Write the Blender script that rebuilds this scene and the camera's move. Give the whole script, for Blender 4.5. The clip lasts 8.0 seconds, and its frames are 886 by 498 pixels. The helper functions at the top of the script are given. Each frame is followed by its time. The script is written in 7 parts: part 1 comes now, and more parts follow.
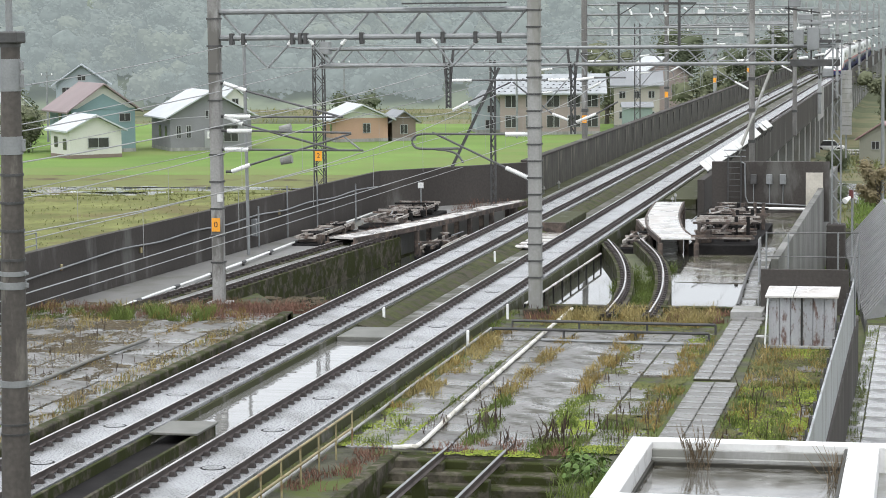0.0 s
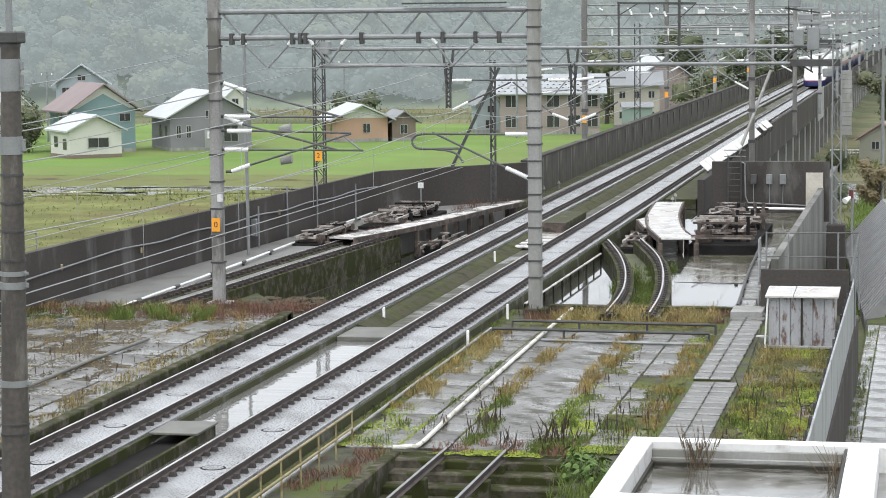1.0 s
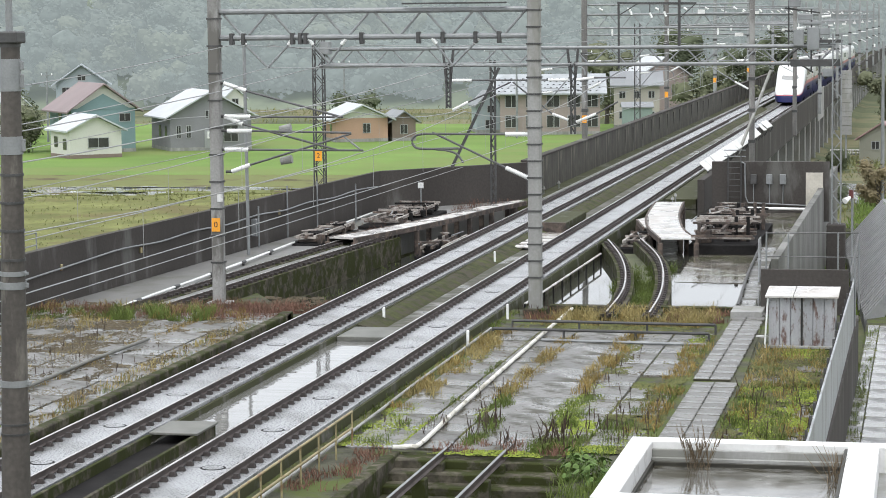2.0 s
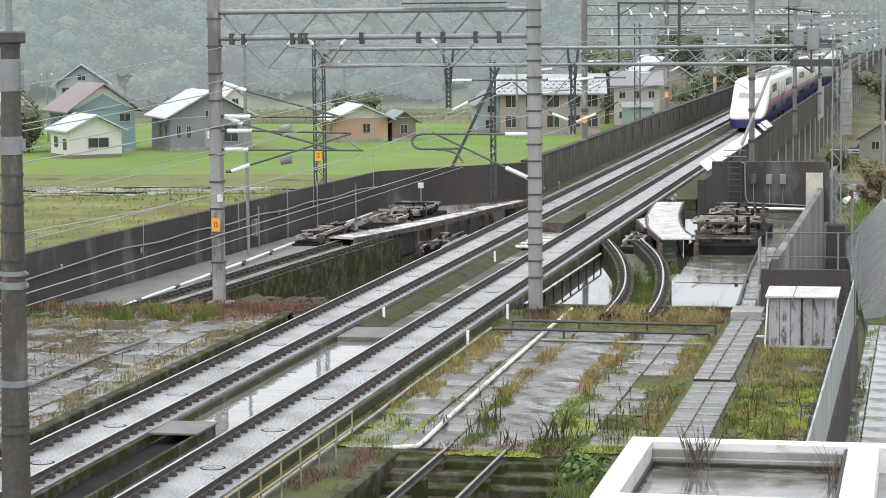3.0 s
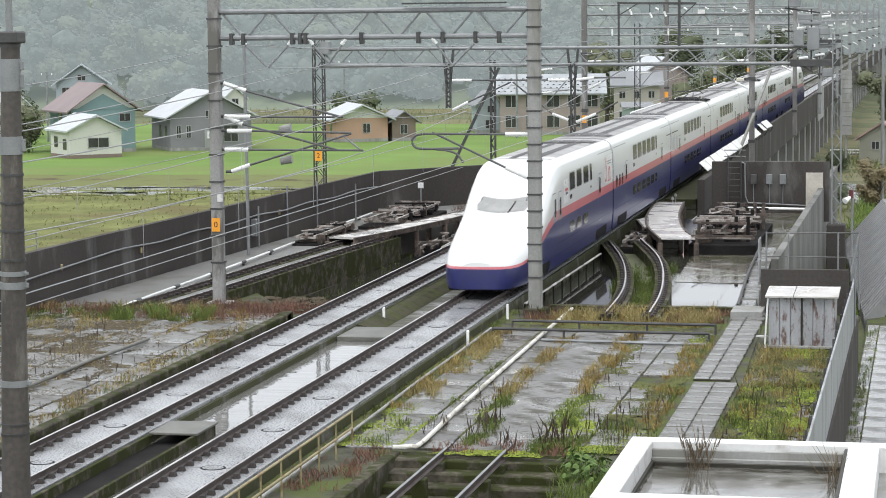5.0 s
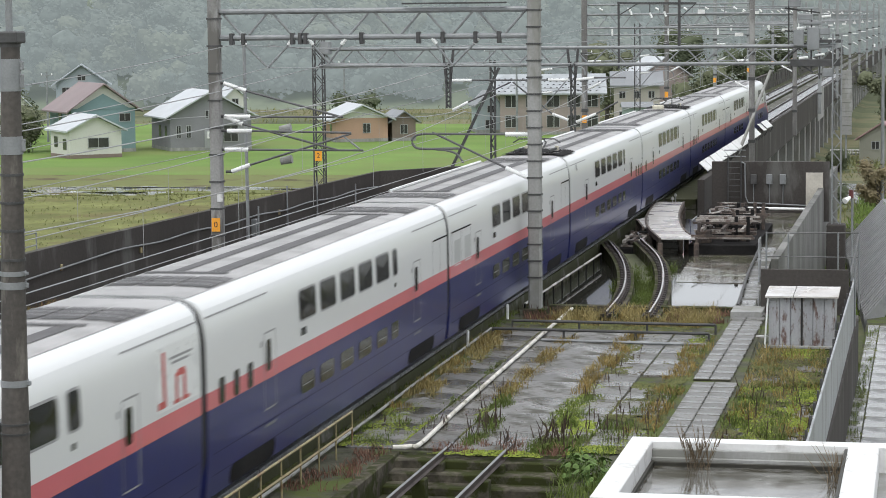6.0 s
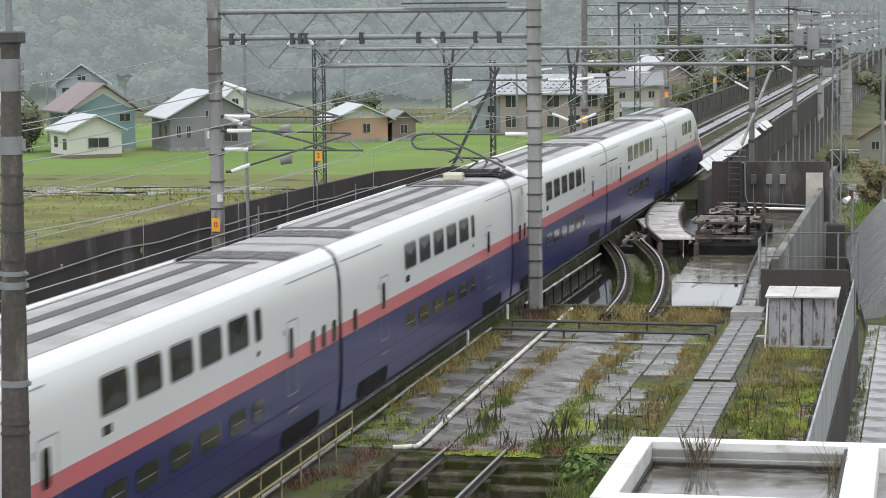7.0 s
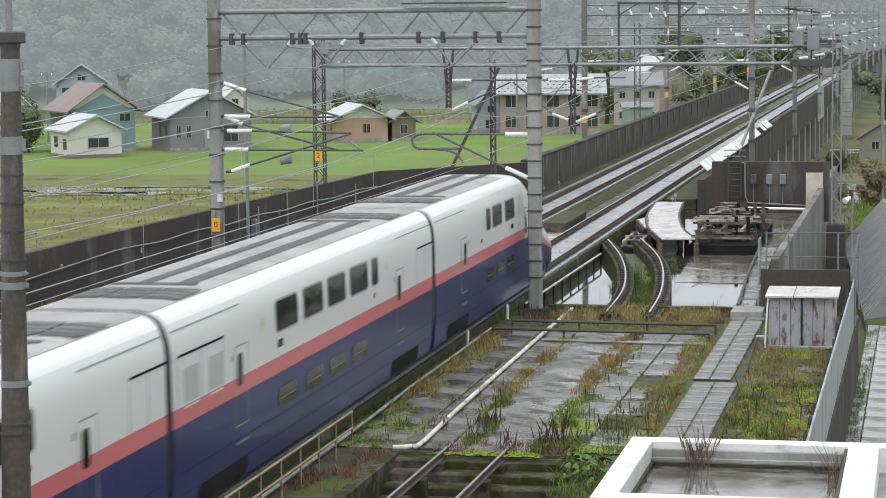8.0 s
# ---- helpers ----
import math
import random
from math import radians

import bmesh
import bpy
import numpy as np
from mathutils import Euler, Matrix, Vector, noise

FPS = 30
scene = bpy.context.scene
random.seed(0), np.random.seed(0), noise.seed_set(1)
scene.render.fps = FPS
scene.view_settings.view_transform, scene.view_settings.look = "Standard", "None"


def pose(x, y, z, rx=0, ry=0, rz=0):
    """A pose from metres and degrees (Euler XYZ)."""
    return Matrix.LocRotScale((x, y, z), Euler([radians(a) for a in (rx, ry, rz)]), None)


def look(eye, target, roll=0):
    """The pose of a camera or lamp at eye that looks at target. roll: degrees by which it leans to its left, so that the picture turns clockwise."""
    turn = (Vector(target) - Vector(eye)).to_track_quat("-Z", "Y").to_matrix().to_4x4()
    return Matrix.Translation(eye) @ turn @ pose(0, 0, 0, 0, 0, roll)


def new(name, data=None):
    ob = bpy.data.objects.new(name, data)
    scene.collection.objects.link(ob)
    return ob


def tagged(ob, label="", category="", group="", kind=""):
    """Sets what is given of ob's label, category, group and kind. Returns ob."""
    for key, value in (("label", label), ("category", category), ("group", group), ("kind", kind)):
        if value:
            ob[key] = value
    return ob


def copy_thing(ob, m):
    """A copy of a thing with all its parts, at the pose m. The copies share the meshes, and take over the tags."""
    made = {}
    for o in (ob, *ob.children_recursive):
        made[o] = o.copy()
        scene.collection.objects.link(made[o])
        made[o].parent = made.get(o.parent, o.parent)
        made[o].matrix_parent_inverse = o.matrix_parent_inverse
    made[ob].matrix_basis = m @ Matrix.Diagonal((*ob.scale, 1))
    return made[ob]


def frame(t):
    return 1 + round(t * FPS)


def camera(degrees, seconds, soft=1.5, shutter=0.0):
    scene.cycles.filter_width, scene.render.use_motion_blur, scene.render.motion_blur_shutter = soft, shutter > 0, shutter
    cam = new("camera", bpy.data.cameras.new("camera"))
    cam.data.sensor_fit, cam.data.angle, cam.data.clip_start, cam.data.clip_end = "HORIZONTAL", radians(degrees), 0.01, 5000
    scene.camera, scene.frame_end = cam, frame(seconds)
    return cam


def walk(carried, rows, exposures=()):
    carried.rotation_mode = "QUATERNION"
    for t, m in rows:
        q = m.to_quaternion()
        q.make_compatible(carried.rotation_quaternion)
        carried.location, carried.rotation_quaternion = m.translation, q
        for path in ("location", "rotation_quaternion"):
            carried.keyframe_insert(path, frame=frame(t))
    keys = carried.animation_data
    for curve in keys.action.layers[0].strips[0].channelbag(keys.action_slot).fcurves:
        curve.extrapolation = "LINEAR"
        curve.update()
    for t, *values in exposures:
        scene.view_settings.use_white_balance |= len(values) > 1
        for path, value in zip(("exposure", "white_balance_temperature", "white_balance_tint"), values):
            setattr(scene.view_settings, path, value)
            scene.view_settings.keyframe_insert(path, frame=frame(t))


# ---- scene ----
# ---- camera ----
cam = camera(21.6, 8.0, soft=0.9, shutter=0.15)
EYE = (18.194, 0.0, 10.022)
YAW, PITCH, ROLL = radians(11.8636), radians(5.6255), -0.5675
AIM = (EYE[0] - 100 * math.sin(YAW) * math.cos(PITCH), 100 * math.cos(YAW) * math.cos(PITCH), EYE[2] - 100 * math.sin(PITCH))
walk(cam, [(0.0, look(EYE, AIM, ROLL)), (8.0, look(EYE, AIM, ROLL))], exposures=[(0.0, 0.36), (4.6, 0.36), (5.7, 0.08), (8.0, 0.08)])

# ---- world and light: a wet overcast day ----
world = bpy.data.worlds.new("overcast_sky")
scene.world = world
world.use_nodes = True
wn, wl = world.node_tree.nodes, world.node_tree.links
wn.clear()
sky = wn.new("ShaderNodeTexSky")
sky.sky_type, sky.sun_disc = "NISHITA", False
sky.sun_elevation, sky.sun_rotation = radians(52), radians(200)
sky.dust_density, sky.air_density = 4.0, 1.0
grey = wn.new("ShaderNodeHueSaturation")
grey.inputs["Saturation"].default_value = 0.12
clear_part = wn.new("ShaderNodeBackground")
clear_part.inputs["Strength"].default_value = 0.06
cloud_part = wn.new("ShaderNodeBackground")
cloud_part.inputs["Color"].default_value = (0.88, 0.93, 1.0, 1)
cloud_part.inputs["Strength"].default_value = 0.93
both = wn.new("ShaderNodeAddShader")
wout = wn.new("ShaderNodeOutputWorld")
wl.new(sky.outputs["Color"], grey.inputs["Color"])
wl.new(grey.outputs["Color"], clear_part.inputs["Color"])
wl.new(clear_part.outputs[0], both.inputs[0])
wl.new(cloud_part.outputs[0], both.inputs[1])
wl.new(both.outputs[0], wout.inputs["Surface"])
sun_data = bpy.data.lights.new("sun", "SUN")
sun_data.energy, sun_data.angle, sun_data.color = 1.15, radians(60), (1.0, 0.97, 0.92)
sun = new("sun", sun_data)
sun.matrix_world = look((15, 30, 120), (0, 60, 0))


# ---- materials ----
def mat(name, base, rough=0.8, var=0.25, scale=0.6, fine=14.0, bump=0.15, metal=0.0, stain=None, amount=0.5,
        stain_scale=0.25, wet=0.0, streak=False, spec=0.5, island=0.0, coat=0.0):
    """A surface with variation at two scales; stain: a second colour in patches; wet: share of the patches that are smooth and wet."""
    m = bpy.data.materials.new(name)
    m.use_nodes = True
    n, l = m.node_tree.nodes, m.node_tree.links
    b = n["Principled BSDF"]
    b.inputs["Metallic"].default_value = metal
    b.inputs["Specular IOR Level"].default_value = spec
    b.inputs["Coat Weight"].default_value = coat
    b.inputs["Coat Roughness"].default_value = 0.08
    tc = n.new("ShaderNodeTexCoord")
    mp = n.new("ShaderNodeMapping")
    l.new(tc.outputs["Object"], mp.inputs["Vector"])
    if streak:
        mp.inputs["Scale"].default_value = (1, 1, 0.3)
    big, small = n.new("ShaderNodeTexNoise"), n.new("ShaderNodeTexNoise")
    big.inputs["Scale"].default_value, big.inputs["Detail"].default_value = scale, 5
    small.inputs["Scale"].default_value, small.inputs["Detail"].default_value = fine, 4
    l.new(mp.outputs[0], big.inputs["Vector"])
    l.new(tc.outputs["Object"], small.inputs["Vector"])
    ramp = n.new("ShaderNodeMapRange")
    ramp.inputs["From Min"].default_value, ramp.inputs["From Max"].default_value = 0.3, 0.7
    ramp.inputs["To Min"].default_value, ramp.inputs["To Max"].default_value = 1 - var, 1 + var
    l.new(big.outputs["Fac"], ramp.inputs["Value"])
    ramp2 = n.new("ShaderNodeMapRange")
    ramp2.inputs["From Min"].default_value, ramp2.inputs["From Max"].default_value = 0.3, 0.7
    ramp2.inputs["To Min"].default_value, ramp2.inputs["To Max"].default_value = 1 - var * 0.6, 1 + var * 0.6
    l.new(small.outputs["Fac"], ramp2.inputs["Value"])
    mul = n.new("ShaderNodeMath")
    mul.operation = "MULTIPLY"
    l.new(ramp.outputs[0], mul.inputs[0])
    l.new(ramp2.outputs[0], mul.inputs[1])
    value = mul.outputs[0]
    if island:
        rnd = n.new("ShaderNodeObjectInfo").outputs["Random"] if island < 0 else n.new("ShaderNodeNewGeometry").outputs["Random Per Island"]
        r3 = n.new("ShaderNodeMapRange")
        r3.inputs["To Min"].default_value, r3.inputs["To Max"].default_value = 1 - abs(island), 1 + abs(island)
        l.new(rnd, r3.inputs["Value"])
        m3 = n.new("ShaderNodeMath")
        m3.operation = "MULTIPLY"
        l.new(value, m3.inputs[0])
        l.new(r3.outputs[0], m3.inputs[1])
        value = m3.outputs[0]
    colour = n.new("ShaderNodeMixRGB")
    colour.blend_type = "MULTIPLY"
    colour.inputs["Fac"].default_value = 1
    colour.inputs["Color1"].default_value = (*base, 1)
    l.new(value, colour.inputs["Color2"])
    out = colour.outputs[0]
    if stain:
        sn = n.new("ShaderNodeTexNoise")
        sn.inputs["Scale"].default_value, sn.inputs["Detail"].default_value = stain_scale, 8
        sn.inputs["Roughness"].default_value = 0.65
        l.new(mp.outputs[0], sn.inputs["Vector"])
        sr = n.new("ShaderNodeMapRange")
        sr.inputs["From Min"].default_value, sr.inputs["From Max"].default_value = 0.62 - 0.3 * amount, 0.72 - 0.3 * amount
        l.new(sn.outputs["Fac"], sr.inputs["Value"])
        mix = n.new("ShaderNodeMixRGB")
        mix.inputs["Color2"].default_value = (*stain, 1)
        l.new(sr.outputs[0], mix.inputs["Fac"])
        l.new(out, mix.inputs["Color1"])
        out = mix.outputs[0]
    l.new(out, b.inputs["Base Color"])
    if wet:
        wn_ = n.new("ShaderNodeTexNoise")
        wn_.inputs["Scale"].default_value, wn_.inputs["Detail"].default_value = 0.55, 4
        l.new(tc.outputs["Object"], wn_.inputs["Vector"])
        wr = n.new("ShaderNodeMapRange")
        wr.inputs["From Min"].default_value, wr.inputs["From Max"].default_value = 0.6 - 0.35 * wet, 0.75 - 0.35 * wet
        wr.inputs["To Min"].default_value, wr.inputs["To Max"].default_value = rough, 0.09
        l.new(wn_.outputs["Fac"], wr.inputs["Value"])
        l.new(wr.outputs[0], b.inputs["Roughness"])
    else:
        rr = n.new("ShaderNodeMapRange")
        rr.inputs["To Min"].default_value, rr.inputs["To Max"].default_value = max(0.02, rough - (0.02 if coat else 0.12)), min(1, rough + (0.02 if coat else 0.12))
        l.new(small.outputs["Fac"], rr.inputs["Value"])
        l.new(rr.outputs[0], b.inputs["Roughness"])
    if bump:
        bp = n.new("ShaderNodeBump")
        bp.inputs["Strength"].default_value, bp.inputs["Distance"].default_value = bump, 0.02
        l.new(small.outputs["Fac"], bp.inputs["Height"])
        l.new(bp.outputs[0], b.inputs["Normal"])
    return m


def leafy(name, base, var=0.3, scale=0.4, island=0.3):
    return mat(name, base, rough=0.7, var=var, scale=scale, fine=3, bump=0, island=island, spec=0.2)


def haze_glow(m, strength):
    """Imitates rain haze over the far backdrop by a faint pale emission."""
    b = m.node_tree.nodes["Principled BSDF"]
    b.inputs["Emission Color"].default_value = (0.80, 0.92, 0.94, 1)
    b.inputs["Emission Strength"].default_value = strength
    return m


def glow(name, colour, strength):
    m = bpy.data.materials.new(name)
    m.use_nodes = True
    b = m.node_tree.nodes["Principled BSDF"]
    b.inputs["Base Color"].default_value = (*colour, 1)
    b.inputs["Emission Color"].default_value = (*colour, 1)
    b.inputs["Emission Strength"].default_value = strength
    return m


def water_mat(name, tint, ripple, stretch=(1, 1, 1), scale=5, depth=0.01, ior=1.5):
    m = bpy.data.materials.new(name)
    m.use_nodes = True
    n, l = m.node_tree.nodes, m.node_tree.links
    b = n["Principled BSDF"]
    b.inputs["Base Color"].default_value = (*tint, 1)
    b.inputs["Roughness"].default_value = 0.03
    b.inputs["IOR"].default_value = ior
    b.inputs["Specular IOR Level"].default_value = 0.9
    tc, ns, bp = n.new("ShaderNodeTexCoord"), n.new("ShaderNodeTexNoise"), n.new("ShaderNodeBump")
    ns.inputs["Scale"].default_value = scale
    mp = n.new("ShaderNodeMapping")
    mp.inputs["Scale"].default_value = stretch
    bp.inputs["Strength"].default_value, bp.inputs["Distance"].default_value = ripple, depth
    l.new(tc.outputs["Object"], mp.inputs["Vector"])
    l.new(mp.outputs[0], ns.inputs["Vector"])
    l.new(ns.outputs["Fac"], bp.inputs["Height"])
    l.new(bp.outputs[0], b.inputs["Normal"])
    return m


M_SLAB = mat("wet_track_slab", (0.245, 0.25, 0.26), 0.28, 0.05, 0.8, 20, 0.015, island=-0.08, stain=(0.145, 0.148, 0.148), amount=0.4, stain_scale=0.5)
M_BED = mat("mossy_roadbed", (0.125, 0.122, 0.108), 0.8, 0.35, 1.2, 15, 0.3, stain=(0.055, 0.058, 0.028), amount=0.9, stain_scale=0.8, spec=0.2)
M_MOSSWALL = mat("mossy_concrete", (0.085, 0.077, 0.06), 0.9, 0.55, 1.4, 7, 0.6, stain=(0.038, 0.044, 0.015), amount=0.6, stain_scale=1.7, spec=0.12)
M_DARKWALL = mat("dark_stained_concrete", (0.062, 0.056, 0.052), 0.8, 0.22, 0.25, 9, 0.3, stain=(0.12, 0.118, 0.11), amount=0.22, stain_scale=0.5, streak=True, spec=0.15)
M_PAVE = mat("wet_old_concrete", (0.20, 0.197, 0.192), 0.6, 0.28, 0.8, 16, 0.3, wet=0.42, stain=(0.058, 0.055, 0.04), amount=0.6, stain_scale=0.8, island=-0.2, spec=0.4)
M_PAVEDARK = mat("joint_soil", (0.075, 0.075, 0.055), 0.9, 0.4, 1.5, 20, 0.5, stain=(0.08, 0.10, 0.03), amount=0.5, stain_scale=0.7, spec=0.15)
M_CONC = mat("grey_concrete", (0.29, 0.29, 0.28), 0.7, 0.18, 0.6, 12, 0.2, stain=(0.22, 0.22, 0.2), amount=0.5, stain_scale=0.8, streak=True)
M_POLE = mat("stained_pole_concrete", (0.255, 0.253, 0.245), 0.75, 0.25, 0.8, 14, 0.2, stain=(0.13, 0.125, 0.115), amount=0.45, stain_scale=1.0, streak=True)
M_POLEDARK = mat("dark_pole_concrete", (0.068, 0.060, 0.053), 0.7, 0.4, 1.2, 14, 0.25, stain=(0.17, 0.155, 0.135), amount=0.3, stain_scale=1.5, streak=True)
M_WHITE = mat("white_coping_paint", (0.68, 0.68, 0.67), 0.5, 0.06, 0.8, 20, 0.05, stain=(0.45, 0.44, 0.42), amount=0.2, stain_scale=1.5)
M_DECK = mat("pale_wet_boards", (0.50, 0.48, 0.46), 0.45, 0.12, 0.9, 22, 0.1, wet=0.5, stain=(0.4, 0.37, 0.34), amount=0.4, stain_scale=1.0)
M_RAIL = mat("rail_head_steel", (0.50, 0.47, 0.45), 0.25, 0.1, 0.5, 30, 0.02, metal=0.9)
M_RAILSIDE = mat("rusty_rail_web", (0.062, 0.048, 0.044), 0.7, 0.3, 2, 30, 0.2)
M_CLIP = mat("dark_rail_clip", (0.035, 0.028, 0.026), 0.7, 0.25, 3, 20, 0.1)
M_STEEL = mat("galvanised_steel", (0.24, 0.25, 0.255), 0.5, 0.15, 2, 30, 0.05, metal=0.35)
M_DARKSTEEL = mat("dark_steel", (0.065, 0.065, 0.065), 0.6, 0.25, 2, 25, 0.1, metal=0.2)
M_RUST = mat("rusty_steel", (0.125, 0.095, 0.078), 0.8, 0.4, 1.5, 18, 0.3, stain=(0.055, 0.045, 0.04), amount=0.6, stain_scale=2.0)
M_BUFF = mat("faded_yellow_rail", (0.29, 0.245, 0.13), 0.6, 0.2, 1.5, 20, 0.1, stain=(0.2, 0.12, 0.06), amount=0.3, stain_scale=3.0)
M_SHEET = mat("pale_grey_sheet", (0.33, 0.345, 0.36), 0.5, 0.12, 1.2, 12, 0.08, stain=(0.22, 0.22, 0.22), amount=0.35, stain_scale=1.0, streak=True)
M_INSUL = mat("white_porcelain", (0.82, 0.83, 0.82), 0.15, 0.05, 2, 20, 0.0)
M_WIRE = mat("overhead_wire", (0.33, 0.335, 0.335), 0.5, 0.1, 0.3, 5, 0.0, metal=0.3)
M_ORANGE = mat("orange_plate", (0.85, 0.36, 0.03), 0.5, 0.1, 3, 20, 0.0)
M_BLACK = mat("black_marking", (0.02, 0.02, 0.02), 0.6, 0.1, 3, 20, 0.0)
M_WATER = water_mat("still_water", (0.045, 0.045, 0.038), 0.05)
# pale tint painted in for the bright sky a puddle would reflect
M_WATERPALE = water_mat("sky_pale_puddle", (0.52, 0.53, 0.52), 0.1)
# pale tint and raised IOR stand in for a brighter sky reflection
M_CHANNELWATER = water_mat("rippled_rainwater", (0.17, 0.168, 0.16), 0.5, (0.3, 1.3, 1), 1.4, 0.02, 1.9)
M_CHANNELMOSS = mat("wet_channel_moss", (0.046, 0.052, 0.018), 0.9, 0.5, 1.5, 9, 0.5, stain=(0.062, 0.055, 0.04), amount=0.5, stain_scale=1.6, spec=0.2)
M_WATERDARK = water_mat("peaty_water", (0.03, 0.03, 0.024), 0.15)
M_GROUND = mat("rough_grass_ground", (0.11, 0.125, 0.07), 0.9, 0.3, 0.05, 2, 0.4, stain=(0.18, 0.17, 0.10), amount=0.5, stain_scale=0.06, spec=0.1)
M_PADDY = mat("bright_paddy", (0.145, 0.225, 0.062), 0.9, 0.16, 0.08, 3, 0.4, stain=(0.16, 0.205, 0.07), amount=0.4, stain_scale=0.05, spec=0.08)
M_MEADOW = mat("weedy_meadow", (0.155, 0.165, 0.062), 0.9, 0.3, 0.25, 3, 0.5, stain=(0.135, 0.12, 0.055), amount=0.4, stain_scale=0.1, spec=0.08)
M_MUD = mat("wet_mud", (0.115, 0.09, 0.055), 0.9, 0.35, 0.3, 4, 0.3, spec=0.1, stain=(0.15, 0.165, 0.065), amount=0.85, stain_scale=0.22)
# the hillside's rain haze is put into the material as emission
M_HILL = mat("hillside_haze_glow", (0.12, 0.14, 0.09), 0.95, 0.2, 0.02, 0.3, 0.3, spec=0.05)
haze_glow(M_HILL, 0.135)
M_TRAINWHITE = mat("white_train_paint", (0.70, 0.71, 0.705), 0.3, 0.008, 0.4, 3, 0.0, coat=0.3)
M_TRAINBLUE = mat("navy_train_paint", (0.025, 0.030, 0.126), 0.32, 0.10, 0.6, 4, 0.0, coat=0.2, stain=(0.028, 0.032, 0.112), amount=0.3, stain_scale=0.8)
M_TRAINPINK = mat("salmon_stripe", (0.62, 0.16, 0.18), 0.3, 0.05, 0.6, 8, 0.0, coat=0.4)
M_TRAINROOF = mat("grey_train_roof", (0.35, 0.343, 0.34), 0.55, 0.12, 0.5, 6, 0.05, stain=(0.28, 0.275, 0.27), amount=0.45, stain_scale=0.6)
M_TRAINDARK = mat("dark_roof_strip", (0.075, 0.072, 0.072), 0.6, 0.2, 1, 8, 0.05)
M_GLASS = mat("dark_window_glass", (0.012, 0.013, 0.014), 0.06, 0.1, 1, 8, 0.0, spec=0.6)
M_UNDER = mat("sooty_underframe", (0.020, 0.019, 0.019), 0.85, 0.3, 1, 12, 0.2, spec=0.08)


# ---- mesh helpers ----
def box(bm, x0, x1, y0, y1, z0, z1, bevel=0.0):
    r = bmesh.ops.create_cube(bm, size=1.0, matrix=Matrix.Translation(((x0 + x1) / 2, (y0 + y1) / 2, (z0 + z1) / 2)) @ Matrix.Diagonal((x1 - x0, y1 - y0, z1 - z0, 1)))
    if bevel:
        edges = list({e for v in r["verts"] for e in v.link_edges})
        bmesh.ops.bevel(bm, geom=edges, offset=bevel, segments=1, affect="EDGES")
    return bm


def bar(bm, a, b, r, sides=8, r2=None):
    """A round bar from a to b, tapering to r2."""
    a, b = Vector(a), Vector(b)
    d = b - a
    m = Matrix.Translation((a + b) / 2) @ d.to_track_quat("Z", "Y").to_matrix().to_4x4()
    bmesh.ops.create_cone(bm, cap_ends=True, segments=sides, radius1=r, radius2=r if r2 is None else r2, depth=d.length, matrix=m)
    return bm


def beam(bm, a, b, w, h, up=(0, 0, 1)):
    """A square bar from a to b, w wide and h high."""
    a, b = Vector(a), Vector(b)
    d = (b - a).normalized()
    side = d.cross(Vector(up))
    side = side.normalized() if side.length > 1e-5 else Vector((1, 0, 0))
    top = side.cross(d).normalized()
    v = [bm.verts.new(p + side * sx * w / 2 + top * sz * h / 2) for p in (a, b) for sx, sz in ((-1, -1), (1, -1), (1, 1), (-1, 1))]
    for f in ((0, 1, 2, 3), (7, 6, 5, 4), (0, 4, 5, 1), (1, 5, 6, 2), (2, 6, 7, 3), (3, 7, 4, 0)):
        bm.faces.new([v[i] for i in f])
    return bm


def sweep(bm, path, profile, closed=True, cap=True):
    """A profile of (side, up) swept along a path."""
    path = [Vector(p) for p in path]
    rings = []
    for i, p in enumerate(path):
        d = (path[min(i + 1, len(path) - 1)] - path[max(i - 1, 0)]).normalized()
        side = d.cross(Vector((0, 0, 1))).normalized()
        up = side.cross(d)
        rings.append([bm.verts.new(p + side * x + up * z) for x, z in profile])
    k = len(profile)
    for a, b in zip(rings, rings[1:]):
        for j in range(k if closed else k - 1):
            bm.faces.new((a[j], b[j], b[(j + 1) % k], a[(j + 1) % k]))
    if cap and closed:
        bm.faces.new(rings[0])
        bm.faces.new(list(reversed(rings[-1])))
    return bm


def circle(r, sides=8):
    return [(r * math.cos(2 * math.pi * i / sides), r * math.sin(2 * math.pi * i / sides)) for i in range(sides)]


def prism(bm, points, z0, z1):
    """A plan outline raised from z0 to z1."""
    lo = [bm.verts.new((x, y, z0)) for x, y in points]
    hi = [bm.verts.new((x, y, z1)) for x, y in points]
    k = len(points)
    for i in range(k):
        bm.faces.new((lo[i], lo[(i + 1) % k], hi[(i + 1) % k], hi[i]))
    bm.faces.new(hi)
    bm.faces.new(list(reversed(lo)))
    return bm


def link(name, bm, material, smooth=False):
    bmesh.ops.recalc_face_normals(bm, faces=bm.faces)
    me = bpy.data.meshes.new(name)
    bm.to_mesh(me)
    bm.free()
    me.materials.append(material)
    if smooth:
        for p in me.polygons:
            p.use_smooth = True
        me.set_sharp_from_angle(angle=radians(32))
    return new(name, me)


def part(name, bm, material, parent, label="", smooth=False):
    ob = link(name, bm, material, smooth)
    ob.parent = parent
    if label:
        ob["label"] = label
    return ob


def piece(name, mesh, parent, m):
    ob = new(name, mesh)
    ob.parent = parent
    ob.matrix_basis = m
    return ob


def thing(name, label, category, at=None, group="", kind=""):
    ob = new(name)
    ob.empty_display_size = 0.2
    if at is not None:
        ob.matrix_basis = at
    return tagged(ob, label, category, group, kind)


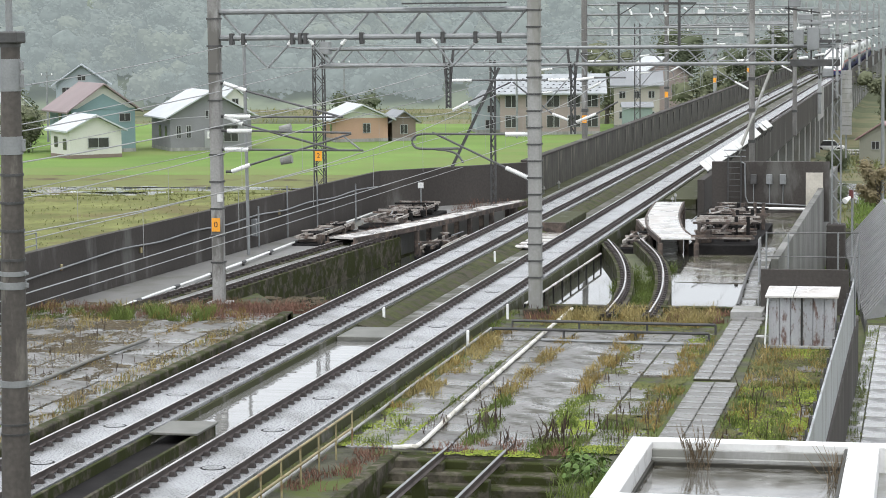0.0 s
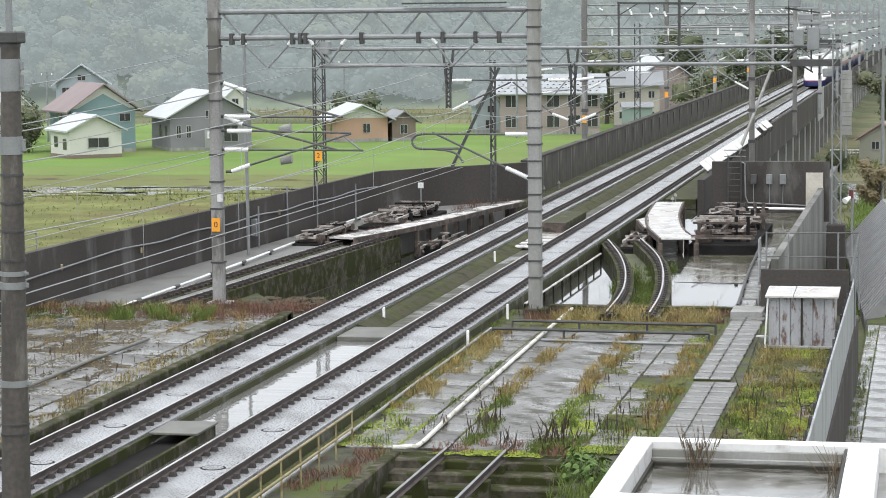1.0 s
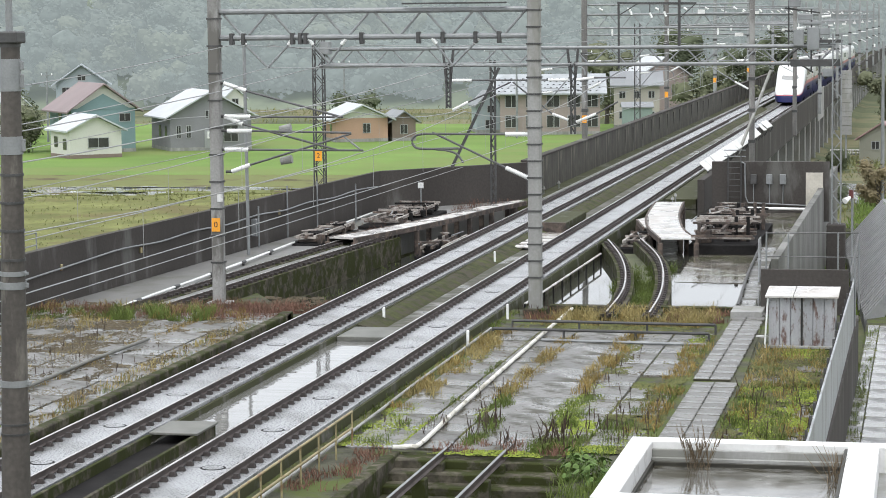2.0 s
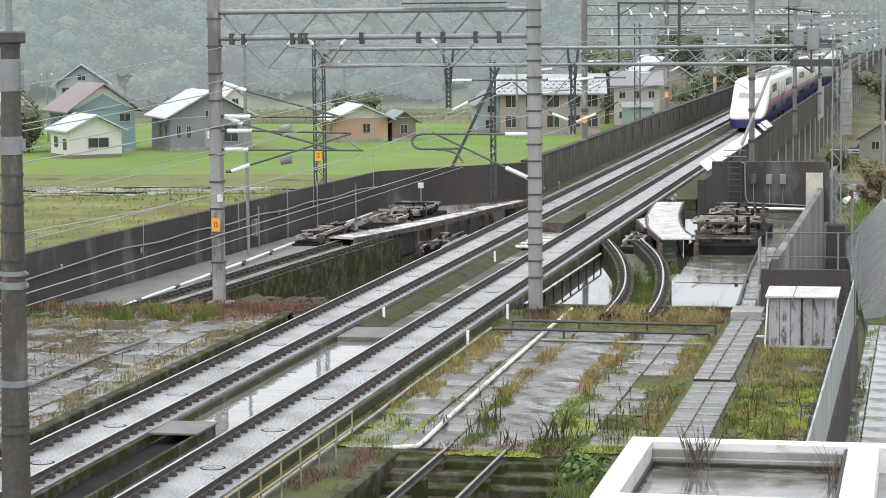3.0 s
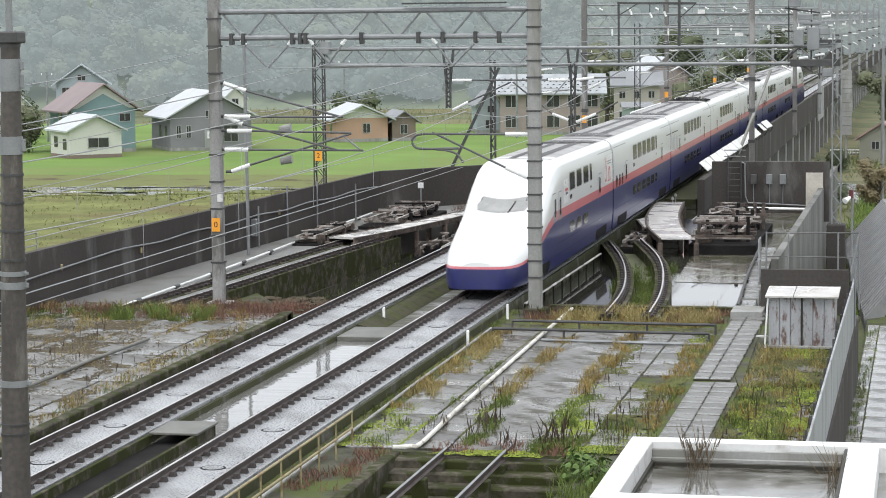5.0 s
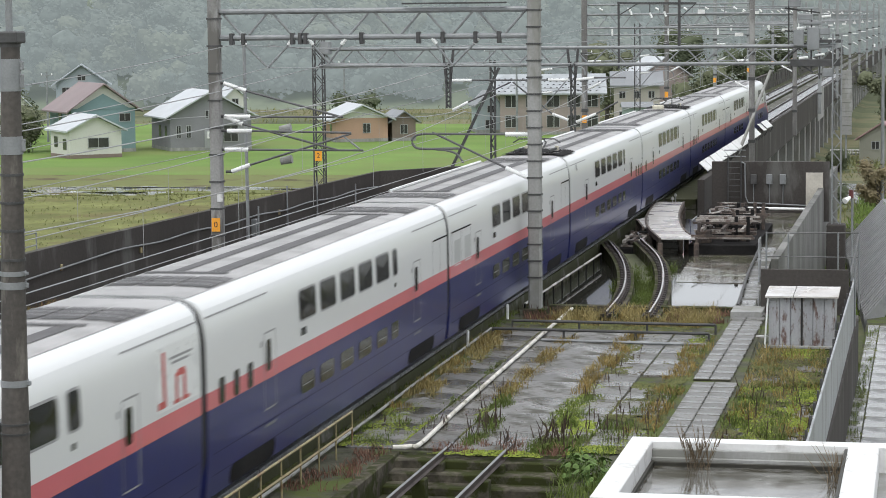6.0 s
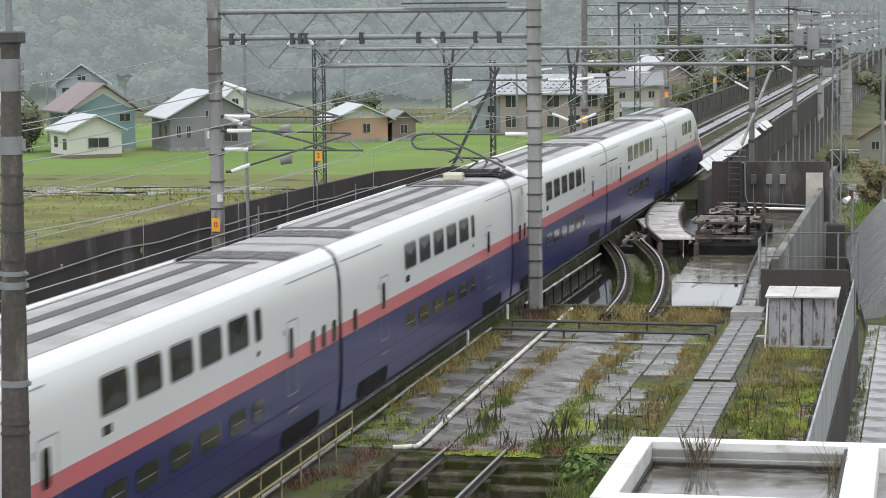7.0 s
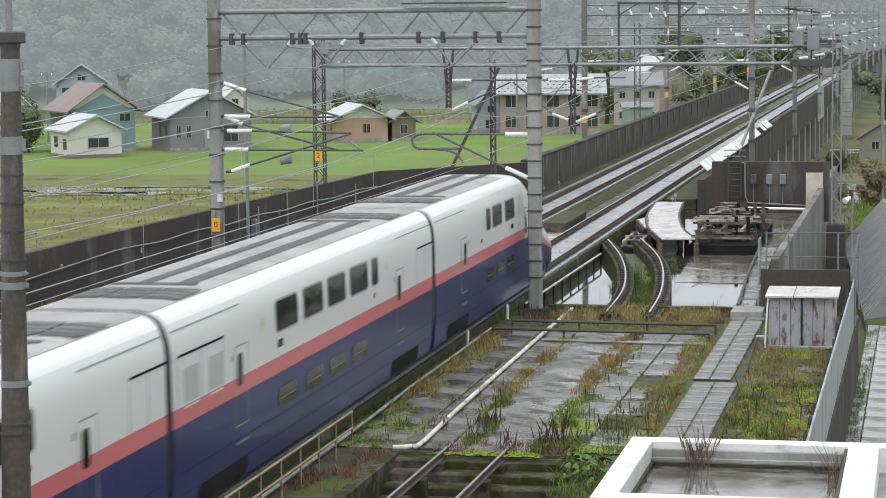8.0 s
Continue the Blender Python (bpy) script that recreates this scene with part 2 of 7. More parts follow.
def structure(name, bm, material, label, category="structure"):
    return tagged(link(name, bm, material), label, category, kind="structure")


def B():
    return bmesh.new()


# ---- ground and far land ----
GZ = -5.0
bm = B()


def east_z(y):
    """The valley floor east of the viaduct falls away northwards."""
    return GZ - 3.0 * min(1.0, max(0.0, (y - 140) / 160))


gx = [-2500, -800, -300, -100, -30, -5.6, 5.6, 12, 30, 100, 300, 800, 2500]
gy = [-500, 0, 60, 100, 140, 180, 220, 260, 300, 340, 400, 500, 700, 1000, 2000, 4500]
gv = [[bm.verts.new((x, y, east_z(y) if x > 5 else GZ)) for x in gx] for y in gy]
for j in range(len(gy) - 1):
    for i in range(len(gx) - 1):
        bm.faces.new((gv[j][i], gv[j][i + 1], gv[j + 1][i + 1], gv[j + 1][i]))
structure("ground", bm, M_GROUND, "rough grassy ground stretching to the hills", "ground")
bm = prism(B(), [(-300, 206), (-5.6, 222), (-5.6, 330), (-300, 330)], GZ - 0.3, GZ + 0.05)
structure("paddy_field", bm, M_PADDY, "bright green rice paddy beside the railway", "field")
bm = prism(B(), [(-300, 60), (-16.5, 60), (-13, 150), (-6, 175), (-6, 204), (-60, 190), (-300, 180)], GZ - 0.3, GZ + 0.05)
structure("meadow", bm, M_MEADOW, "weedy yellow-green meadow below the railway wall", "field")
bm = prism(B(), [(-300, 180.5), (-60, 190.5), (-6, 204.5), (-6, 221), (-300, 205)], GZ - 0.3, GZ + 0.1)
structure("mud_strip", bm, M_MUD, "wet muddy strip with puddles between fields", "field")


pud_rng = random.Random(8)
for k in range(30):
    cx = pud_rng.uniform(-66, -28)
    cy = 191.5 + (cx + 66) * 0.27 + pud_rng.uniform(-2.5, 7)
    a, b = pud_rng.uniform(1.5, 5.0), pud_rng.uniform(0.5, 1.6)
    ring = [(cx + a * (1 + 0.3 * math.sin(3 * u + k)) * math.cos(u), cy + b * (1 + 0.35 * math.sin(4 * u + 2 * k)) * math.sin(u)) for u in [2 * math.pi * i / 18 for i in range(18)]]
    structure("puddle", prism(B(), ring, GZ, GZ + 0.13), M_WATERPALE, "shallow puddle on the muddy field edge", "puddle")


def hill_foot(x):
    # the valley with the railway opens on the east
    return 395 + 40 * math.sin(x / 130.0) - 0.15 * x + 9 * max(0.0, min(60.0, x + 34))


def hill_height(x, y):
    # foot of the hill runs across the valley, the slope climbs gently behind
    foot = hill_foot(x)
    d = max(0.0, y - foot)
    h = 62 * (1 - math.exp(-d / 270.0))
    return GZ + h + 6 * noise.noise((x / 60, y / 60, 0)) * min(1, d / 60)


bm = B()
nx, ny = 90, 60
grid = [[bm.verts.new((-420 + 900 * i / nx, 350 + 1150 * j / ny, 0)) for i in range(nx + 1)] for j in range(ny + 1)]
for row in grid:
    for v in row:
        v.co.z = hill_height(v.co.x, v.co.y) - (0.5 if v.co.y > hill_foot(v.co.x) else 6.0)
for j in range(ny):
    for i in range(nx):
        bm.faces.new((grid[j][i], grid[j][i + 1], grid[j + 1][i + 1], grid[j + 1][i]))
structure("backdrop", bm, M_HILL, "wooded hillside glowing faintly to imitate rain mist", "hill")

# ---- the railway yard: deck and walls ----
bm = prism(B(), [(-14.6, 20), (-13.7, 81), (-11.7, 125), (-4.9, 133), (-4.9, 140), (-3.32, 140), (-3.32, 79), (-3.32, 20)], GZ, -1.6)
structure("yard_base_west", bm, M_MOSSWALL, "mossy concrete base under the yard", "base")
bm = prism(B(), [(-3.32, 20), (-3.32, 140), (3.3, 140), (3.3, 20)], GZ, -0.75)
structure("track_base", bm, M_MOSSWALL, "mossy concrete channel floor between the tracks", "base")
bm = prism(B(), [(3.3, 20), (3.3, 140), (12.0, 140), (12.0, 90), (15.5, 88.9), (15.5, 20)], GZ, -1.25)
structure("yard_base_east", bm, M_MOSSWALL, "mossy concrete base under the yard", "base")
# long viaduct behind the yard
bm = prism(B(), [(-5.2, 140), (5.2, 140), (5.2, 900), (-5.2, 900)], -1.5, -0.75)
viaduct = structure("viaduct_deck", bm, M_CONC, "long concrete railway viaduct deck", "viaduct")
for y in range(150, 900, 12):
    bm = B()
    box(bm, -4.2, -3.0, y - 0.6, y + 0.6, GZ - 3.2, -1.5, 0.08)
    box(bm, 3.0, 4.2, y - 0.6, y + 0.6, GZ - 3.2, -1.5, 0.08)
    box(bm, -4.3, 4.3, y - 0.5, y + 0.5, -2.3, -1.5)
    part("viaduct_pier", bm, M_CONC, viaduct)

# ---- tracks ----
TRACKS = (-2.09, 2.09)
RAIL_PROFILE = [(-0.07, -0.17), (0.07, -0.17), (0.07, -0.155), (0.012, -0.13), (0.012, -0.045), (0.034, -0.03), (0.034, -0.004), (-0.034, -0.004), (-0.034, -0.03), (-0.012, -0.045), (-0.012, -0.13), (-0.07, -0.155)]
slab_bm = B()
box(slab_bm, -1.12, 1.12, -2.465, 2.465, -0.34, -0.2, 0.015)
slab_mesh = bpy.data.meshes.new("track_slab")
slab_bm.to_mesh(slab_mesh)
slab_bm.free()
slab_mesh.materials.append(M_SLAB)
stop_bm = B()
bmesh.ops.create_cone(stop_bm, cap_ends=True, segments=14, radius1=0.26, radius2=0.25, depth=0.2, matrix=Matrix.Translation((0, 0, -0.296)))
stop_mesh = bpy.data.meshes.new("slab_stopper")
stop_bm.to_mesh(stop_mesh)
stop_bm.free()
stop_mesh.materials.append(M_SLAB)
ring_bm = B()
bmesh.ops.create_cone(ring_bm, cap_ends=True, segments=18, radius1=0.3, radius2=0.3, depth=0.2, matrix=Matrix.Translation((0, 0, -0.297)))
ring_mesh = bpy.data.meshes.new("grout_ring")
ring_bm.to_mesh(ring_mesh)
ring_bm.free()
ring_mesh.materials.append(M_UNDER)
JOINT = 50.6
for tx in TRACKS:
    bm = prism(B(), [(tx - 1.2, 20), (tx + 1.2, 20), (tx + 1.2, 900), (tx - 1.2, 900)], -0.9, -0.30)
    road = structure("track_roadbed", bm, M_BED, "mossy concrete roadbed carrying slab track", "track")
    for k in range(-6, 74):
        piece("track_slab", slab_mesh, road, pose(tx, JOINT + 2.5 + 5 * k, 0.003 * math.sin(k * 7.3)))
        if k < 30:
            piece("slab_stopper", stop_mesh, road, pose(tx, JOINT + 5 * k, 0.003))
            piece("grout_ring", ring_mesh, road, pose(tx, JOINT + 5 * k, 0))
    for side in (-0.75, 0.75):
        bm = B()
        sweep(bm, [(tx + side, 20, 0), (tx + side, 420, 0), (tx + side, 900, 0)], RAIL_PROFILE)
        rail = part("rail", bm, M_RAILSIDE, road)
        bm = B()
        box(bm, tx + side - 0.033, tx + side + 0.033, 20, 900, -0.003, 0.003)
        part("rail_head", bm, M_RAIL, rail, "polished steel running surface")
        verts, faces = [], []
        y = 42.0
        while y < 230:
            for ox, w, h in ((-0.15, 0.085, -0.09), (0.15, 0.085, -0.09)):
                b0 = len(verts)
                x0, x1 = tx + side + ox - w, tx + side + ox + w
                y0, y1 = y - 0.075, y + 0.075
                verts += [(x0, y0, -0.2), (x1, y0, -0.2), (x1, y1, -0.2), (x0, y1, -0.2), (x0 + 0.03, y0 + 0.03, h), (x1 - 0.03, y0 + 0.03, h), (x1 - 0.03, y1 - 0.03, h), (x0 + 0.03, y1 - 0.03, h)]
                faces += [(b0, b0 + 1, b0 + 5, b0 + 4), (b0 + 1, b0 + 2, b0 + 6, b0 + 5), (b0 + 2, b0 + 3, b0 + 7, b0 + 6), (b0 + 3, b0, b0 + 4, b0 + 7), (b0 + 4, b0 + 5, b0 + 6, b0 + 7)]
            y += 0.625
        me = bpy.data.meshes.new("rail_fastenings")
        me.from_pydata(verts, [], faces)
        me.materials.append(M_CLIP)
        ob = new("rail_fastenings", me)
        ob.parent = road
        tagged(ob, "dark steel rail fastenings along the rail", kind="stuff")

# channel between the tracks: water near, moss further on
WATER_Z = -0.47
bm = prism(B(), [(-0.89, 20), (0.89, 20), (0.89, 73.5), (-0.89, 73.5)], -0.8, WATER_Z)
structure("water_channel", bm, M_CHANNELWATER, "still rainwater standing between the tracks", "water")
bm = prism(B(), [(-0.89, 76.2), (0.89, 76.2), (0.89, 900), (-0.89, 900)], -0.8, -0.55)
structure("channel_floor", bm, mat("wet_channel_floor", (0.10, 0.095, 0.08), 0.7, 0.4, 1.2, 12, 0.3, wet=0.2, stain=(0.045, 0.045, 0.025), amount=0.7, stain_scale=0.9), "wet mossy floor of the channel between tracks", "channel")
bank_rng = random.Random(41)
bank_path = [(-0.86 + bank_rng.uniform(0, 0.05), 76.4 + 1.5 * i, -0.55) for i in range(130)]
structure("moss_bank", sweep(B(), bank_path, [(0.0, 0.0), (0.0, 0.26), (0.28, 0.2), (0.62, 0.05), (0.7, 0.0)]), M_CHANNELMOSS, "green moss bank along the channel side", "moss")

# west walls
bm = prism(B(), [(-14.95, 20), (-14.65, 20), (-13.75, 81), (-13.55, 86), (-11.55, 124.7), (-4.75, 132.8), (-4.75, 900), (-5.05, 900), (-5.05, 133.1), (-11.75, 125.05), (-13.85, 86), (-14.05, 81)], GZ, 1.75)
wall_west = structure("wall_west", bm, M_DARKWALL, "dark stained concrete noise wall along the railway", "wall")
bm = prism(B(), [(5.0, 141), (5.25, 141), (5.25, 900), (5.0, 900)], -1.6, 1.15)
wall_east = structure("wall_east", bm, M_DARKWALL, "dark concrete viaduct parapet", "wall")
# pilasters and coping on the viaduct's west parapet, joints on the near wall
pil_bm = box(B(), -0.07, 0.07, -0.16, 0.16, -0.9, 1.62, 0.02)
pil_mesh = bpy.data.meshes.new("pilaster")
pil_bm.to_mesh(pil_mesh)
pil_bm.free()
pil_mesh.materials.append(mat("stained_pilaster", (0.10, 0.097, 0.088), 0.8, 0.35, 1.5, 9, 0.3, stain=(0.17, 0.165, 0.15), amount=0.4, stain_scale=1.2, streak=True, spec=0.25))
panel_mesh = bpy.data.meshes.new("wall_panel")
pil_bm = box(B(), -0.025, 0.025, 0.02, 5.58, -2.2, 1.74, 0.01)
pil_bm.to_mesh(panel_mesh)
pil_bm.free()
panel_mesh.materials.append(mat("streaked_parapet_concrete", (0.078, 0.074, 0.064), 0.8, 0.3, 0.7, 8, 0.3, stain=(0.15, 0.14, 0.115), amount=0.3, stain_scale=0.9, streak=True, spec=0.2, island=-0.05))
for k in range(70):
    piece("wall_panel", panel_mesh, wall_west, pose(-4.72, 133.6 + 5.6 * k, 0))
pil_rng = random.Random(3)
for k in range(46):
    if pil_rng.random() < 0.35:
        continue
    piece("pilaster", pil_mesh, wall_west, pose(-4.68, 172 + 5.6 * k + pil_rng.uniform(-1.2, 1.2), pil_rng.uniform(-0.12, 0)))
bm = box(B(), -5.12, -4.62, 133.2, 900, 1.751, 1.87, 0.02)
part("coping", bm, M_DARKWALL, wall_west, "dark wet coping")
joint_mat = mat("wall_joint", (0.028, 0.028, 0.028), 0.9, 0.1, 1, 5, 0)
for k in range(9):
    y = 84.5 + 4.5 * k
    x = -13.62 + (y - 86) * (2.0 / 38.7)
    part("wall_joint", box(B(), x - 0.05, x + 0.035, y - 0.02, y + 0.02, -0.4, 1.74), joint_mat, wall_west)


# ---- the double-deck bullet train ----
STATIONS = [(1.7, 0.70, 1.20), (1.82, 0.98, 1.27), (2.05, 1.17, 1.36), (2.5, 1.34, 1.50), (3.1, 1.46, 1.68), (3.9, 1.56, 1.91), (4.7, 1.61, 2.14), (5.5, 1.64, 2.38), (6.2, 1.65, 2.61),
            (6.9, 1.66, 2.89), (7.6, 1.67, 3.25), (8.3, 1.68, 3.62), (9.0, 1.685, 3.94), (9.6, 1.69, 4.17), (10.2, 1.69, 4.33), (10.8, 1.69, 4.42), (11.6, 1.69, 4.45)]
BASE_Z, FULL_LEN, END_LEN = 0.22, 24.6, 26.45


def interp(s, col):
    if s >= STATIONS[-1][0]:
        return STATIONS[-1][col]
    for a, b in zip(STATIONS, STATIONS[1:]):
        if s <= b[0]:
            return a[col] + (b[col] - a[col]) * (s - a[0]) / (b[0] - a[0])


def section(s, nose):
    """Half width, height, stripe's lower and upper edge, and how square the shoulder is, s metres from the nose."""
    if not nose:
        return 1.69, 4.45, 2.09, 2.46, 6.5
    hw, top = interp(s, 1), interp(s, 2)
    k = min(1, max(0, (s - 1.8) / 8.2))
    k = k * k * (3 - 2 * k)
    lo = 0.96 + 1.13 * k ** 1.25
    return hw, top, lo, lo + 0.09 + 0.28 * k, 2.6 + 3.9 * min(1, s / 11) ** 1.6


def side_x(z, s, nose):
    hw, top, lo, hi, n = section(s, nose)
    zm = min(2.2, BASE_Z + (top - BASE_Z) * 0.45)
    if z <= zm:
        t = (zm - z) / max(0.01, zm - BASE_Z)
        return hw * (1 - 0.06 * t ** 3)
    t = min(1.0, (z - zm) / (top - zm))
    return hw * max(0.0, 1 - t ** n) ** (1 / n)


def roof_z(x, s, nose):
    hw, top, lo, hi, n = section(s, nose)
    zm = min(2.2, BASE_Z + (top - BASE_Z) * 0.45)
    return zm + (top - zm) * max(0.0, 1 - (abs(x) / hw) ** n) ** (1 / n)


def skin(bm, s_list, nose, zone):
    """One band of the body: skirt, stripe, flank or roof, on both sides or across."""
    def ring(s):
        hw, top, lo, hi, n = section(s, nose)
        lo, hi = min(lo, top - 0.22), min(hi, top - 0.12)
        shoulder = max(hi + 0.02, top - 0.42) if not nose or s > 10.8 else None
        if zone == "skirt":
            zs = [BASE_Z + (lo - BASE_Z) * i / 5 for i in range(6)]
        elif zone == "stripe":
            zs = [lo, (lo + hi) / 2, hi]
        else:
            end = top - 0.3
            end = max(end, hi + 0.02)
            zs = [hi + (end - hi) * i / 6 for i in range(7)]
        pts = [(side_x(z, s, nose), z) for z in zs]
        if zone == "roof":
            x_edge = pts[-1][0]
            pts = [(x_edge * math.cos(math.pi * i / 20) , 0) for i in range(21)]
            pts = [(x, roof_z(x, s, nose)) for x, _ in pts]
            return [pts]
        return [pts, [(-x, z) for x, z in pts]]
    rings = [[[bm.verts.new((x, s, z)) for x, z in line] for line in ring(s)] for s in s_list]
    for a, b in zip(rings, rings[1:]):
        for la, lb in zip(a, b):
            for j in range(len(la) - 1):
                bm.faces.new((la[j], lb[j], lb[j + 1], la[j + 1]))
    return rings


def patch(bm, s0, s1, z0, z1, nose, side=1, off=0.012, corner=0.08):
    """A plate with rounded corners lying on the flank."""
    pts = []
    for cx, cz, a0 in ((s1 - corner, z1 - corner, 0), (s0 + corner, z1 - corner, 90), (s0 + corner, z0 + corner, 180), (s1 - corner, z0 + corner, 270)):
        for k in range(4):
            a = radians(a0 + 30 * k)
            pts.append((cx + corner * math.cos(a), cz + corner * math.sin(a)))
    vs = [bm.verts.new((side * (side_x(z, s, nose) + off), s, z)) for s, z in pts]
    c = bm.verts.new((side * (side_x((z0 + z1) / 2, (s0 + s1) / 2, nose) + off), (s0 + s1) / 2, (z0 + z1) / 2))
    for i in range(len(vs)):
        bm.faces.new((vs[i], vs[(i + 1) % len(vs)], c))
    return bm


def roof_strip(bm, x0, x1, s0, s1, nose, off=0.012):
    n, k = 16, 6
    rows = [[bm.verts.new((x0 + (x1 - x0) * i / n, s0 + (s1 - s0) * j / k, roof_z(x0 + (x1 - x0) * i / n, s0 + (s1 - s0) * j / k, nose) + off)) for i in range(n + 1)] for j in range(k + 1)]
    for a, b in zip(rows, rows[1:]):
        for i in range(n):
            bm.faces.new((a[i], a[i + 1], b[i + 1], b[i]))
    return bm


def make_car(nose, windows, small_windows, doors, low_windows, lintels, label, panto=False, cable=False, slot=0, panels=(), left=None, box_at=0):
    length = (END_LEN if nose else FULL_LEN) - 0.28
    car = thing("train_car", label, "train car", group="bullet train cars")
    start = 0.0 if nose else 0.14
    stops = [s for s, _, _ in STATIONS] + [length * 0.6, length] if nose else [start, length * 0.5, length]
    # finer rings on the nose keep it round
    if nose:
        fine = []
        for a, b in zip(stops, stops[1:]):
            fine += [a, (a + b) / 2]
        stops = fine + [stops[-1]]
    for zone, name, m, lab in (("skirt", "lower_body", M_TRAINBLUE, "navy blue lower body"), ("stripe", "stripe", M_TRAINPINK, "salmon pink stripe"), ("flank", "upper_body", M_TRAINWHITE, "white upper body")):
        bm = B()
        rings = skin(bm, stops, nose, zone)
        for r in (0, -1):
            if r == -1 or not nose or zone != "none":
                for j in range(len(rings[r][0]) - 1):
                    bm.faces.new((rings[r][0][j], rings[r][0][j + 1], rings[r][1][j + 1], rings[r][1][j]))
        part(name, bm, m, car, lab, smooth=True)
    bm = B()
    roof_stops = stops
    rings = skin(bm, roof_stops, nose, "roof")
    for r in (0, -1):
        if len(rings[r][0]) > 2:
            bm.faces.new(rings[r][0])
    roof = part("roof", bm, M_TRAINWHITE, car, "white rounded roof edge", smooth=True)
    r0 = 11.0 if nose else 0.12
    bm = B()
    roof_strip(bm, -1.22, 1.24, r0, length - 0.1, nose, 0.01)
    part("roof_panel", bm, M_TRAINROOF, roof, "grey ribbed roof panel")
    first = r0 + 0.3 if nose else 4.7
    for x, half in ((-0.40, 0.15), (0.52, 0.2)):
        bm = B()
        roof_strip(bm, x - half, x + half, first, length - 4.4, nose, 0.022)
        part("roof_rib", bm, M_TRAINDARK, roof, "dark roof walkway strip")
    for end, way in ((length, -1),) if nose else ((length, -1), (0.14, 1)):
        for x0, x1, a, b in ((-1.1, 0.85, 4.1, 4.45), (-1.15, -0.45, 1.7, 3.5), (-0.38, 0.38, 1.7, 3.5), (0.45, 1.2, 1.7, 3.5)):
            bm = B()
            roof_strip(bm, x0, x1, min(end + way * a, end + way * b), max(end + way * a, end + way * b), nose, 0.03)
            part("roof_hatch", bm, M_TRAINDARK, roof, "dark grilled roof equipment")
        for i in range(3):
            bm = B()
            roof_strip(bm, -1.15, 1.3, end + way * (2.05 + 0.5 * i) - 0.03, end + way * (2.05 + 0.5 * i) + 0.03, nose, 0.05)
            part("roof_grille", bm, M_TRAINROOF, roof)
    if cable:
        part("roof_cable", bar(B(), (-1.2, 4.6, 4.47), (-1.2, length - 4.2, 4.47), 0.05, 8), M_INSUL, roof, "white cable conduit along the roof edge")
    # dark gangway ring between the cars, underframe, bogies
    ends = [(length - 0.02, length + 0.28)] if nose else [(length - 0.02, length + 0.28), (-0.14, 0.16)]
    for a, b in ends:
        bm = B()
        ra = [bm.verts.new((1.66 * math.copysign(abs(math.cos(t)) ** 0.34, math.cos(t)), a, 2.4 + 2.02 * math.copysign(abs(math.sin(t)) ** 0.4, math.sin(t)))) for t in [2 * math.pi * i / 28 for i in range(28)]]
        rb = [bm.verts.new((v.co.x, b, v.co.z)) for v in ra]
        for i in range(28):
            bm.faces.new((ra[i], ra[(i + 1) % 28], rb[(i + 1) % 28], rb[i]))
        part("gangway", bm, M_BELLOWS, car, "dark rubber gangway bellows")
    bm = B()
    box(bm, -1.35, 1.35, 3.6 if nose else 0.4, length - 0.3, 0.16, 0.5, 0.05)
    part("underframe", bm, M_UNDER, car, "sooty underframe equipment")
    for cy in ((6.4 if nose else 3.5), length - 3.5):
        bm = B()
        for sx in (-1.05, 1.05):
            box(bm, sx - 0.12, sx + 0.12, cy - 1.7, cy + 1.7, 0.35, 0.62, 0.04)
        box(bm, -1.0, 1.0, cy - 0.3, cy + 0.3, 0.35, 0.55)
        bogie = part("bogie", bm, M_UNDER, car, "dark steel bogie frame")
        for wy in (cy - 1.25, cy + 1.25):
            for sx in (-0.78, 0.78):
                bm = B()
                bar(bm, (sx - 0.06, wy, 0.43), (sx + 0.06, wy, 0.43), 0.43, 20)
                part("wheel", bm, M_RUST, bogie, "steel wheel")
        for sx in (-1, 1):
            bm = B()
            patch(bm, cy - 1.75, cy + 1.75, 0.23, 0.66, nose, sx, 0.006, 0.2)
            part("bogie_opening", bm, M_UNDER, car, "dark bogie cut-out in the skirt")
    for sx in (1, -1):
        for s0, s1 in (left if left and sx < 0 else windows):
            rim = part("window_frame", patch(B(), s0 - 0.05, s1 + 0.05, 3.0, 3.77, nose, sx, 0.008, 0.13), M_SEAM, car, "grey rubber window seal")
            part("window", patch(B(), s0, s1, 3.05, 3.72, nose, sx, 0.014, 0.1), M_GLASS, rim, "dark upper-deck window")
        for s in small_windows:
            part("window", patch(B(), s - 0.2, s + 0.2, 2.11, 2.66, nose, sx, 0.014, 0.1), M_GLASS, car, "small dark vestibule window")
        for s in (9.17, 10.43) if nose else ():
            part("cab_door", patch(B(), s - 0.42, s + 0.32, 2.05, 3.2, nose, sx, 0.006, 0.06), M_SEAM, car, "cab door seam")
            part("cab_door_leaf", patch(B(), s - 0.38, s + 0.28, 2.46, 3.16, nose, sx, 0.011, 0.05), M_TRAINWHITE, car)
            part("cab_window", patch(B(), s - 0.17, s + 0.17, 2.25, 2.95, nose, sx, 0.016, 0.08), M_GLASS, car, "narrow dark cab window")
        for s0, s1 in low_windows:
            pane = part("window", patch(B(), s0, s1, 1.28, 1.74, nose, sx, 0.012, 0.12), M_LOWGLASS, car, "dark lower-deck window")
            part("window_bar", patch(B(), s0 + 0.12, s1 - 0.2, 1.475, 1.492, nose, sx, 0.016, 0.01), M_SEAM, pane, "pale bar across the lower window")
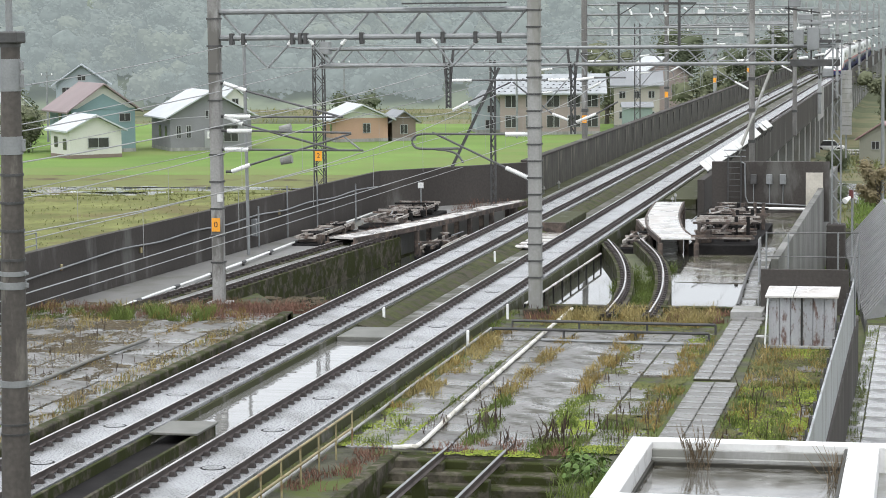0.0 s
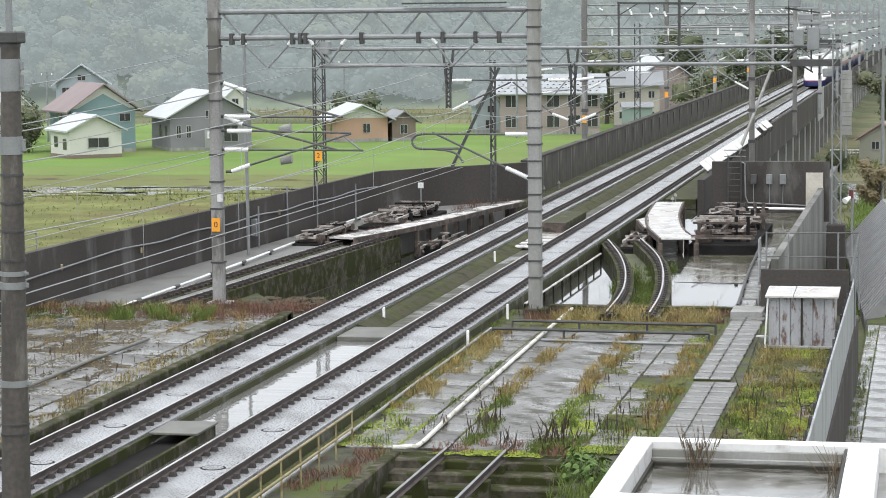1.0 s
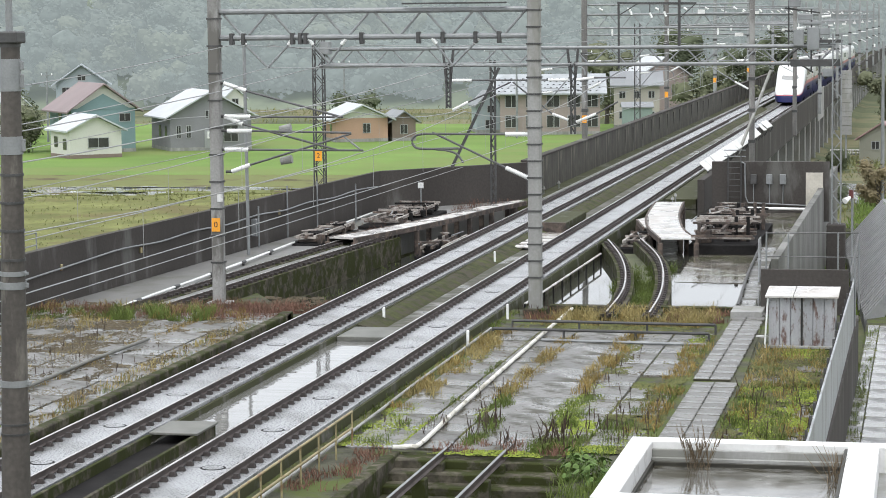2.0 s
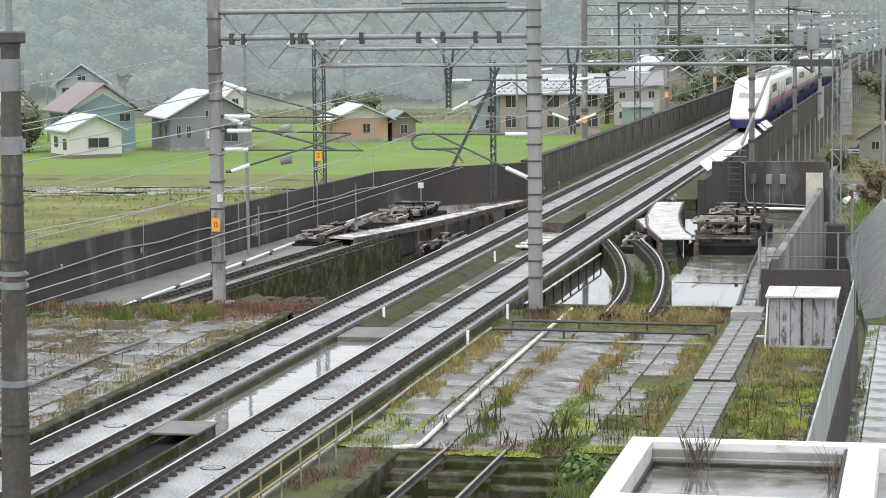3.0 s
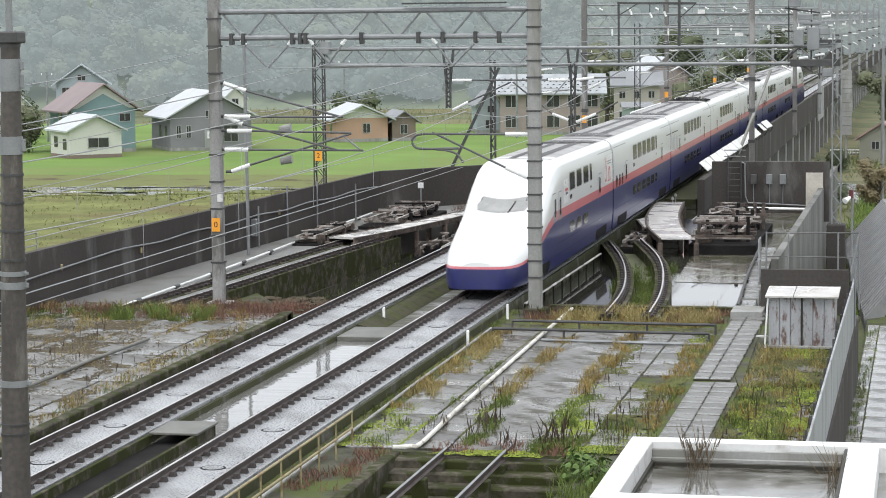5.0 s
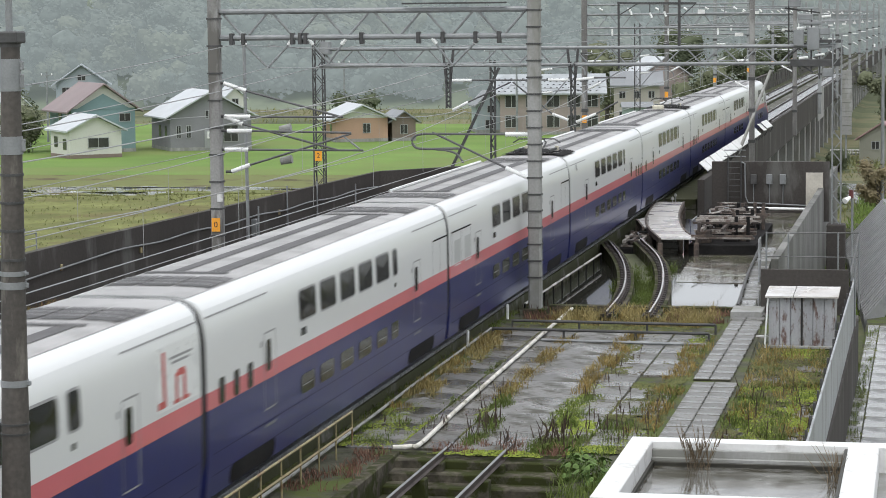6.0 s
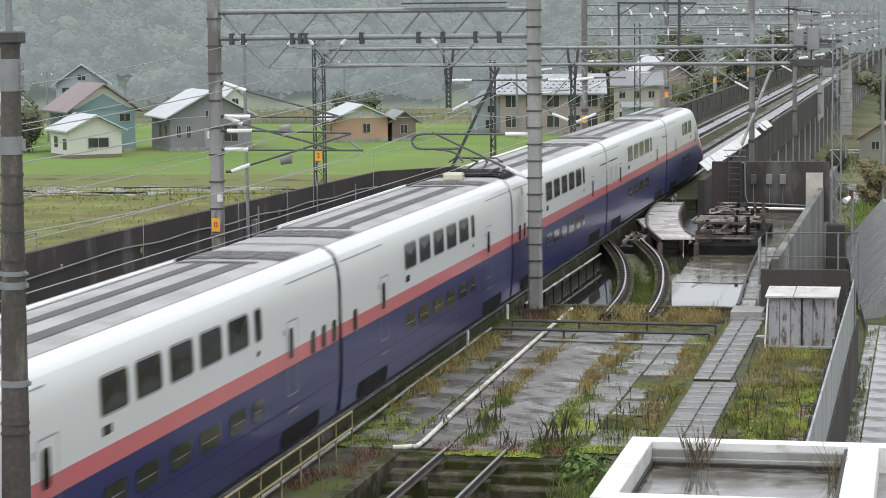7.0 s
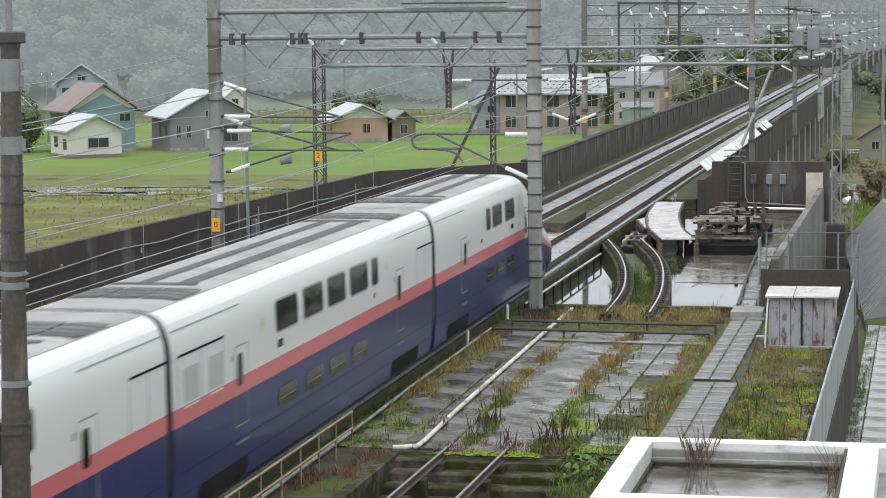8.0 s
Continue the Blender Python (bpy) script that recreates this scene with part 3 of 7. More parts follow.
        for s in doors:
            door = part("door", patch(B(), s - 0.48, s + 0.48, 1.4, 3.16, nose, sx, 0.006, 0.06), M_SEAM, car, "door seam on the car flank")
            for z0, z1, m in ((2.462, 3.12, M_TRAINWHITE), (2.09, 2.458, M_TRAINPINK), (1.44, 2.086, M_TRAINBLUE)):
                part("door_panel", patch(B(), s - 0.45, s + 0.42, z0, z1, nose, sx, 0.010, 0.02), m, door)
            part("door_window", patch(B(), s - 0.33, s + 0.05, 2.27, 2.98, nose, sx, 0.018, 0.12), M_GLASS, door, "narrow dark door window")
            part("handle", patch(B(), s - 0.78, s - 0.64, 2.86, 3.0, nose, sx, 0.014, 0.03), M_SEAM, door, "small grey door indicator")
            part("step_plate", patch(B(), s - 0.45, s + 0.45, 1.02, 1.09, nose, sx, 0.02, 0.02), M_STEEL, door, "scuffed step plate")
        for s0, s1 in lintels:
            vent = part("vent_panel", patch(B(), s0, s1, 3.46, 3.51, nose, sx, 0.02, 0.01), M_UNDER, car, "dark drip rail over the equipment doors")
            for q in (0.0, 0.5, 1.0):
                part("panel_seam", patch(B(), s0 + (s1 - s0) * q - 0.02, s0 + (s1 - s0) * q + 0.02, 2.47, 3.44, nose, sx, 0.008, 0.01), M_SEAM, vent)
        for s0, s1 in panels:
            part("hatch", patch(B(), s0, s1, 2.5, 3.2, nose, sx, 0.008, 0.03), M_HATCH, car, "pale grey equipment hatch")
            part("hatch_sill", patch(B(), s0, s1, 2.40, 2.44, nose, sx, 0.016, 0.01), M_TRAINWHITE, car)
        if slot:
            part("vent_slot", patch(B(), slot - 0.14, slot + 0.14, 3.7, 3.96, nose, sx, 0.012, 0.03), M_SEAM, car, "small grey vent slot")
        for s, w, h in ((windows[0][0] + 0.3, 0.24, 0.09), (windows[-1][0] + 0.2, 0.09, 0.06)):
            part("destination_sign", patch(B(), s - w, s + w, 2.76 - h, 2.76 + h, nose, sx, 0.012, 0.02), M_GLASS, car, "small dark indicator panel")
    # thin seams along the flank
    for sx in (1, -1):
        for a, b in ((length - 4.6, length - 0.1),) if nose else ((length - 4.6, length - 0.1), (0.2, 4.8)):
            part("seam", patch(B(), a, b, 3.985, 4.02, nose, sx, 0.008, 0.01), M_SEAM, car)
        for z in (0.66, 1.12):
            part("seam", patch(B(), 9.5 if nose else 0.5, length - 0.3, z, z + 0.018, nose, sx, 0.006, 0.008), M_BLUESEAM, car)
    if box_at:
        part("cable_joint", box(B(), -0.5, 0.15, box_at - 0.35, box_at + 0.35, 4.44, 4.72, 0.06), M_JOINT, car, "cream roof cable joint box")
    if panto:
        well = part("pantograph_well", roof_strip(B(), -1.25, 1.35, 0.2, 3.7, nose, 0.06), M_UNDER, roof, "sooty dark pantograph well")
        for y in (0.9, 2.0, 3.1):
            part("well_rib", roof_strip(B(), -1.1, 1.1, y - 0.05, y + 0.05, nose, 0.09), M_TRAINROOF, well)
        bm = B()
        for x in (-0.7, 0.7):
            beam(bm, (x, 0.7, 4.60), (x, 2.6, 4.60), 0.1, 0.1)
        beam(bm, (-0.75, 1.5, 4.6), (0.75, 1.5, 4.6), 0.14, 0.12)
        pan = part("pantograph", bm, M_DARKSTEEL, car, "dark steel pantograph")
        bm = B()
        for x in (-0.3, 0.3):
            bar(bm, (x, 1.5, 4.62), (x * 0.6, 3.2, 4.82), 0.04)
            bar(bm, (x * 0.6, 3.2, 4.82), (x, 1.9, 5.02), 0.03)
        part("pantograph_arm", bm, M_DARKSTEEL, pan)
        part("contact_strip", sweep(B(), [(-1.0, 1.9, 4.88), (-0.75, 1.9, 5.04), (0.75, 1.9, 5.04), (1.0, 1.9, 4.88)], circle(0.03)), M_DARKSTEEL, pan)
        for x in (-0.6, 0.1, 0.7):
            part("insulator", bar(B(), (x, 2.8, 4.46), (x, 2.8, 4.7), 0.09, 10), M_JOINT, pan, "cream post insulator")
    if nose:
        # windscreen and lamps
        surround = [(6.28, 1.02, 1.02, 0.008, "screen_surround", M_SEAM, "grey rubber windscreen surround"), (6.33, 0.9, 0.97, 0.014, "windscreen", M_SCREEN, "grey curved cab windscreen")]
        for s_low, s_run, half_top, off, part_name, material, part_label in surround:
            bm = B()
            rows = []
            for j in range(9):
                s = s_low + s_run * j / 8
                half = half_top - 0.16 * abs(j - 3) / 5
                rows.append([bm.verts.new((-half + 2 * half * i / 12, s + 0.30 * (abs(-half + 2 * half * i / 12)) ** 2, 0)) for i in range(13)])
            for row in rows:
                for v in row:
                    v.co.z = roof_z(v.co.x, v.co.y, True) + off
            for a, b in zip(rows, rows[1:]):
                for i in range(12):
                    bm.faces.new((a[i], a[i + 1], b[i + 1], b[i]))
            part(part_name, bm, material, car, part_label, smooth=True)
        wiper = [(0.32 + 0.03 * i, 6.25 + 0.17 * i, 0) for i in range(6)]
        part("wiper", sweep(B(), [(x, s, roof_z(x, s, True) + 0.04) for x, s, _ in wiper], circle(0.02)), M_UNDER, car, "black wiper")
        for x in (-0.86, 0.86):
            bm = B()
            rows = [[bm.verts.new((x + 0.012 * i * (1 if x > 0 else -1), 7.2 + 0.06 * j, 0)) for i in range(5)] for j in range(5)]
            for a in rows:
                for v in a:
                    v.co.z = roof_z(v.co.x, v.co.y, True) + 0.02
            for a, b in zip(rows, rows[1:]):
                for i in range(4):
                    bm.faces.new((a[i], a[i + 1], b[i + 1], b[i]))
            part("mirror_pod", bm, M_TRAINDARK, car)
        for x in (-1.12, 1.12):
            bm = B()
            rows = [[bm.verts.new((x + 0.1 * (i - 2) / 2, 3.3 + 0.55 * j / 5, 0)) for i in range(5)] for j in range(6)]
            for a in rows:
                for v in a:
                    v.co.z = roof_z(v.co.x, v.co.y, True) + 0.012
            for a, b in zip(rows, rows[1:]):
                for i in range(4):
                    bm.faces.new((a[i], a[i + 1], b[i + 1], b[i]))
            part("headlight", bm, M_LAMP, car, "lit headlight", smooth=True)
        bm = B()
        box(bm, -1.2, 1.2, 2.2, 3.7, 0.12, 0.34, 0.06)
        part("snow_plough", bm, M_UNDER, car, "dark snow plough under the nose")
    return car


M_BELLOWS = mat("grey_bellows_rubber", (0.05, 0.05, 0.05), 0.8, 0.2, 1, 8, 0.0, spec=0.2)
M_SEAM = mat("grey_panel_seam", (0.30, 0.30, 0.30), 0.6, 0.1, 1, 8, 0.0)
M_BLUESEAM = mat("dark_blue_seam", (0.015, 0.017, 0.06), 0.5, 0.1, 1, 8, 0.0)
# the windscreen's grey base colour stands in for reflected sky
M_SCREEN = mat("cab_glass_sky_grey", (0.30, 0.30, 0.29), 0.08, 0.1, 1, 8, 0.0, spec=0.6)
M_RED = mat("red_marking", (0.50, 0.10, 0.09), 0.4, 0.05, 1, 8, 0.0)
M_PANEL = mat("emblem_white", (0.75, 0.76, 0.75), 0.3, 0.02, 1, 8, 0.0)
M_LAMP = glow("headlight_glass", (1.0, 0.96, 0.88), 8.0)

M_HATCH = mat("pale_hatch_grey", (0.46, 0.47, 0.46), 0.45, 0.06, 0.8, 8, 0.0)
M_JOINT = mat("cream_porcelain", (0.55, 0.52, 0.42), 0.4, 0.1, 2, 12, 0.0)
M_GREENMARK = mat("pale_green_mark", (0.42, 0.62, 0.45), 0.4, 0.05, 1, 8, 0.0)
M_LOWGLASS = mat("lower_deck_glass", (0.028, 0.03, 0.024), 0.08, 0.5, 1.4, 4, 0.0, spec=0.6, stain=(0.05, 0.052, 0.036), amount=0.5, stain_scale=1.8)
W_END = [(12.94, 14.36), (14.89, 16.26), (16.83, 18.25), (18.76, 19.31)]
W_TAIL = [(12.77, 14.56), (15.22, 16.91), (17.33, 18.04)]
W_MID = [(7.3, 8.75), (9.23, 10.68), (11.2, 12.62), (13.12, 14.55), (15.05, 16.5), (17.02, 17.5)]
W_GREEN = [(7.5, 9.3), (9.9, 11.62), (12.14, 13.85), (14.4, 16.24), (16.75, 17.4)]
L_END = [(12.9, 14.3), (14.9, 16.2), (16.8, 18.1)]
L_MID = [(7.35, 8.56), (9.07, 10.4), (11.07, 12.4), (12.97, 14.36), (15.0, 16.2), (16.7, 17.6)]
L_GREEN = [(7.6, 9.2), (10.0, 11.5), (12.2, 13.8), (14.5, 16.1)]
REAR, FRONT, HATCHES, DOORS = (22.2, 24.3), (0.42, 3.45), [(0.79, 1.75), (2.45, 3.4)], [4.74, 20.02]
LABEL_END = "white and navy end car with long streamlined nose"
LABEL_MID = "white and navy double-deck car with salmon stripe"
car_end = make_car(True, W_END, [], [21.9], L_END, [], LABEL_END, left=W_TAIL)
kinds = [make_car(False, W_MID, [1.1, 2.15, 3.17], DOORS, L_MID, [REAR], LABEL_MID),
         make_car(False, W_MID, [], DOORS, L_MID, [FRONT, REAR], LABEL_MID + " and pale hatches", cable=True, panels=HATCHES),
         make_car(False, W_MID, [21.85, 22.85, 23.85], DOORS, L_MID, [], LABEL_MID + " and pantograph", panto=True, cable=True, slot=1.95),
         make_car(False, W_MID, [1.42], DOORS, L_MID, [], LABEL_MID + " and roof cable joint", cable=True, box_at=23.3),
         make_car(False, W_MID, [1.4, 2.37, 3.3], DOORS, L_MID, [REAR], LABEL_MID + " and pantograph", panto=True, cable=True, slot=2.1),
         make_car(False, W_GREEN, [], DOORS, L_GREEN, [FRONT, REAR], LABEL_MID + " and green marks", panels=HATCHES)]
for at in (6.39, 18.4):
    part("green_mark", patch(B(), at - 0.13, at + 0.13, 3.28, 3.52, False, 1, 0.012, 0.08), M_GREENMARK, kinds[5], "pale green emblem")
CARS = [(car_end, 0.0, 0)] + [(c, END_LEN + FULL_LEN * k, 0) for k, c in enumerate(kinds)]
CARS.append((copy_thing(car_end, Matrix.Identity(4)), 2 * END_LEN + 6 * FULL_LEN, 180))
# emblem panel and red lettering shapes on the leading car
part("emblem_panel", patch(B(), 11.33, 12.56, 2.6, 3.55, True, 1, 0.012, 0.05), M_PANEL, car_end, "white emblem panel")
part("emblem_mark", patch(B(), 11.55, 12.4, 3.08, 3.2, True, 1, 0.018, 0.06), M_RED, car_end, "red sweep of the emblem")
part("emblem_mark", patch(B(), 11.75, 12.35, 2.93, 3.04, True, 1, 0.018, 0.05), M_TRAINBLUE, car_end, "blue sweep of the emblem")
part("emblem_panel", patch(B(), 23.4, 26.0, 2.55, 3.8, True, 1, 0.010, 0.05), M_PANEL, car_end, "white decal panel")
for s0, s1, z0, z1 in ((23.75, 23.93, 2.75, 3.7), (23.45, 23.93, 2.62, 2.76), (24.5, 24.66, 2.66, 3.2), (24.66, 25.1, 3.12, 3.26), (24.98, 25.16, 2.66, 3.2), (24.4, 24.8, 2.6, 2.68), (24.9, 25.35, 2.6, 2.68)):
    part("red_mark", patch(B(), s0, s1, z0, z1, True, 1, 0.016, 0.03), M_RED, car_end, "red painted mark")
for s0, s1, z0 in ((24.2, 25.6, 3.5), (24.3, 25.4, 3.4)):
    part("red_mark", patch(B(), s0, s1, z0, z0 + 0.05, True, 1, 0.016, 0.01), M_SEAM, car_end, "grey unreadable line of writing")
SPEED, NOSE_AT = 62.6, 394.05


def motions():
    for car, offset, turn in CARS:
        walk(car, [(t, pose(TRACKS[1], NOSE_AT - SPEED * t + offset, 0.0, 0, 0, turn)) for t in [0.5 * i for i in range(17)]])
    for car, x, when, speed, lane in ROAD:
        walk(car, [(t, pose(x + speed * (t - when), lane, -7.95, 0, 0, 0 if speed > 0 else 180)) for t in [0.5 * i for i in range(17)]])


# ---- yard floors ----
def slab_pieces(parent, name, xs, ys, z, thick, material, gap=0.03, jitter=0.012, skip=0.0):
    """Paving slabs between the lines xs and ys, each an object of its own."""
    rng = random.Random(hash_name(name))
    meshes = {}
    for x0, x1 in zip(xs, xs[1:]):
        for y0, y1 in zip(ys, ys[1:]):
            if rng.random() < skip:
                continue
            key = (round(x1 - x0, 2), round(y1 - y0, 2))
            if key not in meshes:
                bm = box(B(), -key[0] / 2 + gap, key[0] / 2 - gap, -key[1] / 2 + gap, key[1] / 2 - gap, -thick, 0, 0.015)
                me = bpy.data.meshes.new(name)
                bm.to_mesh(me)
                bm.free()
                me.materials.append(material)
                meshes[key] = me
            piece(name, meshes[key], parent, pose((x0 + x1) / 2, (y0 + y1) / 2, z + rng.uniform(-jitter, jitter), rng.uniform(-0.12, 0.12), rng.uniform(-0.12, 0.12), rng.uniform(-0.2, 0.2)))


def hash_name(name):
    return sum(ord(c) * (i + 1) for i, c in enumerate(name))


def steps(a, b, n):
    return [a + (b - a) * i / n for i in range(n + 1)]


bm = prism(B(), [(3.3, 20), (3.3, 46), (5.2, 46), (5.2, 55.1), (10.1, 55.1), (10.1, 46), (15.5, 46), (15.5, 83.3), (3.3, 83.3)], -1.3, -0.56)
pave_east = structure("pavement_east", bm, M_PAVEDARK, "soil and moss under cracked yard paving", "pavement")
slab_pieces(pave_east, "paving_slab", [4.0, 5.35, 6.6], steps(55.3, 77.2, 9), -0.5, 0.1, M_PAVE)
slab_pieces(pave_east, "paving_slab", [6.6, 8.7], steps(55.3, 77.2, 4), -0.495, 0.1, M_PAVE)
slab_pieces(pave_east, "paving_slab", [8.7, 9.9, 11.2], steps(56.3, 77.2, 9), -0.505, 0.1, M_PAVE, skip=0.12)
slab_pieces(pave_east, "paving_slab", [13.1, 14.3, 15.4], steps(52, 73.6, 8), -0.545, 0.05, M_PAVE, skip=0.35)
bm = prism(B(), [(-14.2, 20), (-3.7, 20), (-3.7, 79.5), (-13.7, 79.5)], -1.7, -0.36)
pave_west = structure("pavement_west", bm, M_PAVEDARK, "soil and moss under wet yard paving", "pavement")
slab_pieces(pave_west, "paving_slab", [-13.6, -11.7, -9.9, -8.2, -6.9, -5.3, -4.0], steps(50, 79, 11), -0.3, 0.1, M_PAVE)
bm = box(B(), -3.68, -3.36, 20, 77.0, -0.6, 0.0, 0.03)
structure("kerb_west", bm, M_MOSSWALL, "mossy concrete kerb along the track", "kerb")
bm = prism(B(), [(-3.72, 76.5), (-3.36, 76.5), (-3.36, 77.2), (-3.72, 77.2)], -1.6, 0.02)
structure("kerb_end", bm, M_MOSSWALL, "mossy end block of the kerb", "kerb")

# cable trough path: two rows of small cover slabs, a jog at the joint
bm = prism(B(), [(11.5, 46), (13.0, 46), (12.95, 67), (12.55, 83), (11.45, 83), (11.35, 67)], -0.7, -0.52)
trough = structure("cable_trough", bm, M_PAVEDARK, "cable trough along the yard", "trough")
slab_pieces(trough, "trough_cover", [11.58, 12.2, 12.86], steps(46, 66.5, 22), -0.45, 0.07, M_PAVE, gap=0.012, jitter=0.008)
slab_pieces(trough, "trough_cover", [11.50, 11.98, 12.62], steps(67.1, 82.6, 13), -0.45, 0.07, M_PAVE, gap=0.012, jitter=0.008)
bm = prism(B(), [(11.4, 81.4), (12.5, 81.4), (12.5, 83.2), (11.4, 83.2)], -0.6, -0.28)
structure("trough_step", bm, M_CONC, "pale concrete step at the trough", "step")
bm = prism(B(), [(11.35, 83.2), (12.05, 83.2), (11.4, 106), (10.75, 106)], -1.3, -0.42)
trough2 = structure("cable_trough_far", bm, M_PAVE, "narrow concrete walkway beside the pool", "walkway")
bm = B()
sweep(bm, [(11.5, 83.4, -0.3), (11.05, 94, -0.3), (10.72, 106, -0.3)], circle(0.06))
tagged(link("cable_pipe", bm, M_DARKSTEEL), "dark cable pipe along the walkway edge", "pipe")

# ---- pools and spur on the east side ----
bm = prism(B(), [(3.3, 83.3), (12.0, 83.3), (12.0, 140), (3.3, 140)], -1.5, -0.92)
structure("water_pool", bm, M_WATER, "rainwater pool over the disused turnout", "water")
bm = prism(B(), [(4.7, 82.9), (11.45, 82.9), (11.45, 83.35), (4.7, 83.35)], -1.3, -0.34)
structure("kerb_pool", bm, M_MOSSWALL, "dark concrete kerb edging the pool", "kerb")
bm = prism(B(), [(7.9, 96.0), (12.0, 95.7), (12.0, 131), (7.2, 131), (7.6, 104)], -1.4, -0.905)
structure("pool_silt", bm, mat("wet_silt", (0.16, 0.15, 0.13), 0.3, 0.35, 0.9, 6, 0.2, wet=0.85, stain=(0.10, 0.10, 0.06), amount=0.5, stain_scale=0.5), "shallow silt bed at the pool's far side", "silt")


def spline(points, n=6):
    """A smooth path through the points."""
    p = [Vector(q) for q in points]
    out = []
    for i in range(len(p) - 1):
        a, b, c, d = p[max(i - 1, 0)], p[i], p[i + 1], p[min(i + 2, len(p) - 1)]
        for k in range(n):
            t = k / n
            out.append(0.5 * ((2 * b) + (c - a) * t + (2 * a - 5 * b + 4 * c - d) * t * t + (3 * b - a - 3 * c + d) * t ** 3))
    out.append(p[-1])
    return out


def spur(name, label, rails, wall_material, floor, clip_step=0.62):
    spur_ob = thing(name, label, "track", kind="structure")
    for pts in rails:
        path = spline(pts, 8)
        bm = B()
        sweep(bm, path, RAIL_PROFILE)
        rail = part("rail", bm, M_RAILSIDE, spur_ob)
        bm = B()
        sweep(bm, path, [(-0.033, -0.003), (0.033, -0.003), (0.033, 0.004), (-0.033, 0.004)])
        part("rail_head", bm, M_RAIL, rail, "worn bright rail head")
        bm = B()
        sweep(bm, path, [(-0.33, floor - pts[0][2]), (0.33, floor - pts[0][2]), (0.33, -0.19), (-0.33, -0.19)])
        part("support_wall", bm, wall_material, spur_ob, "mossy concrete support wall")
        bm = B()
        run = 0.0
        for a, b in zip(path, path[1:]):
            d = b - a
            n = d.length
            while run < n:
                p = a + d * (run / n)
                for side in (-0.14, 0.14):
                    s = Vector((d.y, -d.x, 0)).normalized() * side
                    c = p + s
                    box(bm, c.x - 0.06, c.x + 0.06, c.y - 0.08, c.y + 0.08, c.z - 0.19, c.z - 0.08)
                run += clip_step
            run -= n
        ob = part("rail_clips", bm, M_CLIP, spur_ob)
        tagged(ob, "dark rail clips", kind="stuff")
    return spur_ob


spur("spur_track", "curved disused spur rails on concrete walls",
     [[(7.16, 80.3, -0.2), (6.96, 85.6, -0.2), (6.54, 90.3, -0.2), (5.82, 95.6, -0.2), (4.88, 100.9, -0.2), (3.55, 107.1, -0.2)],
      [(8.67, 80.3, -0.2), (8.42, 85.8, -0.2), (7.9, 91.5, -0.2), (7.21, 96.9, -0.2), (6.37, 101.6, -0.2), (4.98, 107.8, -0.2)]], M_MOSSWALL, -1.3)
bm = prism(B(), [(7.0, 83.4), (8.6, 83.4), (7.9, 91.5), (6.6, 99.5), (5.0, 107.0), (4.0, 107.0), (5.6, 98), (6.7, 90)], -1.2, -0.88)
structure("spur_bed", bm, mat("weedy_mud", (0.09, 0.10, 0.05), 0.8, 0.4, 0.8, 6, 0.4), "weedy mud between the spur rails", "soil")
spur("siding_track", "disused siding rails on a mossy concrete wall",
     [[(-9.15, 79.7, -0.2), (-8.6, 87.5, -0.2), (-8.2, 94.7, -0.2), (-7.55, 104.0, -0.2), (-7.1, 109.0, -0.2)],
      [(-10.5, 79.7, -0.2), (-10.0, 87.5, -0.2), (-9.6, 94.7, -0.2), (-8.95, 104.0, -0.2), (-8.5, 109.0, -0.2)]], M_MOSSWALL, -1.6)
bm = prism(B(), [(-13.9, 79.5), (-9.3, 79.5), (-8.1, 105), (-7.0, 118), (-5.6, 127.5), (-5.6, 131.8), (-11.4, 125.2), (-13.6, 84)], -1.65, -0.42)
structure("walkway_west", bm, mat("wet_grey_walkway", (0.17, 0.168, 0.162), 0.6, 0.18, 0.5, 12, 0.2, stain=(0.12, 0.12, 0.105), amount=0.45, stain_scale=0.25), "wet grey concrete walkway below the wall", "pavement")
bm = prism(B(), [(-7.6, 90), (-3.4, 80), (-3.4, 131), (-5.5, 131), (-6.6, 118)], -1.65, -1.5)
structure("ditch_west", bm, M_WATERDARK, "dark wet ditch beside the track", "water")
bm = prism(B(), [(-9.3, 79.6), (-3.72, 77.2), (-3.72, 80.2), (-8.6, 90)], -1.65, -0.8)
structure("bank_west", bm, M_PAVEDARK, "weedy bank at the pole foot", "soil")
bm = prism(B(), [(-4.9, 131), (-3.3, 131), (-3.3, 900), (-4.9, 900)], -0.9, -0.35)
structure("walkway_north", bm, M_BED, "mossy service walkway along the viaduct", "walkway")
bm = prism(B(), [(3.3, 133), (5.1, 133), (5.1, 900), (3.3, 900)], -0.9, -0.35)
structure("walkway_south", bm, M_BED, "mossy service walkway along the viaduct", "walkway")


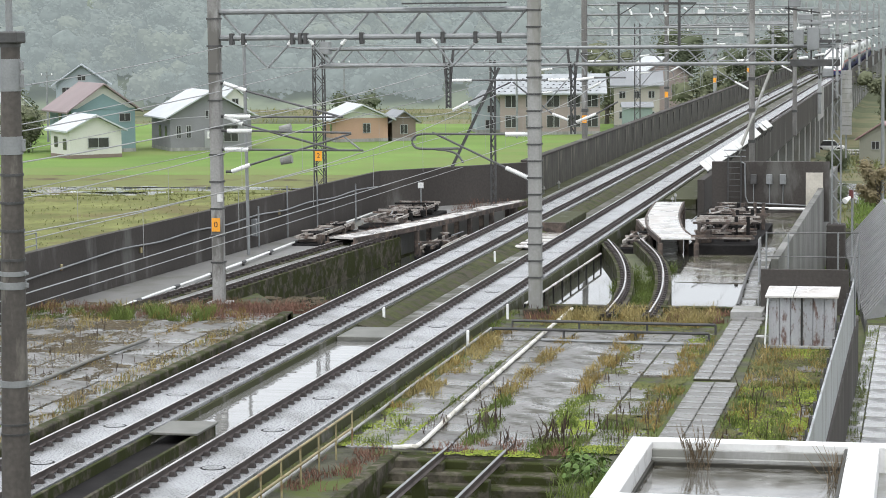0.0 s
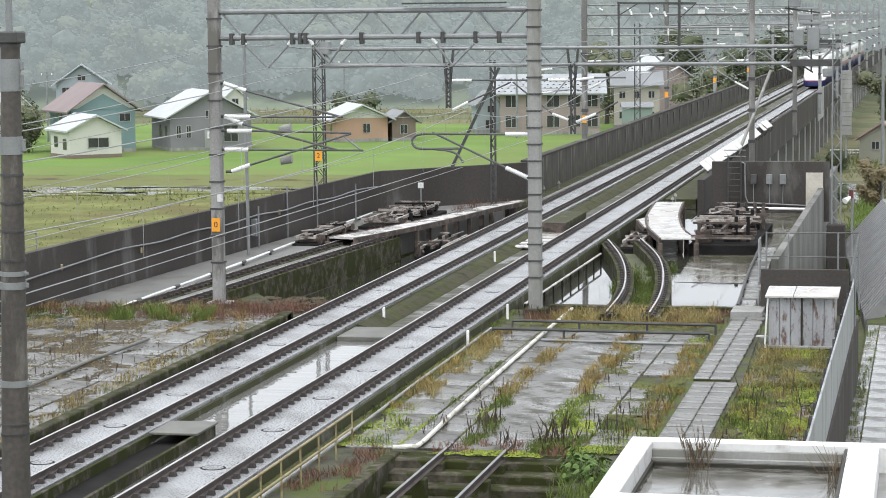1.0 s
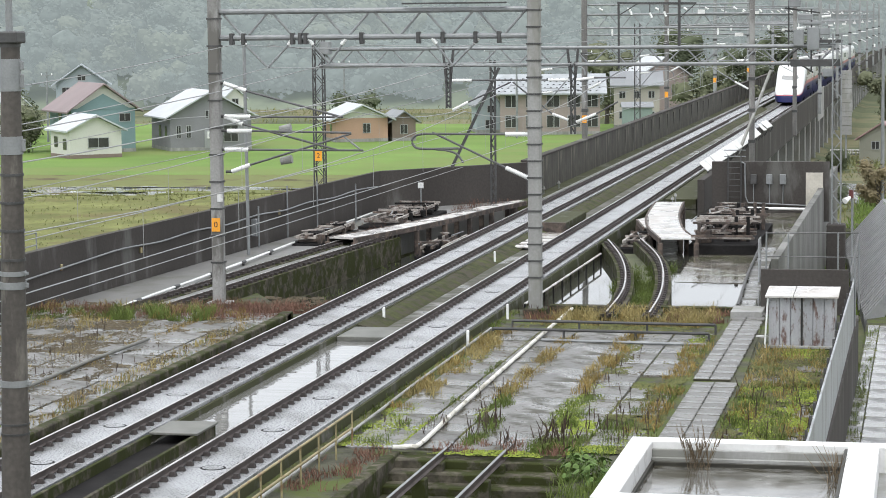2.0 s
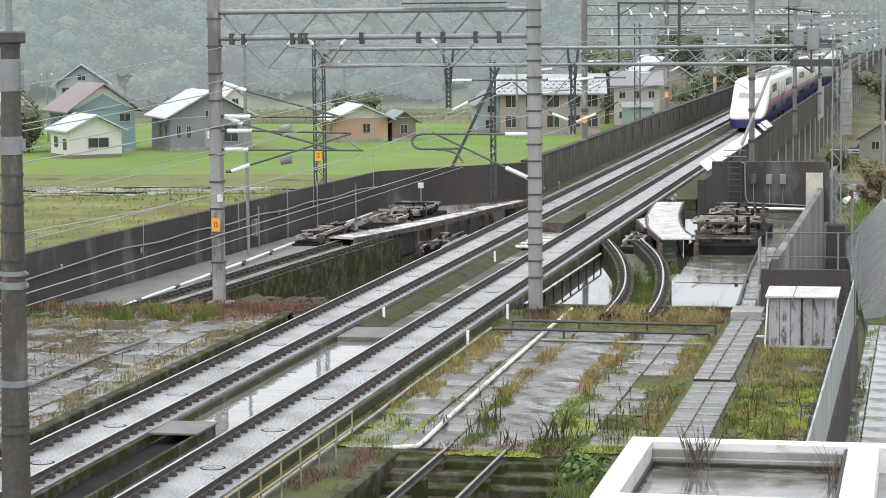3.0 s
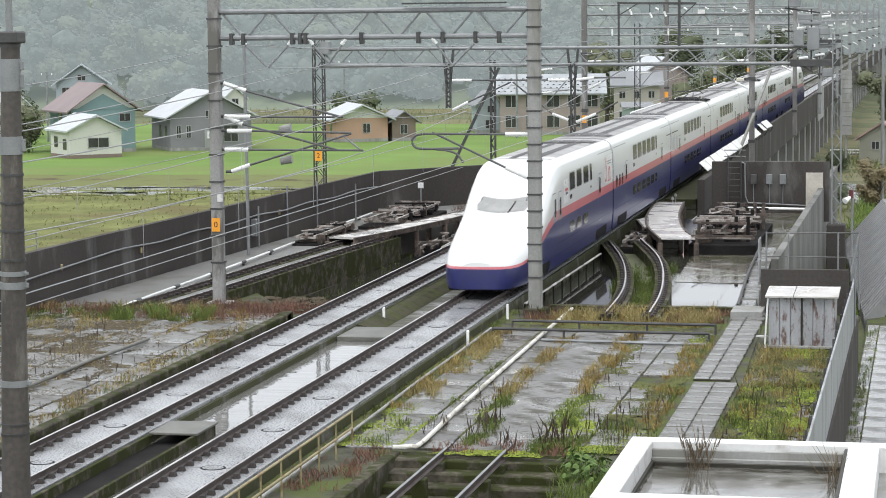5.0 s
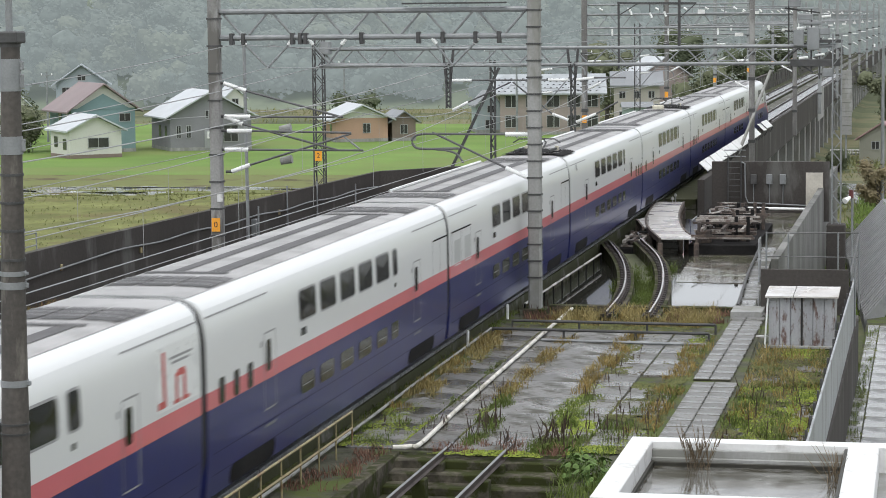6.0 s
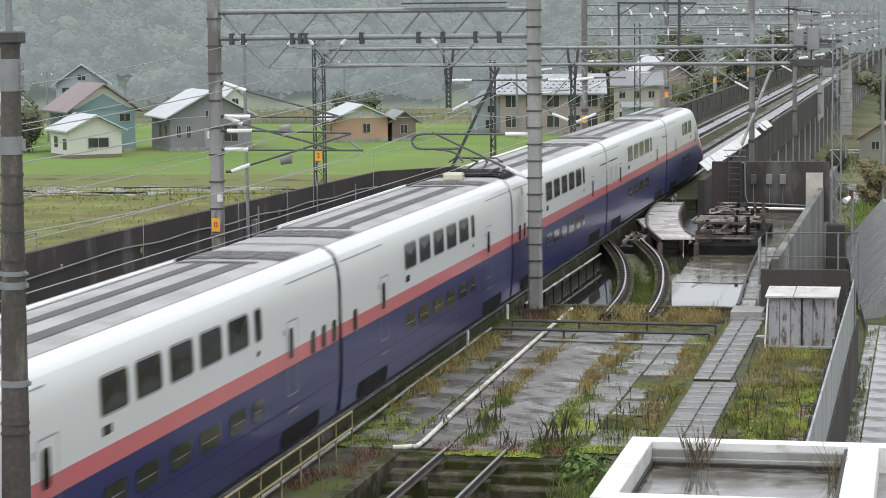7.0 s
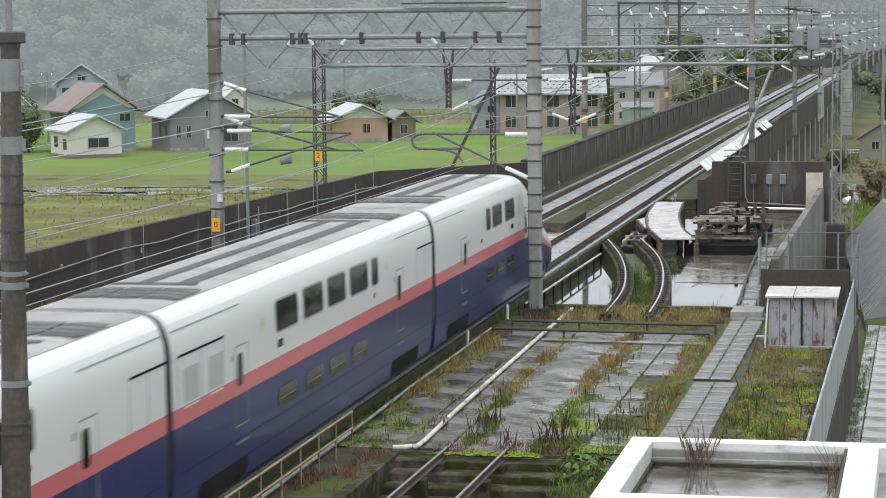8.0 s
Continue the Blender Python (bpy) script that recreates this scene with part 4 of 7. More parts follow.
# ---- decks over the turnouts ----
def deck(name, label, left, right, z, board):
    """A boarded walkway between two edge lines, on posts."""
    ob = thing(name, label, "walkway", kind="")
    l, r = spline([(x, y, z) for x, y in left], board), spline([(x, y, z) for x, y in right], board)
    for i in range(len(l) - 1):
        bm = B()
        a, b, c, d = l[i], r[i], r[i + 1], l[i + 1]
        g = 0.012
        q = [a.lerp(d, g), b.lerp(c, g), c.lerp(b, g), d.lerp(a, g)]
        hi = [bm.verts.new(v) for v in q]
        lo = [bm.verts.new(v - Vector((0, 0, 0.06))) for v in q]
        bm.faces.new(hi)
        bm.faces.new(list(reversed(lo)))
        for k in range(4):
            bm.faces.new((lo[k], lo[(k + 1) % 4], hi[(k + 1) % 4], hi[k]))
        part("board", bm, M_DECK, ob)
    for line, off in ((l, 0.05), (r, -0.05)):
        bm = B()
        sweep(bm, [v + Vector((0, 0, -0.12)) for v in line], [(-0.05, -0.1), (0.05, -0.1), (0.05, 0.14), (-0.05, 0.14)])
        part("edge_beam", bm, M_RUST, ob, "rusty steel edge beam")
    for i in range(0, len(l), 3):
        for v in (l[i], r[i]):
            bm = B()
            box(bm, v.x - 0.12, v.x + 0.12, v.y - 0.12, v.y + 0.12, -1.6 if v.x < 0 else -1.2, z - 0.2, 0.02)
            part("post", bm, M_RUST, ob, "dark stained post")
    return ob


deck("turnout_walkway", "pale wet boarded walkway curving over the turnout", [(6.10, 106.2), (4.85, 112), (4.15, 117), (3.75, 122), (3.4, 127.7)], [(7.75, 106.4), (6.7, 111), (5.85, 117), (5.35, 122), (4.95, 127.8)], -0.08, 4)
deck("side_flap", "pale boarded flap beside the turnout walkway", [(4.6, 112.2), (3.75, 116.5)], [(4.85, 112.2), (4.1, 118.2)], -0.1, 4)
deck("siding_walkway", "pale wet boarded walkway over the siding", [(-9.4, 105.1), (-7.9, 110.5), (-6.6, 117), (-5.6, 123.5), (-4.3, 128)], [(-8.0, 104.6), (-6.7, 110), (-5.6, 116), (-4.75, 122), (-3.75, 127)], -0.05, 5)


M_PALEWET = mat("pale_wet_timber", (0.36, 0.33, 0.30), 0.4, 0.3, 1.5, 12, 0.2, stain=(0.13, 0.10, 0.085), amount=0.5, stain_scale=2.5)


def equipment(name, label, x0, x1, y0, y1, z0, z1, seed, count):
    """A rusty framework of turnout machinery: base, beams, uprights."""
    rng = random.Random(seed)
    ob = thing(name, label, "machinery")
    bm = box(B(), x0, x1, y0, y1, z0, z0 + (z1 - z0) * 0.3, 0.03)
    part("base", bm, M_UNDER, ob, "dark soaked timber base")
    for i in range(count):
        bm = B()
        y = y0 + (y1 - y0) * (i + 0.5) / count
        z = z0 + (z1 - z0) * rng.uniform(0.4, 0.95)
        beam(bm, (x0 + 0.1, y, z), (x1 - 0.1 - rng.uniform(0, 0.5), y + rng.uniform(-0.3, 0.3), z), 0.11, 0.1)
        part("cross_beam", bm, rng.choice((M_RUST, M_RUST, M_PALEWET, M_UNDER, M_RUST, M_PALEWET)), ob)
    for i in range(count):
        bm = B()
        x, y = rng.uniform(x0 + 0.1, x1 - 0.1), rng.uniform(y0, y1)
        box(bm, x - 0.08, x + 0.08, y - 0.08, y + 0.08, z0 + 0.2, z1 - rng.uniform(0, 0.3), 0.01)
        part("upright", bm, rng.choice((M_RUST, M_UNDER, M_RUST)), ob)
    for i in range(count // 2):
        bm = B()
        x, y = rng.uniform(x0 + 0.5, x1 - 0.5), rng.uniform(y0 + 0.4, y1 - 0.4)
        box(bm, x - 0.35, x + 0.35, y - 0.3, y + 0.3, z0 + 0.3, z0 + 0.3 + (z1 - z0) * rng.uniform(0.2, 0.5), 0.03)
        part("motor_case", bm, rng.choice((M_RUST, M_UNDER)), ob)
    for i in range(3):
        bm = B()
        x = x0 + (x1 - x0) * (0.2 + 0.3 * i)
        beam(bm, (x, y0, z0 + (z1 - z0) * 0.7), (x, y1, z0 + (z1 - z0) * 0.72), 0.12, 0.14)
        part("long_beam", bm, M_PALEWET if i != 1 else M_RUST, ob)
    for i in range(count // 2):
        x, y = rng.uniform(x0 + 0.1, x1 - 0.4), rng.uniform(y0, y1 - 1.5)
        z = z0 + (z1 - z0) * rng.uniform(0.5, 0.98)
        part("rod", bar(B(), (x, y, z), (x + rng.uniform(-0.3, 0.4), y + rng.uniform(0.6, 1.6), z + rng.uniform(-0.1, 0.1)), 0.035, 6), rng.choice((M_RUST, M_PALEWET, M_STEEL)), ob)
    for i in range(count // 4):
        x, y = rng.uniform(x0 + 0.2, x1 - 0.9), rng.uniform(y0 + 0.2, y1 - 1.0)
        z = z0 + (z1 - z0) * rng.uniform(0.75, 1.0)
        part("plank", beam(B(), (x, y, z), (x + rng.uniform(0.3, 0.9), y + rng.uniform(-0.2, 1.4), z), 0.14, 0.05), M_PALEWET, ob, "pale soaked plank")
    return ob


equipment("turnout_machine", "rusty turnout machinery on a dark timber base", 7.3, 10.4, 107.2, 119.0, -0.95, 0.75, 4, 26)
equipment("siding_machine", "rusty turnout machinery beside the siding walkway", -11.0, -9.6, 104.5, 112.0, -0.6, 0.25, 9, 14)
equipment("siding_machine", "low rusty point machinery below the dark wall", -9.9, -7.4, 113.0, 123.0, -0.5, 0.35, 17, 16)
equipment("siding_machine", "rusty point rods beside the siding walkway", -5.9, -4.2, 108.0, 114.0, -1.5, -0.5, 23, 7)
equipment("point_machine", "rusty point rods beside the spur", 3.9, 5.2, 108.0, 112.5, -0.95, -0.2, 31, 6)

# ---- dark relay building wall with ladder ----
relay = thing("relay_enclosure", "dark stained concrete enclosure with ladder and boxes", "enclosure")
bm = B()
box(bm, 6.2, 12.75, 131.0, 131.35, -1.4, 1.95, 0.02)
part("front_wall", bm, M_DARKWALL, relay)
bm = B()
box(bm, 5.35, 5.75, 131.4, 141.0, -1.4, 0.9, 0.02)
part("side_wall", bm, M_DARKWALL, relay)
bm = B()
box(bm, 11.45, 12.4, 130.96, 130.995, -0.9, 1.35)
part("pale_panel", bm, mat("pale_board", (0.5, 0.47, 0.41), 0.7, 0.15, 0.8, 10, 0.1), relay, "pale bare concrete panel")
bm = B()
for x in (7.12, 7.85):
    bar(bm, (x, 130.85, -0.9), (x, 130.85, 2.3), 0.035)
ladder = part("ladder", bm, M_DARKSTEEL, relay, "dark steel ladder")
for i in range(9):
    bm = B()
    bar(bm, (7.12, 130.85, -0.7 + 0.33 * i), (7.85, 130.85, -0.7 + 0.33 * i), 0.022)
    part("rung", bm, M_DARKSTEEL, ladder)
for x0, x1, z in ((6.9, 8.1, 2.25), (6.9, 8.1, 2.6)):
    bm = B()
    bar(bm, (x0, 130.9, z), (x1, 130.9, z), 0.03)
    part("guard_rail", bm, M_STEEL, ladder)
for x in (8.55, 9.43, 10.18):
    bm = B()
    box(bm, x - 0.17, x + 0.17, 130.75, 131.0, 0.7, 1.25, 0.02)
    part("meter_box", bm, M_STEEL if x > 9 else M_DARKSTEEL, relay, "grey meter box")
    bm = B()
    bar(bm, (x, 130.95, 0.7), (x, 130.95, -0.5), 0.03)
    part("conduit", bm, M_STEEL, relay)
bm = B()
sweep(bm, [(7.85, 130.9, 1.95), (8.05, 130.9, 1.85), (8.1, 130.9, 0.0), (8.25, 130.9, -0.35), (11.45, 130.9, -0.5)], circle(0.045))
part("conduit", bm, M_STEEL, relay, "bent grey conduit")
bm = B()
bar(bm, (8.6, 126, -0.25), (12.0, 126, -0.3), 0.07)
tagged(link("white_pipe", bm, M_INSUL), "white pipe lying across the pool", "pipe")

# sloping white covers along the viaduct parapet
covers = [(136.6, 139.4), (139.6, 142.8), (143.3, 147.0), (147.3, 151.0), (151.3, 155.0), (155.3, 159.0), (159.3, 163.2), (163.4, 167.2), (167.5, 171.4), (171.7, 176.0), (176.3, 180.5), (183.5, 187.0), (187.3, 194.0)]
for y0, y1 in covers:
    lift = 0.015 * math.sin(y0 * 2.3) + (0.12 if y0 > 183 else 0.0)
    c = thing("parapet_cover", "white sloping metal cover on the parapet", "cover", group="parapet covers")
    bm = B()
    v = [bm.verts.new(p) for p in ((4.95, y0, 1.50 + lift), (4.95, y1, 1.50), (5.45, y1, 1.02), (5.45, y0, 1.02 + lift), (4.95, y0, 1.55 + lift), (4.95, y1, 1.55), (5.45, y1, 1.07), (5.45, y0, 1.07 + lift))]
    for f in ((0, 1, 2, 3), (7, 6, 5, 4), (0, 4, 5, 1), (1, 5, 6, 2), (2, 6, 7, 3), (3, 7, 4, 0)):
        bm.faces.new([v[i] for i in f])
    part("panel", bm, M_WHITE, c)
    for y in (y0 + 0.15, y1 - 0.15):
        part("bracket", beam(B(), (5.0, y, 1.1), (5.0, y, 1.34), 0.08, 0.08, (0, 1, 0)), M_DARKSTEEL, c)
        part("strut", beam(B(), (5.24, y, 0.55), (5.5, y, 0.98), 0.08, 0.08), M_DARKSTEEL, c)

# east retaining wall, fence, lower path and concrete slope
bm = prism(B(), [(12.1, 92.0), (12.4, 92.0), (12.47, 150), (12.17, 150)], GZ, 0.5)
structure("wall_yard_east", bm, mat("pale_streaked_concrete", (0.18, 0.177, 0.166), 0.75, 0.3, 0.25, 9, 0.3, stain=(0.085, 0.085, 0.075), amount=0.6, stain_scale=0.22, streak=True), "streaked grey concrete yard wall", "wall")
bm = prism(B(), [(12.35, 83.0), (15.45, 83.0), (15.45, 83.25), (12.35, 83.25)], -0.6, 1.06)
structure("wall_black", bm, M_DARKWALL, "low black-stained concrete wall behind the shed", "wall")
bm = prism(B(), [(15.5, 20), (15.68, 20), (15.62, 89), (15.45, 89)], GZ, -1.3)
structure("retaining_wall", bm, M_DARKWALL, "dark retaining wall beside the lower path", "wall")
fence = thing("sheet_fence", "grey sheet-metal fence along the yard edge", "fence")
for i in range(18):
    y = 52.0 + 1.95 * i
    bm = box(B(), 15.50, 15.56, y + 0.01, y + 1.94, -1.35, 0.38, 0.01)
    part("sheet", bm, M_SHEET, fence)
    bm = box(B(), 15.42, 15.49, y - 0.04, y + 0.04, -1.3, 0.45)
    part("post", bm, M_DARKSTEEL, fence)
M_ARMDARK = mat("weathered_fence_tube", (0.12, 0.12, 0.12), 0.6, 0.2, 2, 20, 0.1)
mesh_fence = thing("pipe_fence", "thin steel pipe fence on the yard edge", "fence")
for a, b in (((12.05, 90.2, 1.7), (15.6, 90.0, 1.75)), ((12.05, 90.2, 0.8), (15.6, 90.0, 0.8)), ((15.6, 80, 1.3), (15.6, 90, 1.75))):
    bm = bar(B(), a, b, 0.022)
    part("rail", bm, M_ARMDARK, mesh_fence)
for x, y in ((12.05, 90.2), (12.9, 90.1), (14.8, 90.0), (15.6, 90.0), (15.6, 85.0)):
    bm = bar(B(), (x, y, -1.2), (x, y, 1.75), 0.035)
    part("post", bm, M_STEEL, mesh_fence)
gate = thing("gate_leaf", "narrow grey steel gate frame standing open", "gate")
bm = B()
for y in (92.0, 92.9):
    box(bm, 11.6, 11.66, y - 0.03, y + 0.03, -0.45, 1.3, 0.01)
for z in (-0.3, 0.4, 1.24):
    box(bm, 11.61, 11.65, 92.0, 92.9, z, z + 0.05)
part("gate_frame", bm, M_SHEET, gate)
speaker = thing("siren_post", "thin post with small red and white siren", "post")
part("pole", bar(B(), (15.1, 97, -4.5), (15.1, 97, 2.7), 0.05), M_STEEL, speaker)
part("horn", bar(B(), (15.05, 97, 2.62), (14.8, 96.7, 2.45), 0.05, 12, 0.13), M_INSUL, speaker, "white horn")
part("lamp", bar(B(), (15.05, 97, 2.55), (15.05, 97, 2.9), 0.1, 12), mat("red_lamp", (0.11, 0.03, 0.03), 0.4), speaker, "dull red lamp")
bm = prism(B(), [(15.66, 40), (22, 40), (22, 108), (15.5, 108)], GZ, -3.72)
M_LOWPAVE = mat("pale_wet_paving", (0.205, 0.205, 0.20), 0.5, 0.22, 0.7, 14, 0.2, wet=0.6, stain=(0.13, 0.13, 0.10), amount=0.45, stain_scale=0.7, island=-0.15)
low = structure("pavement_low", bm, M_PAVEDARK, "soil under the lower wet path", "pavement")
slab_pieces(low, "paving_slab", [15.6, 16.1, 17.3, 19.0], steps(60, 104, 22), -3.65, 0.1, M_LOWPAVE, gap=0.02)
M_SLOPE = mat("grey_block_slope", (0.24, 0.243, 0.247), 0.6, 0.25, 0.7, 8, 0.5, stain=(0.24, 0.24, 0.24), amount=0.5, stain_scale=1.2)
bm = B()
courses = 40
for i in range(courses):
    # each course of blocks stands a little proud of the next
    foot = [Vector((15.4 - 2.3 * q / courses, 106.6 + 36.4 * q / courses, -3.72)) for q in (i, i + 1)]
    rise, lip = Vector((2.3, 2.6, 2.5)), Vector((-0.025, -0.025, 0.015))
    top = [f + rise for f in foot]
    back = [f + Vector((9.0, 2.6, 2.5)) for f in foot]
    v = [bm.verts.new(q) for q in (foot[0] + lip, foot[1], top[1], top[0] + lip, back[0], back[1], foot[0] - Vector((0, 0, 1.5)), foot[1] - Vector((0, 0, 1.5)))]
    for f in ((0, 1, 2, 3), (3, 2, 5, 4), (0, 6, 7, 1), (0, 3, 6), (1, 7, 2)):
        bm.faces.new([v[k] for k in f])
structure("concrete_slope", bm, M_SLOPE, "grey concrete block slope beside the path", "slope")

# ---- rusted shed ----
shed = thing("storage_shed", "small rust-streaked grey metal shed with pale roof", "shed")
M_SHED = mat("rust_streaked_sheet", (0.33, 0.335, 0.35), 0.6, 0.12, 1.2, 14, 0.1, stain=(0.115, 0.07, 0.058), amount=0.36, stain_scale=5.0, streak=True)
for i in range(6):
    x = 13.22 + 0.352 * i
    bm = box(B(), x, x + 0.335, 74.2, 74.24, -0.45, 1.12, 0.008)
    part("wall_sheet", bm, M_SHED, shed)
bm = B()
box(bm, 13.25, 15.32, 74.26, 75.7, -0.5, 1.1)
part("body", bm, M_SHED, shed)
bm = box(B(), 14.24, 14.30, 74.16, 74.2, -0.45, 1.12)
part("door_gap", bm, M_BLACK, shed, "dark gap between the doors")
for x0, x1 in ((13.12, 14.0), (14.02, 15.42)):
    bm = B()
    v = [bm.verts.new(p) for p in ((x0, 74.0, 1.13), (x1, 74.0, 1.13), (x1, 75.9, 1.24), (x0, 75.9, 1.24), (x0, 74.0, 1.18), (x1, 74.0, 1.18), (x1, 75.9, 1.29), (x0, 75.9, 1.29))]
    for f in ((0, 1, 2, 3), (7, 6, 5, 4), (0, 4, 5, 1), (1, 5, 6, 2), (2, 6, 7, 3), (3, 7, 4, 0)):
        bm.faces.new([v[i] for i in f])
    part("roof_sheet", bm, M_DECK, shed, "pale worn roof sheet")
part("sill", box(B(), 13.2, 15.3, 74.05, 74.2, -0.5, -0.42, 0.01), M_CONC, shed, "concrete sill")
part("drain_pipe", bar(B(), (13.1, 74.1, -0.5), (13.2, 74.1, 1.1), 0.03), M_INSUL, shed, "white drain pipe")
t = thing("white_board", "white board on the weedy ground", "board")
part("board", beam(B(), (12.75, 75.5, -0.32), (13.1, 75.3, -0.30), 0.12, 0.05), M_WHITE, t)

# ---- railings and pipes ----
def railing(name, label, pts, heights, base, post_gap, r, material, post_material=None):
    ob = thing(name, label, "railing")
    a, b = Vector(pts[0]), Vector(pts[1])
    for h in heights:
        part("rail", bar(B(), a + Vector((0, 0, h)), b + Vector((0, 0, h)), r), material, ob)
    n = max(1, round((b - a).length / post_gap))
    for i in range(n + 1):
        p = a.lerp(b, i / n)
        part("post", bar(B(), (p.x, p.y, base), (p.x, p.y, p.z + heights[0]), r * 0.8), post_material or material, ob)
    return ob


railing("hand_railing", "faded yellow steel handrail beside the track", ((4.2, 36.0, -0.5), (4.2, 55.4, -0.5)), (0.86, 0.45), -0.56, 1.62, 0.03, M_BUFF)
railing("low_railing", "low dark steel railing across the yard", ((4.3, 77.6, -0.5), (11.25, 77.3, -0.5)), (0.28,), -0.56, 2.3, 0.05, M_DARKSTEEL)
railing("low_railing", "low dark steel railing across the yard", ((3.95, 75.8, -0.5), (11.2, 75.4, -0.5)), (0.24,), -0.56, 2.4, 0.05, M_DARKSTEEL)
railing("low_railing", "low pale pipe across the paving", ((5.8, 74.6, -0.5), (11.1, 74.2, -0.5)), (0.05,), -0.56, 2.6, 0.05, M_STEEL)
railing("pool_railing", "pipe on dark posts beside the pool", ((3.62, 84.0, -0.5), (3.85, 102.6, -0.5)), (0.06,), -1.3, 2.1, 0.045, M_DECK, M_UNDER)


M_LID = mat("grey_green_lid", (0.13, 0.13, 0.115), 0.55, 0.25, 1.0, 12, 0.2)


def pipe(name, label, pts, r, material, n=5):
    return tagged(link(name, sweep(B(), spline(pts, n), circle(r, 10)), material, True), label, "pipe")


pipe("yard_pipe", "white plastic pipe across the yard paving", [(5.35, 54.9, -0.42), (5.75, 55.1, -0.42), (5.92, 55.6, -0.42), (5.82, 60, -0.42), (5.74, 66, -0.42), (5.66, 73, -0.42), (5.66, 77.3, -0.38), (5.62, 82.4, -0.38)], 0.06, mat("weathered_white_pipe", (0.62, 0.60, 0.55), 0.5, 0.2, 1.5, 10, 0.1, stain=(0.3, 0.28, 0.22), amount=0.35, stain_scale=1.2))
pipe("track_pipe", "pale pipe along the track foot", [(3.85, 44, -0.42), (3.8, 58, -0.42), (3.71, 64.7, -0.42), (3.7, 71.6, -0.42), (3.66, 77, -0.42)], 0.042, M_CONC)
pipe("yard_pipe_west", "dark pipe across the western paving", [(-6.7, 50, -0.2), (-6.75, 61, -0.2), (-6.8, 66.2, -0.2), (-6.6, 71.3, -0.2)], 0.055, M_LID)
pipe("conduit_west", "white conduit along the siding walkway", [(-10.7, 80.5, -0.28), (-10.75, 94.6, -0.28), (-10.95, 105.3, -0.28), (-11.1, 113, -0.28), (-11.2, 122, -0.28)], 0.055, M_INSUL)
for k in range(9):
    y = 82.0 + 4.6 * k
    x = -10.7 - 0.25 * max(0.0, (y - 94) / 11)
    t = thing("conduit_clamp", "dark clamp on the white conduit", "clamp", group="conduit clamps")
    part("collar", bar(B(), (x, y - 0.25, -0.28), (x, y + 0.25, -0.28), 0.075, 10), M_DARKSTEEL, t)
    part("bracket", box(B(), x - 0.05, x + 0.05, y - 0.06, y + 0.06, -0.5, -0.3), M_DARKSTEEL, t)
pipe("wall_cable", "grey cable clipped along the dark wall", [(-13.98 + 0.0, 70, 0.62)] + [(-13.62 + 0.052 * (y - 83), y, 0.95 + (0.10 if i % 2 else 0.0)) for i, y in enumerate(range(84, 125, 4))], 0.035, M_STEEL, 3)
for x, y, z in ((-13.3, 89.85, 0.8), (-13.72, 82.0, 0.92), (-12.45, 107.5, 0.9)):
    t = thing("wall_marker", "small yellow plate on the dark wall", "plate", group="wall markers")
    part("plate", box(B(), x - 0.02, x + 0.06, y - 0.09, y + 0.09, z - 0.12, z + 0.12, 0.01), M_BUFF, t)
pipe("track_conduit", "pale conduit beside the northern walkway", [(-3.45, 131, -0.22), (-3.45, 300, -0.22)], 0.06, M_CONC)

# small fittings in the channel
t = thing("channel_trench", "dark concrete trench with a flat lid between tracks", "trench")
part("trench_wall", box(B(), -0.86, -0.76, 20, 54.5, -0.8, -0.2, 0.01), M_MOSSWALL, t)
part("trench_wall", box(B(), 0.30, 0.40, 20, 56.2, -0.8, -0.2, 0.01), M_MOSSWALL, t)
part("trench_wall", box(B(), -0.78, 0.40, 56.1, 56.2, -0.8, -0.22, 0.01), M_MOSSWALL, t)
part("lid", box(B(), -0.8, 0.46, 54.5, 56.25, -0.2, -0.14, 0.01), M_LID, t, "grey-green flat lid")
part("trench_bottom", box(B(), -0.76, 0.30, 20, 56.1, -0.55, -0.455), M_UNDER, t, "dark trench bottom")
t = thing("channel_bridge", "grey concrete plank across the channel", "plank")
part("plank", box(B(), -0.88, 0.88, 73.6, 76.1, -0.5, -0.32, 0.02), M_LID, t)
t = thing("channel_box", "brown concrete box between the tracks", "box")
part("box_body", box(B(), -0.62, 0.66, 113.0, 113.2, -0.55, 0.02, 0.02), M_RUST, t)
part("box_top", box(B(), -0.62, 0.66, 113.2, 120, -0.5, 0.0, 0.02), M_BED, t)
for i, y in enumerate((104.9, 106.3, 107.8, 109.4, 111.0)):
    t = thing("channel_cover", "white wet cover plate in the channel", "cover", group="channel covers")
    part("plate", box(B(), -0.82, 0.84 - 0.1 * (i % 2), y, y + 0.9, -0.46, -0.38, 0.01), M_DECK, t)
for x, y in ((-0.55, 79.0), (-0.3, 99.0), (3.55, 73.5), (3.6, 80.5)):
    t = thing("marker_post", "small white marker post beside the track", "post", group="marker posts")
    part("stake", box(B(), x - 0.045, x + 0.045, y - 0.045, y + 0.045, -0.7, -0.02, 0.02), M_INSUL, t)
for x, y in ((-4.3, 136.5), (-4.1, 141.0), (4.1, 131.5), (4.2, 129.0)):
    t = thing("cable_bell", "small pale cable standard on the walkway", "standard", group="cable standards")
    part("stem", bar(B(), (x, y, -0.36), (x, y, 0.12), 0.035, 8), M_STEEL, t)
    part("cap", bar(B(), (x, y, -0.06), (x, y, 0.1), 0.11, 10, 0.05), M_CONC, t, "pale bell cap")
t = thing("signal_sign", "small white square sign on a thin post", "sign")
part("post", bar(B(), (-8.4, 121, -0.5), (-8.4, 121, 1.2), 0.04), M_STEEL, t)
